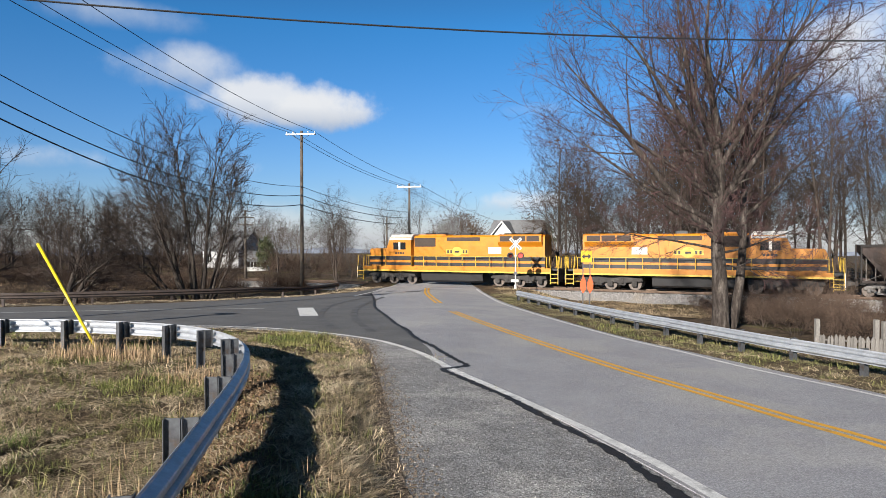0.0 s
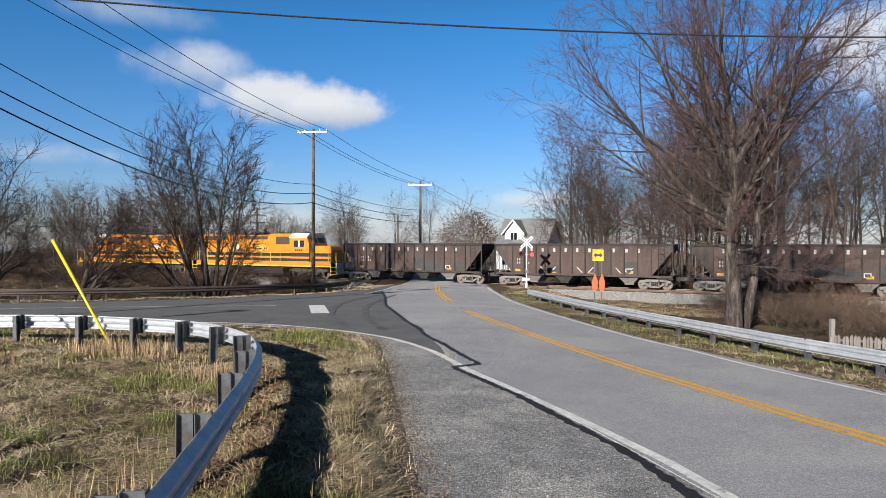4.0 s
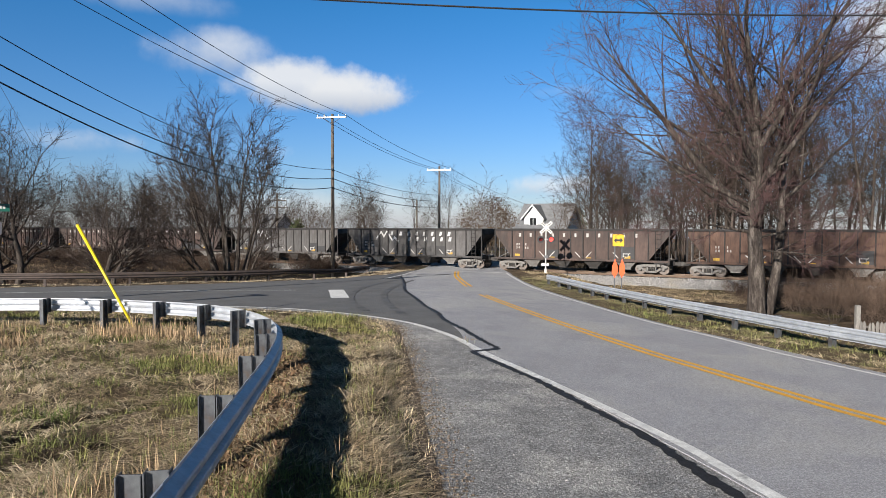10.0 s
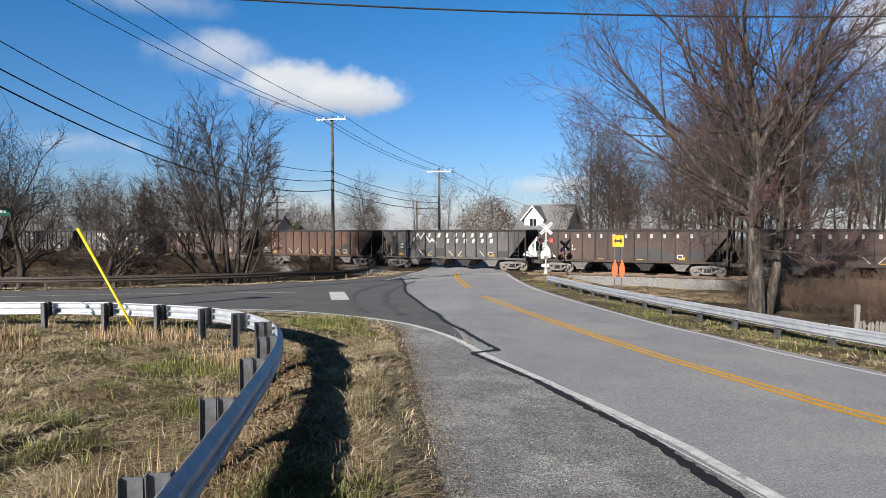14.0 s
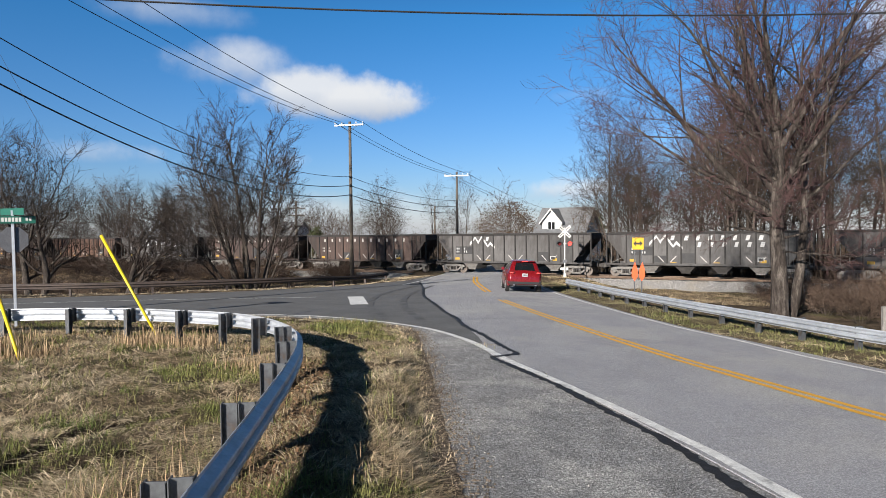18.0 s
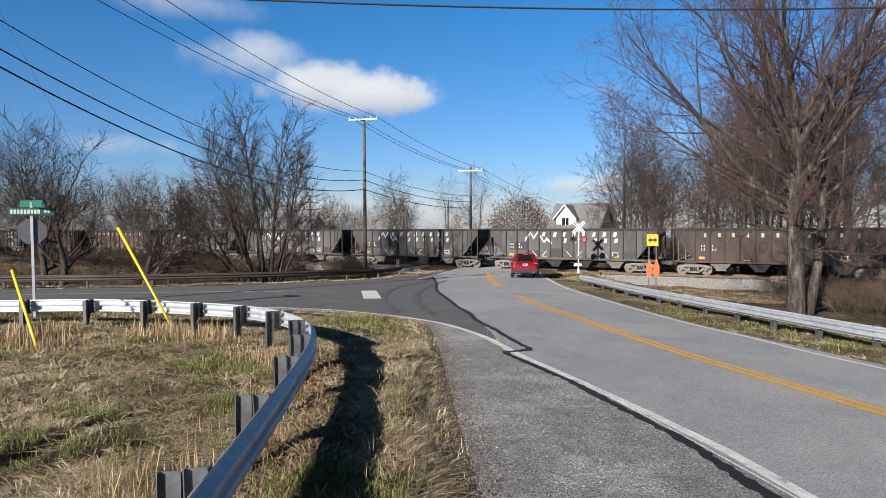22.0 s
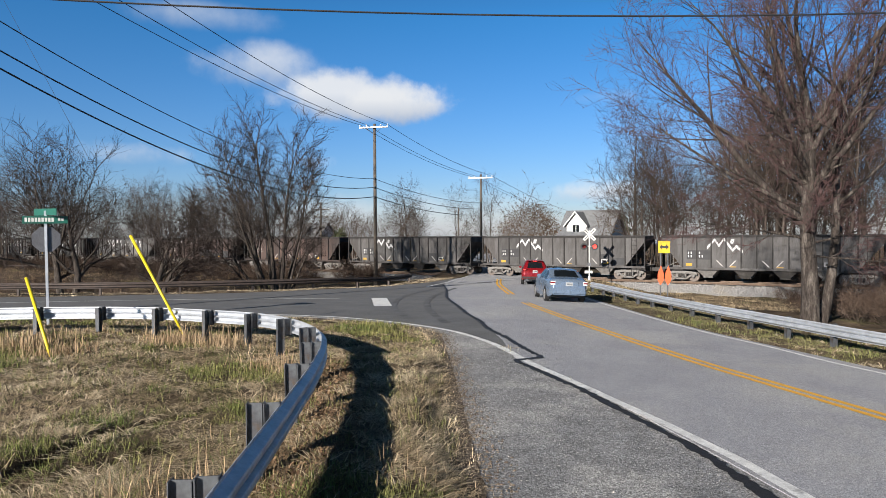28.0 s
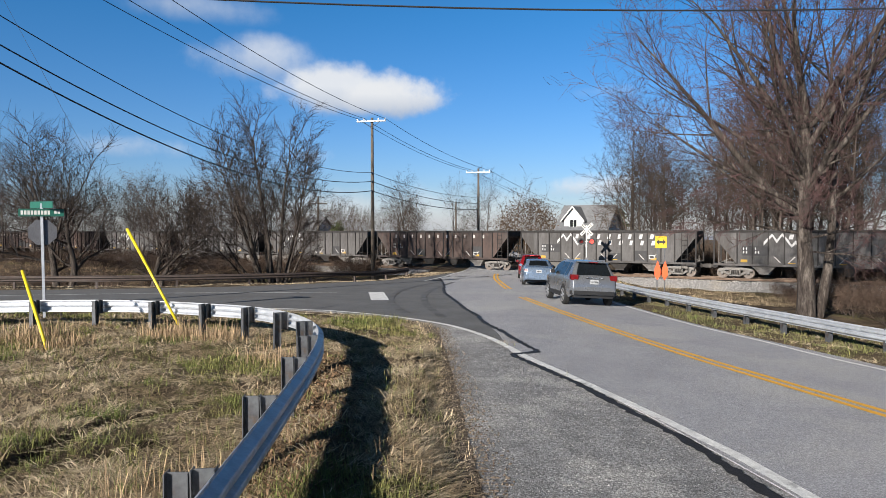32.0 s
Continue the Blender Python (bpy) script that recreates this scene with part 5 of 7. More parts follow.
    if kind.startswith("grey"):
        bm = bmesh.new()
        zig = [(-3.95, 2.62), (-3.4, 3.25), (-3.1, 2.8), (-2.75, 3.3), (-2.35, 2.75), (-2.15, 2.45), (-1.9, 2.75), (-1.45, 2.35)]
        edge = []
        for k, (x0, z0) in enumerate(zig):
            w = 0.1 if k % 2 else 0.13
            edge.append((bm.verts.new((x0, y, z0 - w)), bm.verts.new((x0, y, z0 + w))))
        for (a, b), (c, d) in zip(edge, edge[1:]):
            bm.faces.new((a, c, d, b))
        part("emblem", bm, M["letter_white"], thing, "white zigzag emblem")
        bm = bmesh.new()
        letter_shape(bm, -2.35, 2.95, 0.36, 0.34, 4 + seed, y - 0.002, 0.25)
        part("letter_mark", bm, M["letter_white"], thing)
    if kind == "grey_full":
        for i in range(7):
            for row, zz in ((0, 2.92), (1, 2.42)):
                if row and i < 1:
                    continue
                bm = bmesh.new()
                letter_shape(bm, -1.35 + 0.86 * i + 0.1 * row, zz, 0.36, 0.36, i * 5 + row * 3 + seed, y - 0.002, 0.25)
                part("letter_mark", bm, M["letter_white"], thing)
    for x0, w in ((-5.5, 0.95),):
        if kind.startswith("grey"):
            bar_part("number_panel", x0 + 0.1, x0 + 1.9, 1.75, 2.45, M["patch_black"], thing, y - 0.001)
    for row, marks in ((2.17, (0, 1, 4)), (1.9, (0, 1, 4, 5))):
        for i in marks:
            bm = bmesh.new()
            letter_shape(bm, -5.32 + 0.2 * i, row, 0.12, 0.17, i * 3 + seed + int(row * 10), y - 0.003)
            part("number_mark", bm, M["letter_white" if kind.startswith("grey") else "letter"], thing)
    for i in range(r.randint(1, 4)):
        k = r.randint(2, 10)
        x0 = -5.72 + 1.04 * k + 0.06
        bar_part("paint_patch", x0, x0 + 0.92, 1.2, 1.2 + r.uniform(0.5, 1.1), M["patch_black"], thing, y - 0.0008)
    if kind in ("grey_small", "brown_plain", "grey_full") or r.random() < 0.6:
        for k in (2, 5, 8):
            for sg in (-1, 1):
                x0 = -5.72 + 1.04 * (k + (1 if sg > 0 else 0)) + (0.2 if sg > 0 else 0.75)
                bar_part("stencil_stripe", x0, x0 + 0.1, 1.25, 1.7, M["letter"], thing, y - 0.002, -0.42 * sg * -1 if sg > 0 else 0.42 * -1 * sg * -1)
    for k, zz in ((0, 1.25), (3, 1.2), (6, 1.2), (9, 1.25)):
        x0 = -5.72 + 1.04 * k + 0.25
        bar_part("yellow_mark", x0, x0 + 0.45, zz, zz + (0.2 if k in (0, 9) else 0.06), M["mark_yellow"], thing, y - 0.002)
    bar_part("data_panel", 3.75, 4.2, 1.35, 1.65, M["letter_white"], thing, y - 0.002)
    bar_part("data_mark", 3.81, 4.14, 1.41, 1.59, M["patch_black"], thing, y - 0.004)
    return thing


def rib_mesh():
    bm = bm_box(bmesh.new(), -0.042, 0.042, -0.085, 0.0, 0.0, 2.35)
    me = bpy.data.meshes.new("rib")
    bm.to_mesh(me)
    bm.free()
    # ribs take a dark colour in place of body paint, imitating their shaded sides
    me.materials.append(M["hopper_dark"])
    return me


RIB_ME = rib_mesh()


def loco(words):
    """Six-axle diesel locomotive, cab towards +x, z from the rail head; both sides alike."""
    thing = empty("locomotive", label=f"orange six-axle diesel locomotive with black stripes, {words}", category="locomotive", group="train cars")
    part("frame", bm_box(bmesh.new(), -9.1, 9.1, -1.5, 1.5, 1.25, 1.62, 0.02), M["loco_black"], thing)
    for sy in (-1, 1):
        part("side_sill", bm_box(bmesh.new(), -9.1, 9.1, min(sy * 1.5, sy * 1.54), max(sy * 1.5, sy * 1.54), 1.35, 1.66), M["orange"], thing)
        part("sill_edge", bm_box(bmesh.new(), -9.1, 9.1, min(sy * 1.5, sy * 1.56), max(sy * 1.5, sy * 1.56), 1.2, 1.34), M["loco_yellow"], thing)
    bm = bmesh.new()
    bm_prism(bm, [(-1.3, 0.45), (-1.05, 0.3), (1.05, 0.3), (1.3, 0.45), (1.35, 1.0), (1.1, 1.25), (-1.1, 1.25), (-1.35, 1.0)], -3.0, 3.0, axis="x")
    part("fuel_tank", bm, M["loco_black"], thing)
    # long hood with its stripes and doors
    hood = bmesh.new()
    bm_prism(hood, [(-0.95, 1.62), (0.95, 1.62), (0.95, 4.3), (0.8, 4.45), (-0.8, 4.45), (-0.95, 4.3)], -8.5, 4.0, axis="x")
    part("long_hood", hood, M["orange"], thing)
    flare = bmesh.new()
    bm_prism(flare, [(-0.96, 3.45), (0.96, 3.45), (1.3, 3.85), (1.3, 4.4), (1.1, 4.5), (-1.1, 4.5), (-1.3, 4.4), (-1.3, 3.85)], -8.3, -4.4, axis="x")
    part("radiator_flare", flare, M["orange"], thing)
    for sy in (-1, 1):
        for z0, z1 in ((1.72, 2.02), (2.22, 2.62)):
            part("stripe", bm_box(bmesh.new(), -8.5, 4.0, min(sy * 0.95, sy * 0.956), max(sy * 0.95, sy * 0.956), z0, z1), M["loco_black"], thing)
        for i, x in enumerate(np.arange(-3.9, 3.6, 0.62)):
            part("hood_door", bm_box(bmesh.new(), x + 0.02, x + 0.6, min(sy * 0.95, sy * 0.963), max(sy * 0.95, sy * 0.963), 2.66, 3.5, 0.006), M["orange"], thing)
        for x0 in (-8.1, -6.9, -5.7):
            g = part("grille", bm_box(bmesh.new(), x0, x0 + 1.1, min(sy * 1.28, sy * 1.31), max(sy * 1.28, sy * 1.31), 3.9, 4.36), M["grille"], thing)
            bm = bmesh.new()
            for z in np.arange(3.94, 4.34, 0.07):
                bm_box(bm, x0 + 0.02, x0 + 1.08, min(sy * 1.31, sy * 1.325), max(sy * 1.31, sy * 1.325), z, z + 0.03)
            part("louvre", bm, M["grille"], g)
        for x0, x1, z0, z1 in ((-2.6, 0.6, 3.95, 4.28), (1.75, 3.9, 3.45, 4.25)):
            g = part("grille", bm_box(bmesh.new(), x0, x1, min(sy * 0.95, sy * 0.975), max(sy * 0.95, sy * 0.975), z0, z1), M["grille"], thing)
            bm = bmesh.new()
            for z in np.arange(z0 + 0.03, z1 - 0.04, 0.08):
                bm_box(bm, x0 + 0.02, x1 - 0.02, min(sy * 0.975, sy * 0.99), max(sy * 0.975, sy * 0.99), z, z + 0.03)
            part("louvre", bm, M["grille"], g)
        yy = sy * 0.968
        part("placard", bm_box(bmesh.new(), -4.6, -3.4, min(yy, sy * 0.95), max(yy, sy * 0.95), 2.85, 3.4), M["loco_white"], thing, "white placard")
        em = bmesh.new()
        bmesh.ops.create_circle(em, cap_ends=True, segments=24, radius=0.5, matrix=Matrix.Translation((-0.4, sy * 0.97, 3.02)) @ Matrix.Rotation(math.pi / 2, 4, "X") @ Matrix.Diagonal((1.0, 0.85, 1, 1)))
        bm_box(em, -1.5, 0.7, min(yy, sy * 0.96), max(yy, sy * 0.96), 2.82, 3.2)
        part("emblem", em, M["loco_yellow"], thing, "round yellow emblem with side bars")
        for x0, x1, z0, z1 in ((-1.4, -1.24, 2.88, 3.14), (-1.12, -0.96, 2.88, 3.14), (0.1, 0.26, 2.88, 3.14), (0.4, 0.56, 2.88, 3.14), (-0.62, -0.18, 2.92, 3.08)):
            part("emblem_mark", bm_box(bmesh.new(), x0, x1, min(sy * 0.985, sy * 0.965), max(sy * 0.985, sy * 0.965), z0, z1), M["loco_black"], thing)
        # handrails and steps
        bm = bmesh.new()
        bm_tube(bm, (-8.8, sy * 1.46, 2.6), (4.0, sy * 1.46, 2.6), 0.026, None, 6)
        bm_tube(bm, (6.6, sy * 1.46, 2.6), (8.9, sy * 1.46, 2.6), 0.026, None, 6)
        part("handrail", bm, M["loco_yellow"], thing)
        for x in list(np.arange(-8.8, 4.1, 1.28)) + [6.7, 8.85]:
            part("stanchion", bm_tube(bmesh.new(), (x, sy * 1.46, 1.62), (x, sy * 1.46, 2.6), 0.028, None, 6), M["loco_yellow"], thing)
        for k in (-1, 1):
            bm = bmesh.new()
            for z in (0.45, 0.8, 1.15):
                bm_box(bm, min(k * 9.15, k * 9.75), max(k * 9.15, k * 9.75), min(sy * 1.0, sy * 1.5), max(sy * 1.0, sy * 1.5), z, z + 0.05)
            for x in (9.13, 9.77):
                bm_box(bm, k * x - 0.025, k * x + 0.025, min(sy * 1.45, sy * 1.52), max(sy * 1.45, sy * 1.52), 0.35, 1.62)
                bm_tube(bm, (k * x, sy * 1.48, 1.6), (k * (x - 0.1), sy * 1.46, 2.65), 0.025, None, 6)
            part("step_well", bm, M["loco_yellow"], thing)
    for k in (-1, 1):
        part("end_plate", bm_box(bmesh.new(), min(k * 9.75, k * 9.85), max(k * 9.75, k * 9.85), -1.5, 1.5, 0.5, 1.62, 0.02), M["loco_white"] if k > 0 else M["loco_black"], thing)
        part("platform", bm_box(bmesh.new(), min(k * 9.1, k * 9.75), max(k * 9.1, k * 9.75), -1.0, 1.0, 1.45, 1.62), M["loco_black"], thing)
        bm = bm_box(bmesh.new(), min(k * 9.8, k * 10.15), max(k * 9.8, k * 10.15), -0.16, 0.16, 0.7, 1.02, 0.03)
        part("coupler", bm, M["underframe"], thing)
        bm = bmesh.new()
        for y in (-1.4, -0.5, 0.5, 1.4):
            bm_tube(bm, (k * 9.8, y, 1.6), (k * 9.8, y, 2.65), 0.024, None, 6)
        bm_tube(bm, (k * 9.8, -1.4, 2.65), (k * 9.8, 1.4, 2.65), 0.024, None, 6)
        part("end_rail", bm, M["loco_yellow"], thing)
    # cab, roof and nose
    bm = bmesh.new()
    bm_prism(bm, [(4.0, 1.62), (6.5, 1.62), (6.5, 3.5), (6.15, 4.3), (4.0, 4.3)], -1.5, 1.5)
    cab = part("cab", bm, M["orange"], thing)
    bm = bmesh.new()
    bm_prism(bm, [(-1.52, 4.08), (1.52, 4.08), (1.5, 4.25), (1.0, 4.58), (-1.0, 4.58), (-1.5, 4.25)], 3.95, 6.25, axis="x")
    part("cab_roof", bm, M["loco_white"], cab, "white cab roof")
    for sy in (-1, 1):
        for z0, z1 in ((1.75, 2.02), (2.22, 2.6)):
            part("cab_stripe", bm_box(bmesh.new(), 4.0, 6.5, min(sy * 1.5, sy * 1.506), max(sy * 1.5, sy * 1.506), z0, z1), M["loco_black"], cab)
        part("cab_window", bm_box(bmesh.new(), 4.55, 5.85, min(sy * 1.49, sy * 1.51), max(sy * 1.49, sy * 1.51), 3.2, 3.85), M["dark_glass"], cab)
        part("window_bar", bm_box(bmesh.new(), 5.1, 5.3, min(sy * 1.5, sy * 1.525), max(sy * 1.5, sy * 1.525), 3.18, 3.87), M["loco_white"], cab)
        bm = bmesh.new()
        for i in range(4):
            bm_box(bm, 4.7 + 0.26 * i, 4.87 + 0.26 * i, min(sy * 1.5, sy * 1.512), max(sy * 1.5, sy * 1.512), 2.78, 2.96)
        part("number_mark", bm, M["loco_black"], cab)
    for y in (-0.55, 0.55):
        b = bm_box(bmesh.new(), -0.02, 0.02, y - 0.42, y + 0.42, -0.3, 0.3, 0, Matrix.Translation((6.34, 0, 3.88)) @ Matrix.Rotation(radians(-23), 4, "Y"))
        part("windscreen", b, M["dark_glass"], cab)
    bm = bmesh.new()
    bm_prism(bm, [(6.5, 1.62), (8.75, 1.62), (8.8, 2.9), (8.72, 3.2), (8.6, 3.28), (6.5, 3.32)], -0.9, 0.9)
    nose = part("nose", bm, M["orange"], thing)
    for sy in (-1, 1):
        for z0, z1 in ((1.75, 2.02), (2.22, 2.6)):
            part("nose_stripe", bm_box(bmesh.new(), 6.5, 8.8, min(sy * 0.9, sy * 0.906), max(sy * 0.9, sy * 0.906), z0, z1), M["loco_black"], nose)
    # roof gear
    for x in (-7.5, -6.3, -5.1):
        part("radiator_fan", bm_tube(bmesh.new(), (x, 0, 4.48), (x, 0, 4.62), 0.55, None, 20), M["loco_black"], thing)
    part("exhaust_stack", bm_box(bmesh.new(), -1.4, -0.5, -0.25, 0.25, 4.4, 4.68, 0.03), M["loco_black"], thing)
    part("brake_blister", bm_box(bmesh.new(), 0.8, 3.6, -0.8, 0.8, 4.4, 4.56, 0.05), M["orange"], thing)
    for x in (1.5, 2.7):
        part("brake_fan", bm_tube(bmesh.new(), (x, 0, 4.55), (x, 0, 4.68), 0.5, None, 20), M["loco_black"], thing)
    bm = bmesh.new()
    for y in (-0.2, 0, 0.2):
        bm_tube(bm, (4.9, y, 4.66), (5.3, y, 4.7), 0.03, 0.08, 8)
    bm_box(bm, 4.85, 4.95, -0.25, 0.25, 4.56, 4.68)
    part("horn", bm, M["underframe"], thing)
    # trucks
    for k in (-1, 1):
        t = part("truck", bm_box(bmesh.new(), -2.4, 2.4, -0.9, 0.9, 0.6, 1.1, 0.04), M["underframe"], thing)
        t.matrix_basis = Matrix.Translation((k * 6.2, 0, 0))
        for sy in (-1, 1):
            y0, y1 = min(sy * 1.02, sy * 1.2), max(sy * 1.02, sy * 1.2)
            bm = bmesh.new()
            bm_prism(bm, [(-2.5, 0.75), (-2.4, 0.95), (-1.0, 1.05), (0, 0.95), (1.0, 1.05), (2.4, 0.95), (2.5, 0.75), (1.3, 0.62), (0.95, 0.5), (0, 0.72), (-0.95, 0.5), (-1.3, 0.62)], y0, y1)
            part("side_frame", bm, M["underframe"], t)
            for x in (-1.95, -0.05, 1.85):
                part("axle_box", bm_box(bmesh.new(), x - 0.2, x + 0.2, min(sy * 1.0, sy * 1.28), max(sy * 1.0, sy * 1.28), 0.32, 0.74, 0.04), M["underframe"], t)
                put("wheel", LOCO_WHEEL, t, Matrix.Translation((x, sy * 0.78, 0.51)) @ Matrix.Rotation(0 if sy < 0 else math.pi, 4, "Z"))
            for x in (-1.0, 0.9):
                bm = bmesh.new()
                bm_tube(bm, (x, sy * 1.15, 0.55), (x, sy * 1.15, 0.98), 0.12, None, 10)
                bm_box(bm, x - 0.28, x + 0.28, min(sy * 1.0, sy * 1.2), max(sy * 1.0, sy * 1.2), 0.4, 0.55)
                part("spring", bm, M["underframe"], t)
    return thing


KINDS = ["brown_letter", "brown_letter", "brown_letter", "grey_small", "grey_full", "brown_letter", "rust", "grey_full", "brown_letter", "brown_letter", "grey_small", "grey_full",
         "grey_full", "grey_full", "brown_letter", "brown_plain", "grey_small", "grey_small", "grey_small", "brown_letter", "grey_full", "grey_small", "brown_letter", "grey_full"]
PROTO, TRAIN = {}, []


def build_train():
    a = loco("white cab roof, leading")
    TRAIN.append((a, GAP0 - 1.5 * 20.2, math.pi))
    b = copy_thing(a, Matrix())
    b["label"] = "orange six-axle diesel locomotive with black stripes, coupled behind the first"
    TRAIN.append((b, GAP0 - 0.5 * 20.2, 0.0))
    for i, kind in enumerate(KINDS):
        key = (kind, i % 2 if kind != "rust" else 0)
        if key not in PROTO:
            PROTO[key] = ob = hopper(kind, i)
        else:
            ob = copy_thing(PROTO[key], Matrix())
        TRAIN.append((ob, GAP0 + CAR_LEN * (i + 0.5), 0.0))


def train_pose(s, turn):
    c = on_track(s)
    x = ALONG.copy()
    y = Vector((0, 0, 1)).cross(x).normalized()
    z = x.cross(y)
    m = Matrix((x, y, z)).transposed().to_4x4()
    return Matrix.Translation(c) @ m @ Matrix.Rotation(turn, 4, "Z")


build_train()


# ---------------------------------------------------------------- houses and signs
M["shingle"] = material("grey_shingle", (0.147, 0.149, 0.154), 0.9, second=(0.112, 0.114, 0.119), scale=2, fine=14, fine_amount=0.3, bump=0.4, bump_scale=12)
M["siding"] = material("white_siding", (0.629, 0.629, 0.612), 0.7, second=(0.527, 0.527, 0.51), scale=1.5, fine=14, fine_amount=0.08)
M["sign_yellow"] = material("yellow_sign_sheet", (0.68, 0.4, 0.008), 0.45, scale=3, fine_amount=0.05)
M["sign_orange"] = material("orange_sign_sheet", (0.85, 0.1, 0.02), 0.5, scale=3, fine_amount=0.05)
M["sign_green"] = material("green_sign_sheet", (0.006, 0.096, 0.066), 0.45, scale=3, fine_amount=0.05)
M["sign_back"] = material("dull_sign_back", (0.13, 0.13, 0.14), 0.5, 0.5, scale=3)
M["sign_black"] = material("black_sign_paint", (0.015, 0.015, 0.015), 0.5)
M["red_on"] = material("lit_red_lens", (1.0, 0.04, 0.03), 0.3, emit=2.2)
M["red_off"] = material("unlit_red_lens", (0.12, 0.012, 0.012), 0.2)
M["picket"] = material("grey_picket_wood", (0.192, 0.18, 0.162), 0.9, second=(0.132, 0.12, 0.108), scale=5, fine=24, fine_amount=0.35, bump=0.4, bump_scale=30, random_tone=0.2, stretch=(4, 4, 0.6))


def house(x, y, yaw, w, d, wall_h, roof_h, label, dormer=True, wall_mat=None):
    thing = empty("house", Matrix.Translation(gpt(x, y)) @ Matrix.Rotation(radians(yaw), 4, "Z"), label=label, category="house")
    wall_mat = wall_mat or M["siding"]
    bm = bm_box(bmesh.new(), -w / 2, w / 2, -d / 2, d / 2, -0.3, wall_h)
    bm_prism(bm, [(-d / 2, wall_h), (d / 2, wall_h), (0, wall_h + roof_h - 0.15)], -w / 2 + 0.05, w / 2 - 0.05, axis="x")
    part("wall", bm, wall_mat, thing)
    for sg in (-1, 1):
        bm = bmesh.new()
        bm_prism(bm, [(sg * (d / 2 + 0.4), wall_h - 0.25), (0, wall_h + roof_h), (0, wall_h + roof_h + 0.16), (sg * (d / 2 + 0.4), wall_h - 0.09)], -w / 2 - 0.3, w / 2 + 0.3, axis="x")
        part("roof", bm, M["shingle"], thing)
    def opening(px, pz, ww, hh, yy, nrm):
        g = part("window", bm_box(bmesh.new(), px - ww / 2, px + ww / 2, yy - 0.03, yy + 0.03, pz, pz + hh), M["dark_glass"], thing)
        bm = bmesh.new()
        for a, b, c, e in ((px - ww / 2 - 0.08, px - ww / 2, pz - 0.08, pz + hh + 0.08), (px + ww / 2, px + ww / 2 + 0.08, pz - 0.08, pz + hh + 0.08), (px - ww / 2, px + ww / 2, pz - 0.08, pz), (px - ww / 2, px + ww / 2, pz + hh, pz + hh + 0.08), (px - 0.03, px + 0.03, pz, pz + hh)):
            bm_box(bm, a, b, yy - 0.06, yy + 0.02, c, e)
        part("window_frame", bm, M["siding"], g)
    if dormer:
        dw = 2.6
        cx = -w * 0.17
        yf = -d * 0.4
        zt = wall_h + roof_h - 0.05
        bm = bmesh.new()
        bm_prism(bm, [(cx - dw / 2, wall_h + 0.3), (cx + dw / 2, wall_h + 0.3), (cx + dw / 2, zt - dw * 0.62), (cx, zt - 0.15), (cx - dw / 2, zt - dw * 0.62)], yf, 0)
        part("dormer_wall", bm, wall_mat, thing)
        for sg in (-1, 1):
            bm = bmesh.new()
            bm_prism(bm, [(cx, zt - 0.12), (cx + sg * (dw / 2 + 0.3), zt - dw * 0.62 - 0.34), (cx + sg * (dw / 2 + 0.3), zt - dw * 0.62 - 0.2), (cx, zt + 0.02)], yf - 0.35, 0.1)
            part("dormer_roof", bm, M["siding"] if False else M["shingle"], thing)
            bm = bmesh.new()
            bm_prism(bm, [(cx, zt - 0.16), (cx + sg * (dw / 2 + 0.28), zt - dw * 0.62 - 0.36), (cx + sg * (dw / 2 + 0.28), zt - dw * 0.62 - 0.12), (cx, zt + 0.08)], yf - 0.42, yf - 0.36)
            part("barge_board", bm, M["siding"], thing)
        opening(cx, wall_h + 0.75, 0.9, 1.1, yf - 0.02, -1)
    for px in (-w * 0.3, 0.0, w * 0.3):
        opening(px, wall_h * 0.35, 0.9, 1.3, -d / 2 - 0.02, -1)
    part("chimney", bm_box(bmesh.new(), w * 0.28, w * 0.28 + 0.6, 0.2, 0.8, wall_h, wall_h + roof_h + 0.5, 0.02), M["shingle"], thing) if False else None
    return thing


house(9.7, 85, -30, 6.6, 6.0, 3.4, 3.55, "white house with grey shingle roof and a gabled dormer")
house(-34.5, 108, -25, 7.5, 6.5, 2.9, 2.9, "pale grey farmhouse among bare trees", False)
house(-27.8, 98, 10, 3.2, 3.0, 1.6, 1.2, "small white shed near the farmhouse", False)


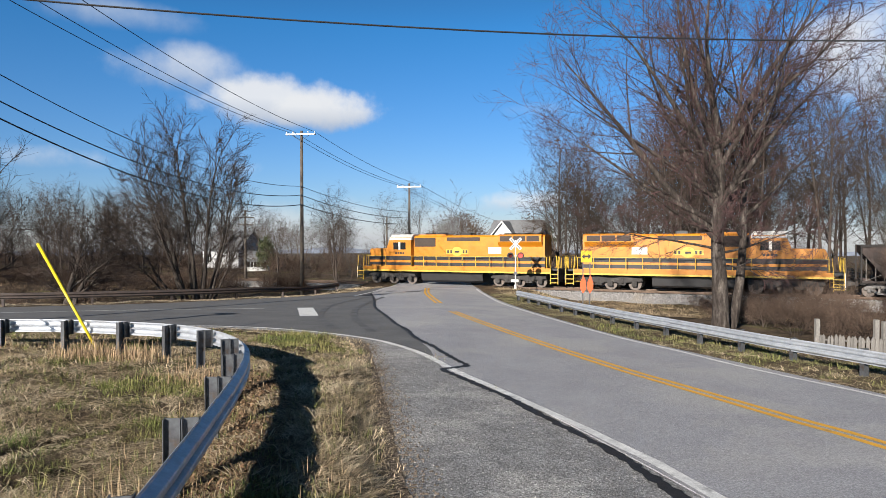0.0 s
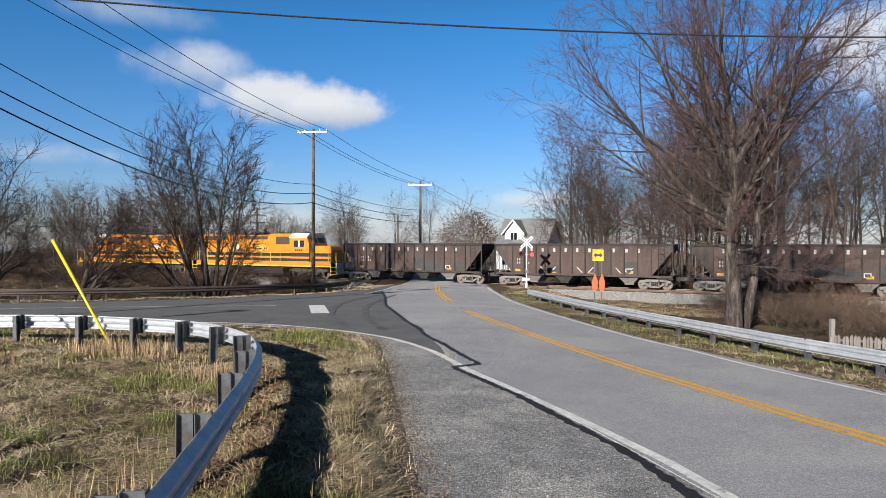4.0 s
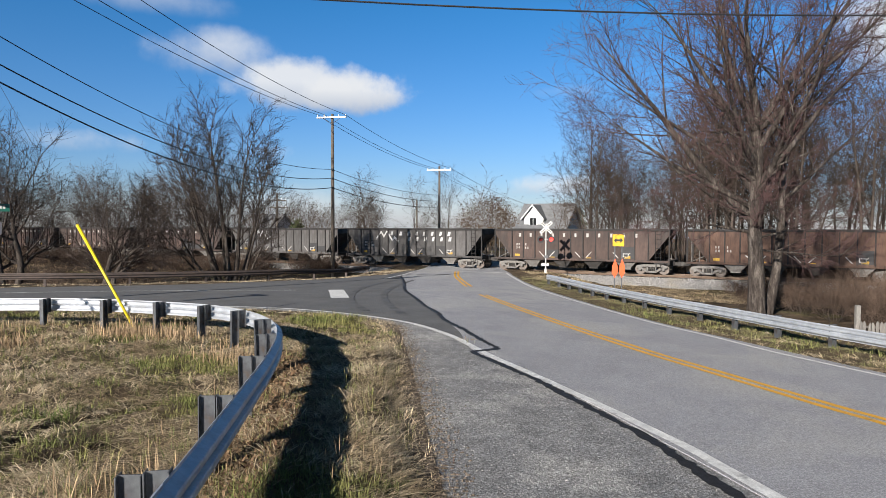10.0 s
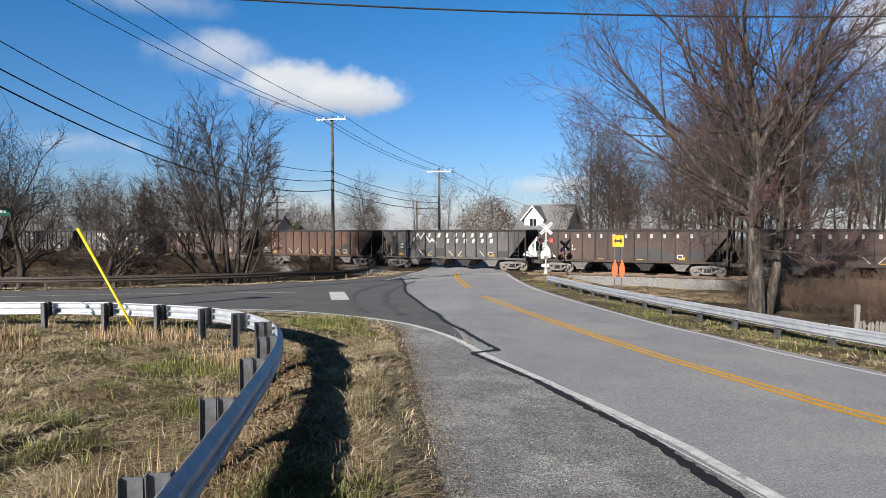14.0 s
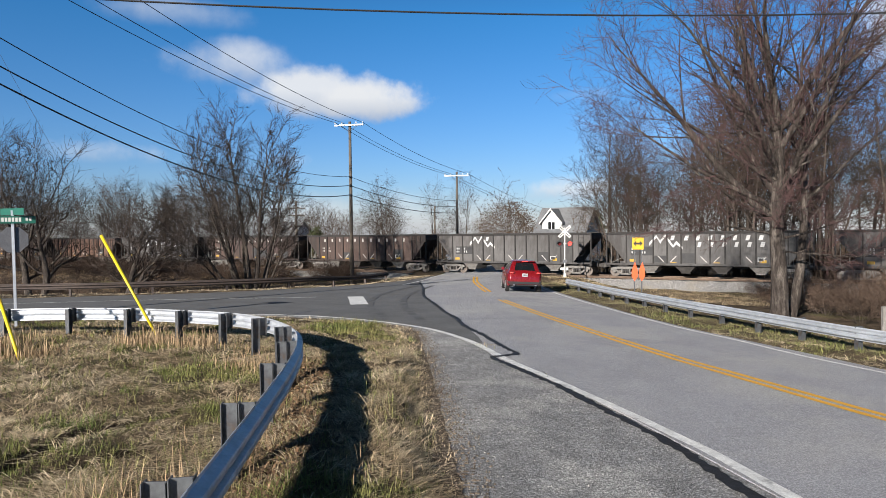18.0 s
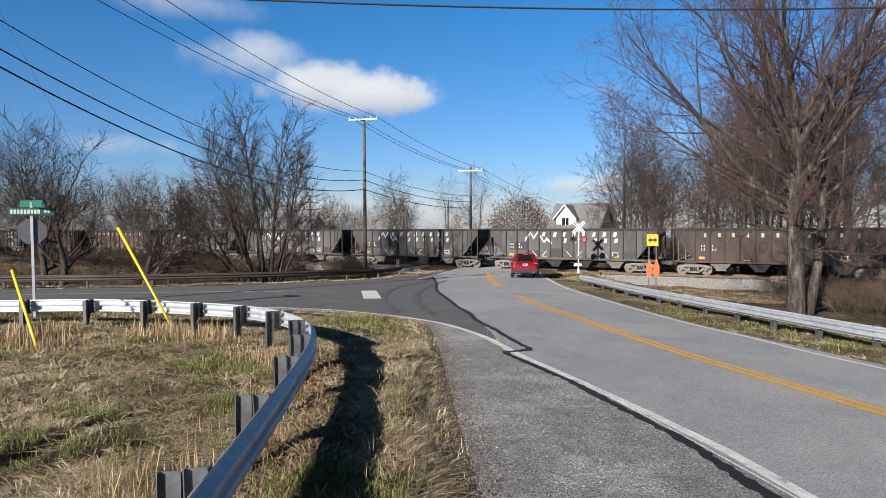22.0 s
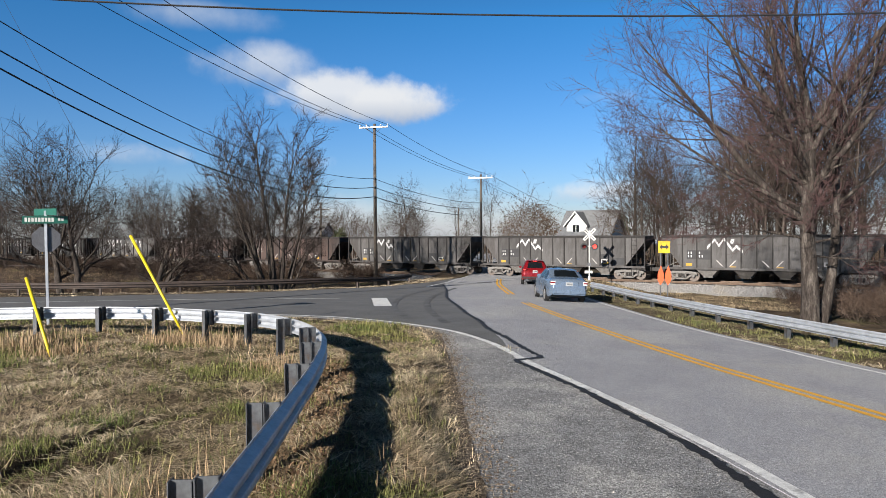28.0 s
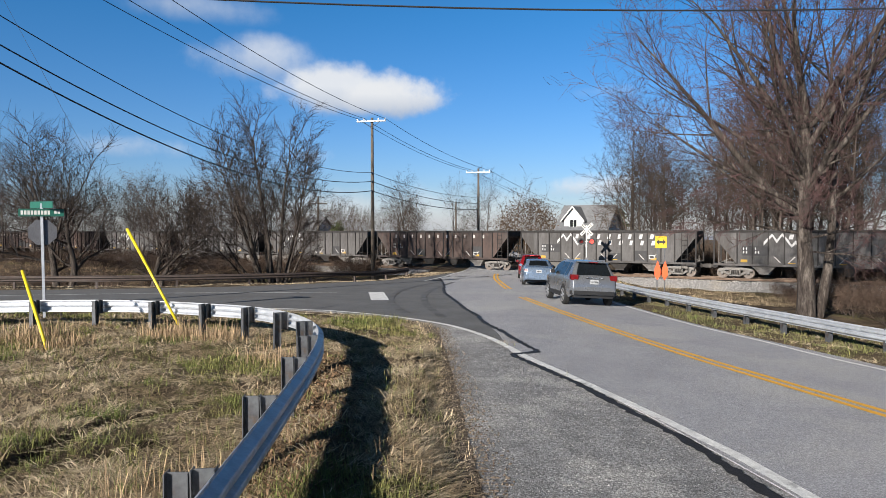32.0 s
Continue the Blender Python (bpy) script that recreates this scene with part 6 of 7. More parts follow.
def crossing_signal(x, y):
    thing = empty("crossing_signal", Matrix.Translation(gpt(x, y)) @ Matrix.Rotation(radians(-6), 4, "Z"), label="railway crossing signal with white crossbuck and red lamps", category="crossing signal")
    tube_part("mast", (0, 0, -0.2), (0, 0, 3.85), 0.045, M["loco_white"], thing, sides=12)
    tube_part("base", (0, 0, -0.1), (0, 0, 0.35), 0.14, M["loco_white"], thing, r1=0.09, sides=10)
    for i, a in enumerate((45, -45)):
        b = bm_box(bmesh.new(), -0.61, 0.61, -0.012, 0.012, -0.115, 0.115, 0, Matrix.Translation((0, -0.075 - 0.03 * i, 3.55)) @ Matrix.Rotation(radians(a), 4, "Y"))
        arm = part("crossbuck_arm", b, M["loco_white"], thing)
        for k in (-0.45, -0.32, -0.19, 0.19, 0.32, 0.45):
            bm = bm_box(bmesh.new(), k - 0.035, k + 0.035, -0.016, -0.0125, -0.06, 0.06, 0, Matrix.Translation((0, -0.075 - 0.03 * i, 3.55)) @ Matrix.Rotation(radians(a), 4, "Y"))
            part("sign_mark", bm, M["sign_black"], arm)
    part("lamp_bar", bm_tube(bmesh.new(), (-0.42, -0.08, 2.62), (0.42, -0.08, 2.62), 0.03, None, 8), M["loco_white"], thing)
    for k, lit in ((-0.4, False), (0.4, True)):
        bm = bmesh.new()
        bm_tube(bm, (k, -0.1, 2.62), (k, -0.13, 2.62), 0.27, None, 24)
        bm_tube(bm, (k, -0.1, 2.62), (k, 0.12, 2.62), 0.15, 0.1, 16)
        lamp = part("signal_lamp", bm, M["sign_black"], thing)
        bm = bmesh.new()
        bm_tube(bm, (k, -0.13, 2.62), (k, -0.15, 2.62), 0.155, 0.13, 20)
        part("lens", bm, M["red_on"] if lit else M["red_off"], lamp, "lit red lens" if lit else "unlit red lens")
        bm = bmesh.new()
        for a in np.linspace(0.15, math.pi - 0.15, 12):
            bm_box(bm, -0.03, 0.03, -0.28, 0.0, -0.004, 0.004, 0, Matrix.Translation((k + 0.17 * math.cos(a), -0.13, 2.62 + 0.17 * math.sin(a))) @ Matrix.Rotation(-a + math.pi / 2, 4, "Y"))
        part("visor", bm, M["sign_black"], lamp)
    part("sign_plate", bm_box(bmesh.new(), -0.14, 0.14, -0.075, -0.06, 1.15, 1.38, 0.004), M["sign_back"], thing)
    part("junction_box", bm_box(bmesh.new(), -0.35, 0.25, 0.06, 0.3, 0.55, 0.75, 0.02), M["loco_white"], thing)


crossing_signal(5.64, 51.25)


def warning_post(x, y):
    thing = empty("object_marker", Matrix.Translation(gpt(x, y)) @ Matrix.Rotation(radians(-8), 4, "Z"), label="yellow double-arrow sign above two folded orange signs on posts", category="road sign")
    for dx in (-0.16, 0.18):
        part("post", bm_box(bmesh.new(), dx - 0.025, dx + 0.025, -0.02, 0.02, -0.3, 3.0), M["post_steel"], thing)
        b = bmesh.new()
        bm_prism(b, [(dx + 0.0, 0.9), (dx + 0.15, 1.15), (dx + 0.15, 1.45), (dx + 0.02, 1.85), (dx - 0.13, 1.45), (dx - 0.13, 1.15)], -0.08, -0.06)
        part("folded_sign", b, M["sign_orange"], thing, "folded bright orange sign")
    plate = part("sign_plate", bm_box(bmesh.new(), -0.27, 0.27, -0.05, -0.035, 2.46, 3.04, 0.006), M["sign_yellow"], thing, "yellow sign plate")
    bm = bmesh.new()
    bm_prism(bm, [(-0.22, 2.75), (-0.09, 2.89), (-0.09, 2.8), (0.09, 2.8), (0.09, 2.89), (0.22, 2.75), (0.09, 2.61), (0.09, 2.7), (-0.09, 2.7), (-0.09, 2.61)], -0.056, -0.051)
    part("double_arrow", bm, M["sign_black"], plate)


warning_post(7.15, 32.6)


def street_sign(x, y):
    thing = empty("street_sign", Matrix.Translation(gpt(x, y)) @ Matrix.Rotation(radians(30), 4, "Z"), label="stop sign back with green street name blades above", category="road sign")
    part("post", bm_box(bmesh.new(), -0.035, 0.035, -0.03, 0.03, -0.3, 3.4), M["galv"], thing)
    bm = bmesh.new()
    pts = [(0.4 * math.cos(a), 2.55 + 0.4 * math.sin(a)) for a in np.radians(np.arange(22.5, 382, 45))]
    bm_prism(bm, pts, 0.035, 0.042)
    part("stop_plate", bm, M["sign_back"], thing, "dull back of an octagonal plate")
    a = part("name_blade", bm_box(bmesh.new(), -0.58, 0.58, -0.062, -0.05, 3.02, 3.24, 0.003), M["sign_green"], thing)
    bm = bmesh.new()
    for i in range(9):
        bm_box(bm, -0.52 + 0.085 * i, -0.46 + 0.085 * i, -0.0665, -0.0625, 3.07, 3.19)
    for i in range(2):
        bm_box(bm, 0.33 + 0.085 * i, 0.39 + 0.085 * i, -0.0665, -0.0625, 3.1, 3.19)
    part("name_bar", bm, M["loco_white"], a)
    b = part("name_blade", bm_box(bmesh.new(), -0.01, 0.01, -0.5, 0.5, 3.26, 3.46, 0.003, Matrix.Rotation(radians(42), 4, "Z")), M["sign_green"], thing)
    return thing


street_sign(-13.8, 17.9)


def picket_fence():
    thing = empty("picket_fence", label="weathered grey wooden picket fence below the road", category="fence")
    a, b = Vector((10.9, 18.9, 0)), Vector((18.5, 16.5, 0))
    d = (b - a).normalized()
    yaw = math.atan2(d.y, d.x)
    r = random.Random(3)
    me = bpy.data.meshes.new("picket")
    bm = bmesh.new()
    bm_prism(bm, [(-0.042, 0), (0.042, 0), (0.042, 1.0), (0, 1.07), (-0.042, 1.0)], -0.011, 0.011)
    bm.to_mesh(me)
    bm.free()
    me.materials.append(M["picket"])
    n = int((b - a).length / 0.1)
    for i in range(n):
        p = a + d * (0.1 * i)
        ob = new("picket", me)
        ob.parent = thing
        ob.matrix_basis = Matrix.Translation((p.x, p.y, float(gz(p.x, p.y)) - 0.55 + r.uniform(-0.04, 0.03))) @ Matrix.Rotation(yaw, 4, "Z") @ Matrix.Rotation(r.uniform(-0.03, 0.03), 4, "Y")
    for q in (0.05, 1.55, 1.75, 3.6, 5.4):
        p = a + d * q
        g = float(gz(p.x, p.y)) - 0.43
        b_ = bm_box(bmesh.new(), p.x - 0.06, p.x + 0.06, p.y + 0.03, p.y + 0.15, g - 0.3, g + 1.35 + 0.1 * math.sin(q * 5), 0.01)
        part("fence_post", b_, M["picket"], thing)
    for h in (0.1, 0.34):
        bm = bmesh.new()
        pa, pb = gpt(a.x, a.y, h) + Vector((0, 0.04, 0)), gpt(b.x, b.y, h) + Vector((0, 0.04, 0))
        bm_tube(bm, pa, pb, 0.035, None, 4)
        part("fence_rail", bm, M["picket"], thing)


picket_fence()


# ---------------------------------------------------------------- cars
def paint(name, colour, metal=0.35):
    return material(name, colour, 0.28, metal, second=tuple(c * 0.95 for c in colour), scale=1.2, fine=30, fine_amount=0.012, coat=0.6)


M["red_paint"] = paint("red_car_paint", (0.2, 0.008, 0.012), 0.3)
M["blue_paint"] = paint("light_blue_car_paint", (0.175, 0.23, 0.31), 0.45)
M["silver_paint"] = paint("silver_car_paint", (0.17, 0.175, 0.185), 0.5)
M["car_black"] = material("black_car_trim", (0.0113, 0.0113, 0.0117), 0.6, fine_amount=0.1)
M["car_glass"] = material("tinted_car_glass", (0.008, 0.01, 0.012), 0.05, specular=0.3, fine_amount=0.02)
M["tyre"] = material("tyre_rubber", (0.0112, 0.0108, 0.0104), 0.85, scale=8, fine=40)
M["alloy"] = material("alloy_wheel", (0.66, 0.66, 0.672), 0.35, 0.8, scale=6, fine_amount=0.05)
M["tail_red"] = material("red_tail_lens", (0.144, 0.0048, 0.00672), 0.15, coat=0.5, fine_amount=0.05)
M["tail_lit"] = material("lit_brake_lens", (1.0, 0.06, 0.05), 0.2, emit=0.9, fine_amount=0.02)
M["tail_clear"] = material("clear_lamp_lens", (0.7, 0.68, 0.68), 0.15, coat=0.5, fine_amount=0.05)
M["chrome"] = material("chrome_trim", (0.75, 0.75, 0.76), 0.12, 1.0, fine_amount=0.02)
M["plate"] = material("plate_white", (0.385, 0.391, 0.396), 0.5, fine_amount=0.03)


class Shell:
    """Car body surface: station x, and v from sill (0) over shoulder (0.55) and roof edge (0.8) to the middle of the roof (1)."""

    def __init__(self, half, belt, top, low, plan):
        self.half, self.belt, self.top, self.low, self.plan = half, belt, top, low, plan

    def at(self, x, v, out=0.0):
        zt = float(np.interp(x, *zip(*self.top)))
        zb = float(np.interp(x, *zip(*self.low)))
        w = self.half * float(np.interp(x, *zip(*self.plan)))
        belt = min(self.belt, zt - 0.06)
        tall = max(0.0, zt - belt - 0.08)
        inset = min(0.34, tall * 0.42)
        keys = [0, 0.1, 0.3, 0.55, 0.8, 0.9, 1.0]
        ys = [w * 0.93, w * 0.985, w, w * 0.975, w * 0.965 - inset - 0.03, (w * 0.9 - inset) * 0.86, 0.0]
        zs = [zb, zb + 0.1, 0.5 * (zb + belt), belt, max(belt + 0.02, zt - 0.055), zt - 0.012, zt + 0.012]
        return float(np.interp(v, keys, ys)) + (out if v < 0.85 else 0.0), float(np.interp(v, keys, zs)) + (out if v >= 0.75 else 0.0)

    def skin(self, xs, vs, out=0.0, sides=(-1, 1)):
        verts, faces = [], []
        for sg in sides:
            b = len(verts)
            for x in xs:
                for v in vs:
                    y, z = self.at(x, v, out)
                    verts.append((x, sg * y, z))
            n = len(vs)
            for i in range(len(xs) - 1):
                for j in range(n - 1):
                    f = (b + i * n + j, b + (i + 1) * n + j, b + (i + 1) * n + j + 1, b + i * n + j + 1)
                    faces.append(f if sg < 0 else f[::-1])
        return verts, faces


def car_wheel(r, w, spokes, hub_mat):
    tyre = bmesh.new()
    for a, b, r0, r1 in ((-0.5, -0.35, 0.9, 1.0), (-0.35, 0.35, 1.0, 1.0), (0.35, 0.5, 1.0, 0.9)):
        bm_tube(tyre, (0, a * w, 0), (0, b * w, 0), r * r0, r * r1, 28, caps=False)
    bm_tube(tyre, (0, -0.49 * w, 0), (0, 0.49 * w, 0), r * 0.9, None, 28)
    rim = bmesh.new()
    for k in range(24):
        bm_box(rim, -0.095 * r, 0.095 * r, -w * 0.525, -w * 0.49, r * 0.62, r * 0.7, 0, Matrix.Rotation(2 * math.pi * k / 24, 4, "Y"))
    for k in range(spokes):
        bm_box(rim, -0.6 * r / spokes, 0.6 * r / spokes, -w * 0.53, -w * 0.495, r * 0.1, r * 0.64, 0, Matrix.Rotation(2 * math.pi * k / spokes, 4, "Y"))
    bm_tube(rim, (0, -w * 0.54, 0), (0, -w * 0.49, 0), r * 0.15, r * 0.18, 16)
    dark = bmesh.new()
    bm_tube(dark, (0, -w * 0.508, 0), (0, -w * 0.492, 0), r * 0.64, None, 24)
    return tyre, rim, dark


def car(name, label, shell, x0, x1, mat, wb, r, glass, rear_glass, front_glass, lamps, plate_z, spokes, extras):
    thing = empty(name, label=label, category="car", group="waiting cars")
    xs = sorted(set([p[0] for p in shell.top] + [p[0] for p in shell.plan] + list(np.linspace(x0, x1, 34))))
    vs = [0, 0.05, 0.1, 0.2, 0.3, 0.42, 0.55, 0.6, 0.7, 0.8, 0.85, 0.9, 0.95, 1.0]
    v, f = shell.skin(xs, vs)
    body = sheet("body", v, f, mat, thing, smooth=True)
    for x, flip in ((x0, 1), (x1, -1)):
        ring = [(x, s * y, z) for s in (-1, 1) for y, z in [shell.at(x, q) for q in (vs if s < 0 else vs[::-1])]]
        sheet("end_panel", ring, [tuple(range(len(ring)))[::flip]], mat, body)
    lows = [shell.at(x, 0)[1] for x in (x0 + 0.2, x1 - 0.2)]
    part("underbody", bm_box(bmesh.new(), x0 + 0.4, x1 - 0.55, -shell.half * 0.86, shell.half * 0.86, min(lows) - 0.02, max(lows) + 0.16), M["car_black"], thing)
    for a, b in glass:
        for sg in (-1, 1):
            v, f = shell.skin(np.linspace(a, b, 8), [0.585, 0.65, 0.72, 0.785], 0.006, (sg,))
            part_ob = sheet("side_window", v, f, M["car_glass"], thing, smooth=True)
    for nm, rng in (("rear_window", rear_glass), ("windscreen", front_glass)):
        v, f = [], []
        xs2 = np.linspace(rng[0], rng[1], 8)
        for x in xs2:
            w = shell.at(x, 0.9)[0] * rng[2]
            for k in np.linspace(-1, 1, 7):
                y, z = shell.at(x, 0.9 + 0.1 * (1 - abs(k)))
                v.append((x, k * w, z + 0.008))
        f = [(i * 7 + j, (i + 1) * 7 + j, (i + 1) * 7 + j + 1, i * 7 + j + 1) for i in range(7) for j in range(6)]
        # glass stands proud along the surface's own slope
        slope = Vector((shell.at(rng[1], 1.0)[1] - shell.at(rng[0], 1.0)[1], 0, rng[0] - rng[1])).normalized() * -0.012
        v = [(a + slope.x, b, c + slope.z) for a, b, c in v]
        sheet(nm, v, f, M["car_glass"], thing, smooth=True)
    tyre, rim, dark = car_wheel(r, 0.215, spokes, M["alloy"])
    meshes = []
    for nm, b, m in (("tyre", tyre, M["tyre"]), ("rim", rim, M["alloy"]), ("rim_gap", dark, M["car_black"])):
        me = bpy.data.meshes.new(nm)
        b.to_mesh(me)
        b.free()
        me.materials.append(m)
        meshes.append((nm, me))
    wheels = []
    for x in (0.0, wb):
        for sg in (-1, 1):
            yw = shell.half * float(np.interp(x, *zip(*shell.plan)))
            arch = bmesh.new()
            pts = [(x + (r + 0.05) * math.cos(a), r + (r + 0.05) * math.sin(a)) for a in np.linspace(-0.12, math.pi + 0.12, 20)]
            bm_prism(arch, pts, min(sg * (yw - 0.2), sg * (yw + 0.006)), max(sg * (yw - 0.2), sg * (yw + 0.006)))
            part("wheel_arch", arch, M["car_black"], thing)
            hub = new("wheel")
            hub.parent = thing
            hub.matrix_basis = Matrix.Translation((x, sg * (yw - 0.095), r)) @ Matrix.Rotation(0 if sg < 0 else math.pi, 4, "Z")
            for nm, me in meshes:
                put(nm, me, hub, Matrix())
            wheels.append((hub, sg))
    for nm, m, bx in lamps:
        for sg in (-1, 1):
            b = bm_box(bmesh.new(), bx[0], bx[1], min(sg * bx[2], sg * bx[3]), max(sg * bx[2], sg * bx[3]), bx[4], bx[5], 0.02)
            part(nm, b, M[m], thing)
    pl = part("number_plate", bm_box(bmesh.new(), x0 + plate_z[1] - 0.02, x0 + plate_z[1], -0.155, 0.155, plate_z[0], plate_z[0] + 0.16, 0.004), M["plate"], thing)
    bm = bmesh.new()
    for k in range(6):
        bm_box(bm, x0 + plate_z[1] - 0.024, x0 + plate_z[1] - 0.0205, -0.12 + 0.042 * k, -0.095 + 0.042 * k, plate_z[0] + 0.045, plate_z[0] + 0.115)
    part("plate_bar", bm, M["car_black"], pl)
    for sg in (-1, 1):
        xm = front_glass[0] - 0.15
        w, z = shell.at(xm, 0.6)
        part("wing_mirror", bm_box(bmesh.new(), xm - 0.06, xm + 0.08, min(sg * (w + 0.02), sg * (w + 0.2)), max(sg * (w + 0.02), sg * (w + 0.2)), z - 0.02, z + 0.14, 0.03), mat if name != "silver_suv" else M["car_black"], thing)
        for xd in [sum(g) / 2 - 0.25 for g in glass[:2]]:
            w, z = shell.at(xd, 0.45)
            part("door_handle", bm_box(bmesh.new(), xd - 0.1, xd + 0.1, min(sg * w, sg * (w + 0.03)), max(sg * w, sg * (w + 0.03)), z - 0.02, z + 0.02, 0.008), mat if name != "silver_suv" else M["chrome"], thing)
        for xd in [glass[0][0] - 0.02, (glass[0][1] + glass[1][0]) / 2, glass[1][1] + 0.1]:
            v, f = shell.skin([xd - 0.005, xd + 0.005], [0.08, 0.2, 0.35, 0.56], 0.0025, (sg,))
            sheet("door_gap", v, f, M["car_black"], thing)
    for nm, m, args, lab in extras:
        part(nm, bm_box(bmesh.new(), *args), M[m], thing, lab)
    return thing, wheels


def build_cars():
    out = []
    # red crossover
    top = [(-0.93, 0.72), (-0.9, 0.98), (-0.8, 1.08), (-0.42, 1.56), (-0.3, 1.64), (0.3, 1.68), (1.1, 1.67), (1.75, 1.6), (2.75, 1.06), (3.3, 0.98), (3.55, 0.85), (3.62, 0.6)]
    low = [(-0.93, 0.42), (-0.6, 0.3), (3.2, 0.25), (3.62, 0.35)]
    plan = [(-0.93, 0.82), (-0.75, 0.95), (-0.3, 1.0), (2.6, 1.0), (3.2, 0.93), (3.62, 0.72)]
    sh = Shell(0.92, 0.98, top, low, plan)
    out.append(car("red_crossover", "glossy dark red crossover with brake lights at the crossing", sh, -0.93, 3.62, M["red_paint"], 2.7, 0.35, [(-0.35, 0.75), (0.85, 1.9)], (-0.76, -0.46, 0.82), (1.85, 2.65, 0.92),
               [("tail_lamp", "tail_red", (-0.93, -0.72, 0.52, 0.84, 0.97, 1.09)), ("brake_lamp", "tail_lit", (-0.945, -0.8, 0.6, 0.8, 0.99, 1.07))], (0.83, -0.0), 7,
               [("rear_bumper", "car_black", (-1.0, -0.6, -0.84, 0.84, 0.36, 0.66, 0.09), ""), ("roof_spoiler", "red_paint", (-0.62, -0.3, -0.56, 0.56, 1.6, 1.645, 0.015), ""), ("high_brake_lamp", "tail_lit", (-0.63, -0.6, -0.14, 0.14, 1.595, 1.625, 0.004), ""),
                ("exhaust_tip", "chrome", (-1.0, -0.85, 0.5, 0.62, 0.36, 0.42, 0.01), ""), ("exhaust_tip", "chrome", (-1.0, -0.85, -0.62, -0.5, 0.36, 0.42, 0.01), "")]))
    # light blue sedan
    top = [(-1.0, 0.72), (-0.96, 0.98), (-0.85, 1.06), (-0.42, 1.1), (0.25, 1.42), (0.55, 1.48), (1.0, 1.505), (1.55, 1.47), (2.5, 1.0), (3.2, 0.88), (3.45, 0.75), (3.55, 0.5)]
    low = [(-1.0, 0.4), (-0.6, 0.24), (3.1, 0.2), (3.55, 0.28)]
    plan = [(-1.0, 0.8), (-0.75, 0.94), (-0.3, 1.0), (2.5, 1.0), (3.1, 0.92), (3.55, 0.68)]
    sh = Shell(0.895, 0.94, top, low, plan)
    out.append(car("blue_sedan", "light metallic blue four-door sedan waiting on the road", sh, -1.0, 3.55, M["blue_paint"], 2.685, 0.315, [(0.05, 0.78), (0.88, 1.75)], (-0.36, 0.2, 0.84), (1.62, 2.45, 0.92),
               [("tail_lamp", "tail_clear", (-0.985, -0.7, 0.6, 0.82, 0.78, 0.96)), ("brake_lamp", "tail_red", (-0.998, -0.74, 0.62, 0.825, 0.84, 0.94))], (0.76, 0.0), 9,
               [("rear_bumper", "blue_paint", (-1.05, -0.75, -0.76, 0.76, 0.36, 0.6, 0.06), ""), ("boot_recess", "blue_paint", (-1.006, -0.99, -0.4, 0.4, 0.73, 0.95, 0.004), ""), ("boot_handle", "blue_paint", (-1.02, -0.98, -0.3, 0.3, 0.95, 0.985, 0.01), "")]))
    # silver suv
    top = [(-0.98, 0.75), (-0.95, 1.05), (-0.86, 1.16), (-0.6, 1.62), (-0.48, 1.7), (0.2, 1.745), (1.2, 1.74), (1.75, 1.67), (2.65, 1.14), (3.3, 1.05), (3.55, 0.9), (3.66, 0.6)]
    low = [(-0.98, 0.45), (-0.6, 0.32), (3.2, 0.28), (3.66, 0.36)]
    plan = [(-0.98, 0.86), (-0.8, 0.96), (-0.3, 1.0), (2.6, 1.0), (3.25, 0.94), (3.66, 0.74)]
    sh = Shell(0.94, 1.05, top, low, plan)
    out.append(car("silver_suv", "silver grey sport utility car with roof rails and dark trim", sh, -0.98, 3.66, M["silver_paint"], 2.7, 0.37, [(-0.3, 0.1), (0.18, 0.92), (0.98, 1.95)], (-0.85, -0.6, 1.0), (1.85, 2.6, 0.92),
               [("tail_lamp", "tail_red", (-0.968, -0.68, 0.6, 0.885, 1.0, 1.2))], (0.86, 0.0), 6,
               [("rear_bumper", "car_black", (-1.05, -0.5, -0.885, 0.885, 0.34, 0.72, 0.12), ""), ("roof_rail", "alloy", (-0.25, 1.35, 0.58, 0.61, 1.725, 1.765, 0.01), ""), ("roof_rail", "alloy", (-0.25, 1.35, -0.61, -0.58, 1.725, 1.765, 0.01), ""),
                ("roof_spoiler", "silver_paint", (-0.78, -0.45, -0.6, 0.6, 1.665, 1.71, 0.015), ""), ("high_brake_lamp", "tail_red", (-0.79, -0.76, -0.18, 0.18, 1.66, 1.69, 0.004), ""), ("side_cladding", "car_black", (0.45, 2.25, 0.9, 0.955, 0.3, 0.48, 0.02), ""), ("side_cladding", "car_black", (0.45, 2.25, -0.955, -0.9, 0.3, 0.48, 0.02), ""), ("boot_badge_strip", "chrome", (-1.0, -0.965, -0.33, 0.33, 1.08, 1.11, 0.006), "")]))
    return out


CARS = build_cars()
LANE = spline([(14.3, -20), (10.1, 0), (7.8, 8.5), (6.6, 13), (5.15, 17.4), (3.75, 22.1), (2.75, 26.6), (1.75, 33.5), (1.45, 38), (1.3, 45), (1.3, 52)], 600)


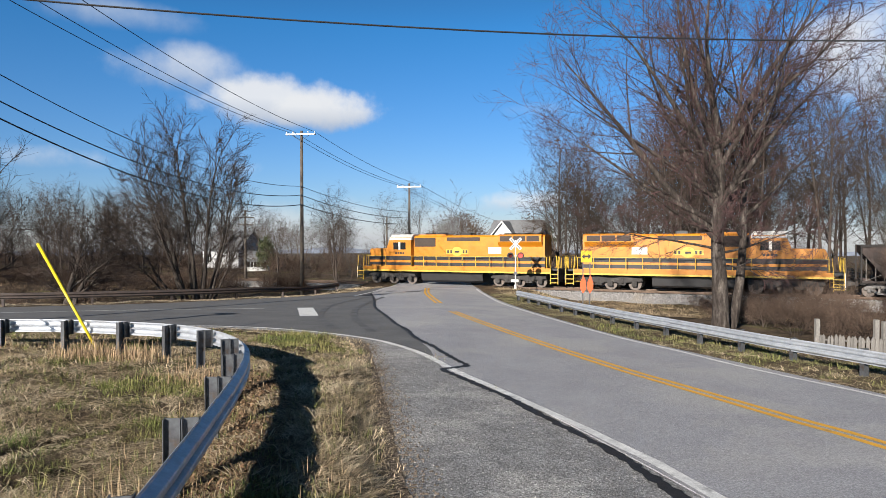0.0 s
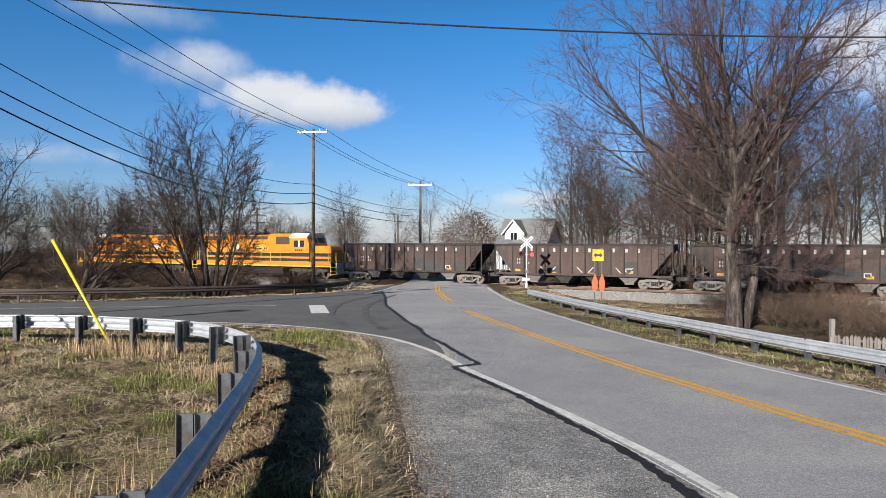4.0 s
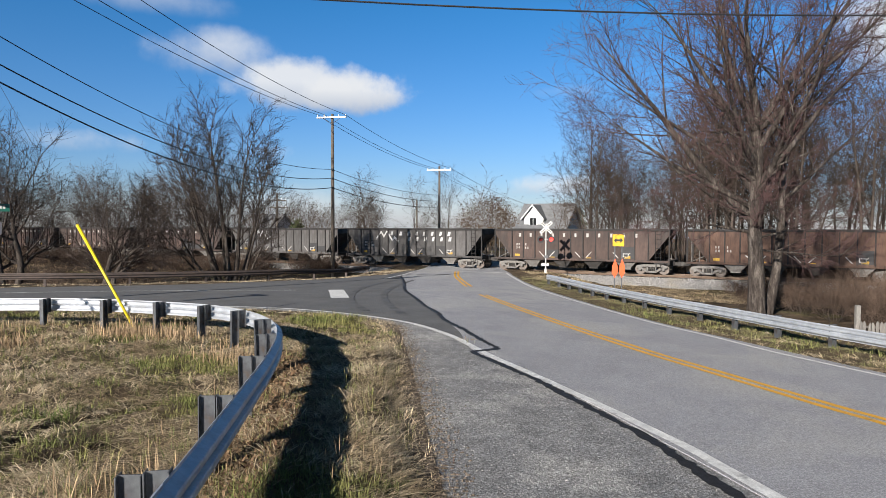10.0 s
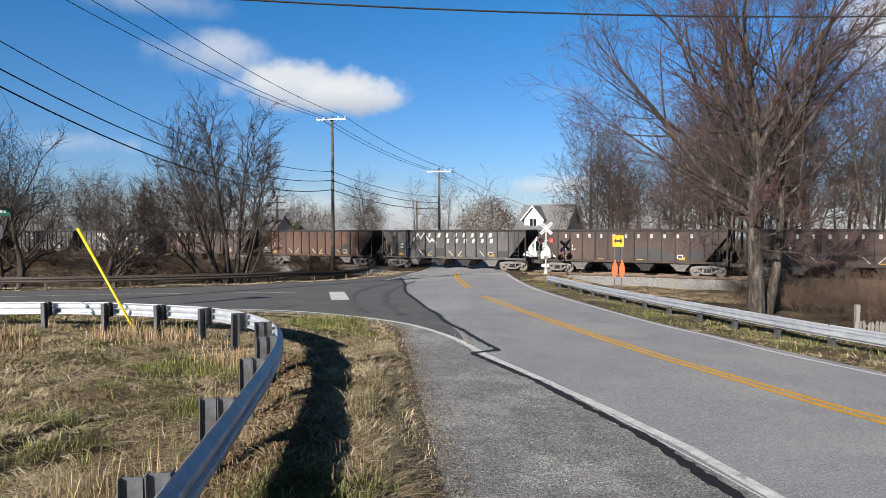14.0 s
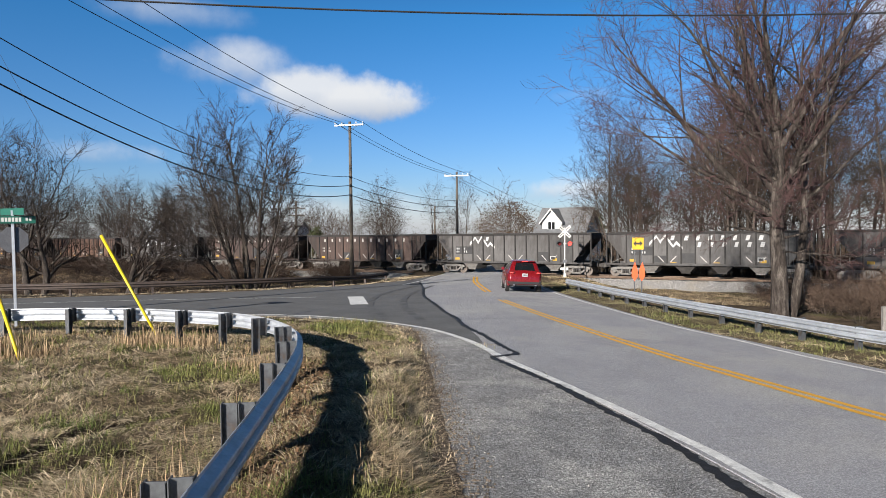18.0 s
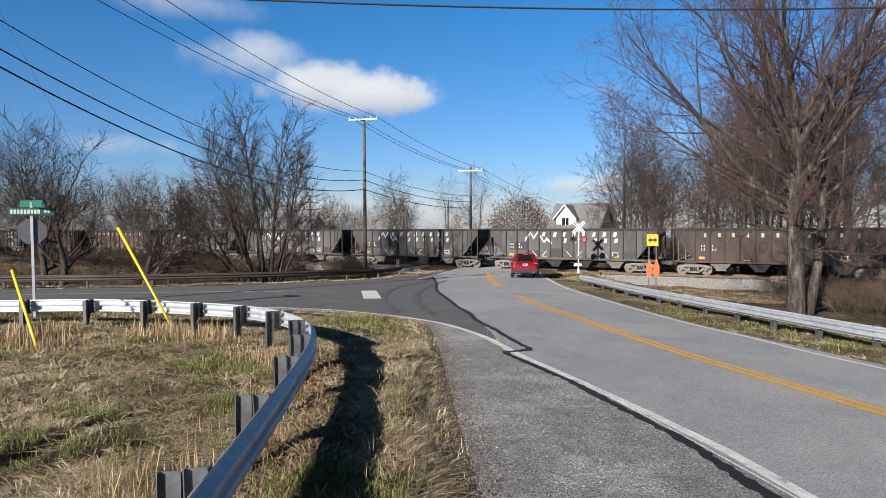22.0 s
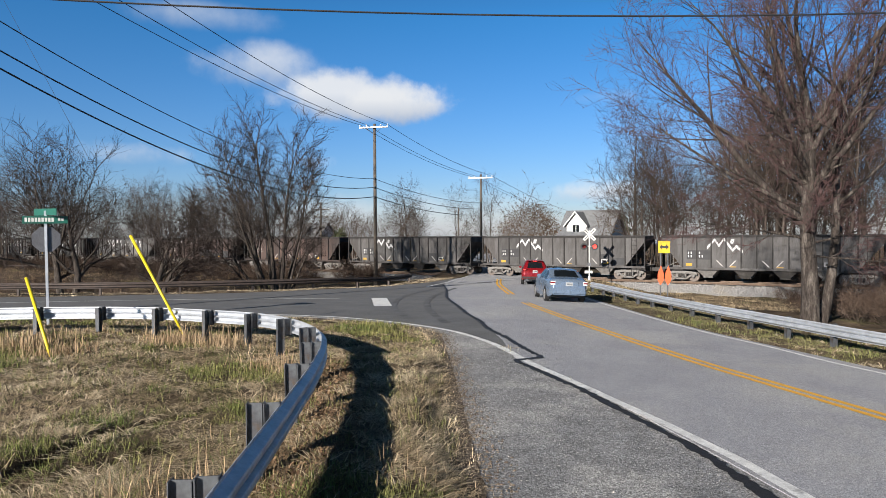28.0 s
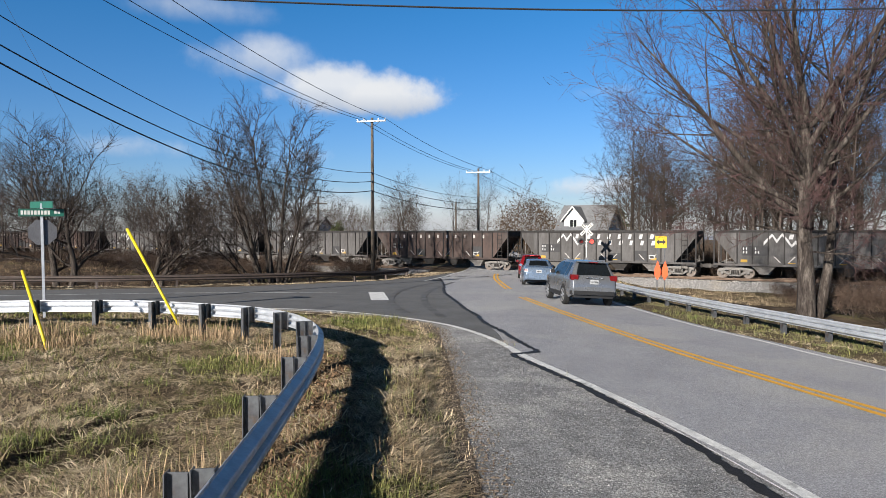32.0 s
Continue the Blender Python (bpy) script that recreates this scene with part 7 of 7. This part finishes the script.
def car_pose(y):
    """Where a car stands whose rear axle is y metres ahead."""
    def on_lane(q):
        x = float(np.interp(q, LANE[:, 1], LANE[:, 0]))
        return Vector((x, q, float(gz(x, q)) + 0.03))
    a = on_lane(y)
    b = on_lane(y + 2.65)
    fwd = (b - a).normalized()
    left = Vector((0, 0, 1)).cross(fwd).normalized()
    tip = a + left * 0.75
    lean = Vector((left.x, left.y, (float(gz(tip.x, tip.y)) + 0.03 - a.z) / 0.75)).normalized()
    up = fwd.cross(lean).normalized()
    lean = up.cross(fwd)
    return Matrix.Translation(a) @ Matrix((fwd, lean, up)).transposed().to_4x4()


# seconds and metres ahead of each car's rear axle
DRIVES = [[(0, -19), (12.5, -19), (13.5, -13), (14.5, 0.5), (15.2, 8.5), (16, 17.2), (16.5, 22.0), (17, 26.5), (17.5, 30.8), (18, 34.7), (18.5, 38.2), (19, 40.9), (19.5, 42.8), (20, 43.7), (21, 44.2), (24, 44.6), (27.5, 45.2), (30, 45.7), (32, 46.1)],
          [(0, -15), (22, -15), (23.5, -9), (24.5, 2.5), (25, 8.0), (25.5, 13.3), (26, 18.0), (26.5, 22.0), (27, 25.3), (27.5, 27.9), (28, 30.1), (28.5, 32.0), (29, 33.4), (29.5, 34.6), (30, 35.8), (31, 37.1), (32, 38.3)],
          [(0, -11), (26.5, -11), (27.5, -5), (28.3, 4.3), (28.7, 8.9), (29, 11.7), (29.2, 13.1), (29.5, 14.8), (30, 17.8), (30.5, 20.5), (31, 22.6), (31.5, 24.4), (32, 25.9)]]


# ---------------------------------------------------------------- grass, straw and weeds
M["straw"] = material("dry_straw", (0.64, 0.53, 0.37), 0.85, second=(0.38, 0.29, 0.18), scale=1.3, fine=25, fine_amount=0.3, specular=0.2, island=0.42)
M["straw_pale"] = material("bleached_grass", (0.45, 0.36, 0.234), 0.9, second=(0.297, 0.225, 0.135), scale=0.7, fine=20, fine_amount=0.3, specular=0.1, island=0.4)
M["straw_mat"] = material("matted_straw", (0.33, 0.255, 0.16), 0.9, second=(0.15, 0.112, 0.07), scale=1.6, fine=25, fine_amount=0.35, specular=0.1, island=0.55)
M["grass_green"] = material("winter_green_grass", (0.1, 0.125, 0.036), 0.9, second=(0.21, 0.19, 0.075), scale=1.1, fine=25, fine_amount=0.35, specular=0.15, island=0.45)
M["weed"] = material("dead_weed_stem", (0.27, 0.185, 0.115), 0.95, second=(0.38, 0.28, 0.17), scale=2, fine=25, fine_amount=0.3, specular=0.1, island=0.4)


def blades(name, pts, heights, count, lying, width, mat, label, seed, spread=0.05, vary=0.25, comb=9.0):
    """Tufts of single blades round the points; lying 0 stands, 1 lies flat."""
    rng = np.random.RandomState(seed)
    n = len(pts) * count
    base = np.repeat(np.array(pts), count, axis=0) + np.c_[rng.normal(0, spread, (n, 2)), np.zeros(n)]
    h = np.repeat(np.array(heights), count) * rng.uniform(0.5, 1.25, n)
    swirl = 2.6 + 1.5 * np.sin(base[:, 0] * 0.9 + 1.4 * np.sin(base[:, 1] * 0.7)) + 1.2 * np.sin(base[:, 1] * 1.3 + base[:, 0] * 2.1)
    a = swirl + np.repeat(rng.normal(0, comb, len(pts)), count) + rng.normal(0, 0.35 if comb < 5 else 3.0, n)
    tilt = np.clip(rng.normal(lying, vary, n), 0.02, 0.96) * math.pi / 2
    d = np.c_[np.cos(a) * np.sin(tilt), np.sin(a) * np.sin(tilt), np.cos(tilt)]
    width = width * np.clip(np.hypot(base[:, 0], base[:, 1]) / 7, 1, 2.4)
    side = np.c_[-np.sin(a), np.cos(a), np.zeros(n)] * (width * rng.uniform(0.6, 1.4, n))[:, None]
    mid = base + d * (h * 0.55)[:, None] + np.c_[np.zeros((n, 2)), np.full(n, 0.01)]
    d2 = d.copy()
    d2[:, 2] -= 0.45
    tip = mid + d2 * (h * 0.5)[:, None]
    tip[:, 2] = np.maximum(tip[:, 2], base[:, 2] + 0.01)
    verts = np.stack([base - side, base + side, mid + side * 0.7, mid - side * 0.7, tip], 1).reshape(-1, 3)
    k = np.arange(n)[:, None] * 5
    me = bpy.data.meshes.new(name)
    quads = (k + np.array([0, 1, 2, 3])).tolist()
    tris = (k + np.array([3, 2, 4])).tolist()
    me.from_pydata(verts.tolist(), [], quads + tris)
    me.materials.append(mat)
    return tagged(new(name, me), label, "grass", kind="stuff")


def settle(P, hs, keep=None):
    """Drops points on pavement and sets the rest on the ground."""
    P, hs = np.array(P, float), np.array(hs, float)
    ok = ~paved(P[:, 0], P[:, 1])
    P, hs = P[ok], hs[ok]
    return np.c_[P[:, :2], gz(P[:, 0], P[:, 1]) - 0.012 + bumps(P[:, 0], P[:, 1]) - shade_grooves(P[:, 0], P[:, 1])], hs


def patchy(x, y, scale, seed):
    return noise.noise(Vector((x * scale + seed, y * scale - seed, seed * 0.37)))


def scatter(n, seed, far, green, pale=False):
    rng = np.random.RandomState(seed)
    out, hs = [], []
    while len(out) < n:
        m = n * 3
        r = 1.2 + (far - 1.2) * rng.uniform(0, 1, m) ** 1.35
        a = np.radians(rng.uniform(-52, 44, m))
        x, y = r * np.sin(a), r * np.cos(a)
        ok = ~paved(x, y) & ((x < 2) | (rng.uniform(0, 1, m) < 0.25)) & ((y < 22) | (x > 2))
        for xx, yy in zip(x[ok], y[ok]):
            g = patchy(xx, yy, 0.42, 3.1) + 0.35 * patchy(xx, yy, 1.7, 8.2)
            # greener grass along the grooves darkens the imitated shadow bands; green patches beside
            if xx < -1 and yy < 9.5:
                g += 3.0 * float(shade_grooves([xx - 0.1], [yy])[0]) + 0.6 * math.exp(-((xx + 3.5) / 0.6) ** 2 - ((yy - 8.2) / 0.9) ** 2) + 0.3 * math.exp(-((xx + 4.1) / 0.5) ** 2 - ((yy - 6.2) / 1.0) ** 2)
            if xx > np.interp(yy, RAIL_Y, RAIL_X) + 0.2 and yy < 13:
                g -= 0.32
            if pale and patchy(xx, yy, 0.6, 5.5) + 0.5 * patchy(xx, yy, 2.2, 2.5) < -0.3:
                continue
            # straw is thinned in the grooves so the imitated shadow stays dark
            if not green and xx < -3 and yy < 9 and shade_grooves([xx], [yy])[0] > 0.05 and rng.random_sample() < 0.85:
                continue
            if not green and abs(xx - np.interp(yy, RAIL_Y, RAIL_X) - 0.45) < 0.55 and yy < 11.5 and rng.random_sample() < 0.72:
                continue
            if green == (g > 0.17) or rng.random_sample() < 0.15:
                out.append((xx, yy))
                hs.append((0.11 if green else 0.2) + 0.08 * patchy(xx, yy, 0.9, 1.0) + 0.004 * math.hypot(xx, yy))
            if len(out) >= n:
                break
    return settle(out, hs)


blades("straw_mat", *scatter(13500, 1, 24, False), 8, 0.94, 0.0042, M["straw_mat"], "matted brown dead grass on the verge", 2, 0.05, 0.12, 1.0)
P, hs = scatter(7500, 7, 24, False, True)
blades("straw_grass", P, hs * 1.7, 8, 0.97, 0.0042, M["straw"], "long pale straw lying combed over the verge", 3, 0.05, 0.07, 0.8)
blades("green_grass", *scatter(8500, 5, 26, True), 7, 0.5, 0.003, M["grass_green"], "short green grass patches among the straw", 6, 0.06)


def weed_line():
    rng = np.random.RandomState(9)
    rail = spline(NEAR_RAIL, 300)
    P = rail[rng.randint(0, 250, 900)] + rng.normal(0, 0.22, (900, 2))
    hs = rng.uniform(0.08, 0.28, 900)
    for cx, cy, n, h in ((-2.75, 5.0, 70, 0.5), (-8.0, 14.6, 160, 0.55), (-6.6, 14.0, 120, 0.5), (-9.6, 12.6, 120, 0.5), (-11, 13.8, 160, 0.5), (-4.4, 11.6, 90, 0.4), (-12.5, 11.2, 160, 0.5), (-1.15, 5.5, 30, 0.22)):
        P = np.r_[P, np.array([cx, cy]) + rng.normal(0, 0.35, (n, 2))]
        hs = np.r_[hs, h * rng.uniform(0.5, 1.2, n)]
    return settle(P, hs)


blades("weed_stalks", *weed_line(), 4, 0.42, 0.0032, M["weed"], "tall dead weeds along the guardrail", 12, 0.1, 0.4)


def strip_spots(paths, n, off, lo, hi, seed):
    """Points scattered along paths, off metres to either side."""
    rng = np.random.RandomState(seed)
    P = np.vstack([spline(path, 400)[rng.randint(0, 400, n)] + rng.normal(0, off, (n, 2)) for path in paths])
    return settle(P, rng.uniform(lo, hi, len(P)))


def trackside_spots(s0, s1, a0, a1, lo, hi, n, seed):
    """Points on the rough ground beside the ballast."""
    rng = np.random.RandomState(seed)
    P = np.array(TRACK[:2]) + rng.uniform(s0, s1, (n, 1)) * np.array(ALONG[:2]) + rng.uniform(a0, a1, (n, 1)) * np.array(TOWARDS[:2])
    P = P[(P[:, 0] > 4.2) | (P[:, 0] < -7)]
    return settle(P, rng.uniform(lo, hi, len(P)))


FAR_VERGE = [(-46, 22.3), (-32, 28.4), (-24, 31.6), (-20, 33), (-15, 36.2), (-11.5, 40), (-9.0, 44.6), (-7.0, 49), (-6, 55)]
RIGHT_VERGE = [(4.2, 47), (4.3, 41), (5.2, 34), (6.4, 27), (7.6, 21), (8.6, 17), (10.3, 11)]


def ragged_edge():
    rng = np.random.RandomState(41)
    c = spline(GRASS_EDGE, 600)[120:520]
    P = c[rng.randint(0, 400, 2600)] + rng.normal(0, 0.1, (2600, 2)) + np.array([-0.08, 0])
    return np.c_[P, gz(P[:, 0], P[:, 1]) - 0.005], rng.uniform(0.05, 0.16, 2600)


def litter_spots():
    rng = np.random.RandomState(51)
    y = rng.uniform(2.5, 12.5, 5200)
    x = np.interp(y, RAIL_Y, RAIL_X) + rng.uniform(0.05, 1.0, 5200) ** 1.3 * 0.95
    return settle(np.c_[x, y], rng.uniform(0.03, 0.09, 5200))


blades("leaf_litter", *litter_spots(), 3, 0.85, 0.013, M["litter"], "dark dead leaves gathered under the guardrail", 52, 0.09)
blades("edge_grass", *ragged_edge(), 5, 0.8, 0.003, M["straw"], "straggling dead grass over the edge of the shoulder", 44, 0.06)
M["verge"] = material("mown_winter_grass", (0.238, 0.205, 0.119), 0.9, second=(0.144, 0.137, 0.0612), scale=0.8, fine=20, fine_amount=0.3, specular=0.1, island=0.4)
blades("mown_grass", *strip_spots([RIGHT_VERGE], 7000, 0.95, 0.04, 0.09, 21), 9, 0.75, 0.0022, M["verge"], "short mown winter grass along the road's edge", 33, 0.14)
blades("verge_grass", *strip_spots([FAR_VERGE], 3600, 0.8, 0.06, 0.16, 22), 8, 0.78, 0.003, M["straw"], "pale dead grass along the far guardrail", 34, 0.14)
blades("trackside_grass", *trackside_spots(6, 34, 3.9, 15, 0.1, 0.3, 6000, 23), 8, 0.8, 0.003, M["straw_pale"], "pale flattened grass between the road and the ballast", 35, 0.16)
blades("ditch_weeds", *trackside_spots(-75, -7, 3.8, 22, 0.2, 0.5, 4600, 24), 8, 0.7, 0.003, M["weed"], "brown dead weeds beside the ballast", 36, 0.12)


# loose stones on the shoulder and the ballast's larger pieces
def stones(name, spots, lo, hi, mat, label, seed):
    rng = np.random.RandomState(seed)
    verts, faces = [], []
    shape = np.array([(1, 0, 0), (-1, 0, 0), (0, 1, 0), (0, -1, 0), (0, 0, 1), (0, 0, -1)], float)
    tri = [(0, 2, 4), (2, 1, 4), (1, 3, 4), (3, 0, 4), (2, 0, 5), (1, 2, 5), (3, 1, 5), (0, 3, 5)]
    for p in spots:
        s = rng.uniform(lo, hi) * rng.uniform(0.6, 1.3, 3)
        a = rng.uniform(0, 6.28)
        R = np.array([[math.cos(a), -math.sin(a), 0], [math.sin(a), math.cos(a), 0], [0, 0, 1]])
        b = len(verts)
        verts += list((shape * s * rng.uniform(0.7, 1.2, (6, 1))) @ R.T + np.array(p))
        faces += [tuple(b + i for i in t) for t in tri]
    me = bpy.data.meshes.new(name)
    me.from_pydata([tuple(map(float, v)) for v in verts], [], faces)
    me.materials.append(mat)
    return tagged(new(name, me), label, "gravel", kind="stuff")


def gravel_spots():
    rng = np.random.RandomState(14)
    A, B = spline(GRASS_EDGE, 400), spline(WHITE_L, 400)
    i, k = rng.randint(60, 399, 6500), rng.uniform(0.02, 0.95, (6500, 1)) ** 1.2
    P = A[i] * (1 - k) + B[i] * k
    P = P[P[:, 1] > 2]
    return np.c_[P, gz(P[:, 0], P[:, 1]) + 0.021]


def ballast_spots():
    rng = np.random.RandomState(15)
    out = []
    for i in range(9000):
        s, a = rng.uniform(-30, 52), rng.uniform(0.9, 3.7)
        p = on_track(s, a, -0.24 - max(0, a - 2.0) * 0.32)
        out.append(tuple(p))
    return out


M["chip"] = material("pale_stone_chip", (0.36, 0.35, 0.33), 0.9, second=(0.2, 0.195, 0.19), scale=14, fine=30, fine_amount=0.3)
stones("shoulder_grit", gravel_spots(), 0.004, 0.012, M["chip"], "loose pale grit on the asphalt shoulder", 3)
def crumb_spots():
    rng = np.random.RandomState(61)
    c = spline(GRASS_EDGE, 700)[150:560]
    P = c[rng.randint(0, 410, 9000)] + np.c_[rng.normal(0.12, 0.16, 9000), np.zeros(9000)]
    return np.c_[P, gz(P[:, 0], P[:, 1]) + 0.024]


stones("soil_crumbs", crumb_spots(), 0.006, 0.022, M["soil"], "dark crumbs of soil washed over the edge of the shoulder", 5)
stones("ballast_stones", ballast_spots(), 0.04, 0.085, M["ballast"], "crushed grey ballast stones along the track", 4)


# ---------------------------------------------------------------- what moves
def motions():
    for ob, s, turn in TRAIN:
        walk(ob, [(t, train_pose(s - SPEED * t, turn)) for t in (0.0, 8.0, 16.0, 24.0, 32.0)])
    for (ob, wheels), rows in zip(CARS, DRIVES):
        walk(ob, [(t, car_pose(y)) for t, y in rows])
        ts, ys = np.array([q[0] for q in rows], float), np.array([q[1] for q in rows], float)
        ways = np.arange(ys[0], ys[-1], 0.4)[1:]
        stops = [0.0] + [float(t) for t in np.interp(ways, ys[1:], ts[1:])] + [32.0]
        for hub, sg in wheels:
            rest = hub.matrix_basis.copy()
            last, keys = -1.0, []
            for t in stops:
                if t - last > 0.012:
                    way = float(np.interp(t, ts, ys)) - ys[0]
                    keys.append((t, rest @ Matrix.Rotation(-sg * way / 0.35, 4, "Y")))
                    last = t
            walk(hub, keys)


motions()
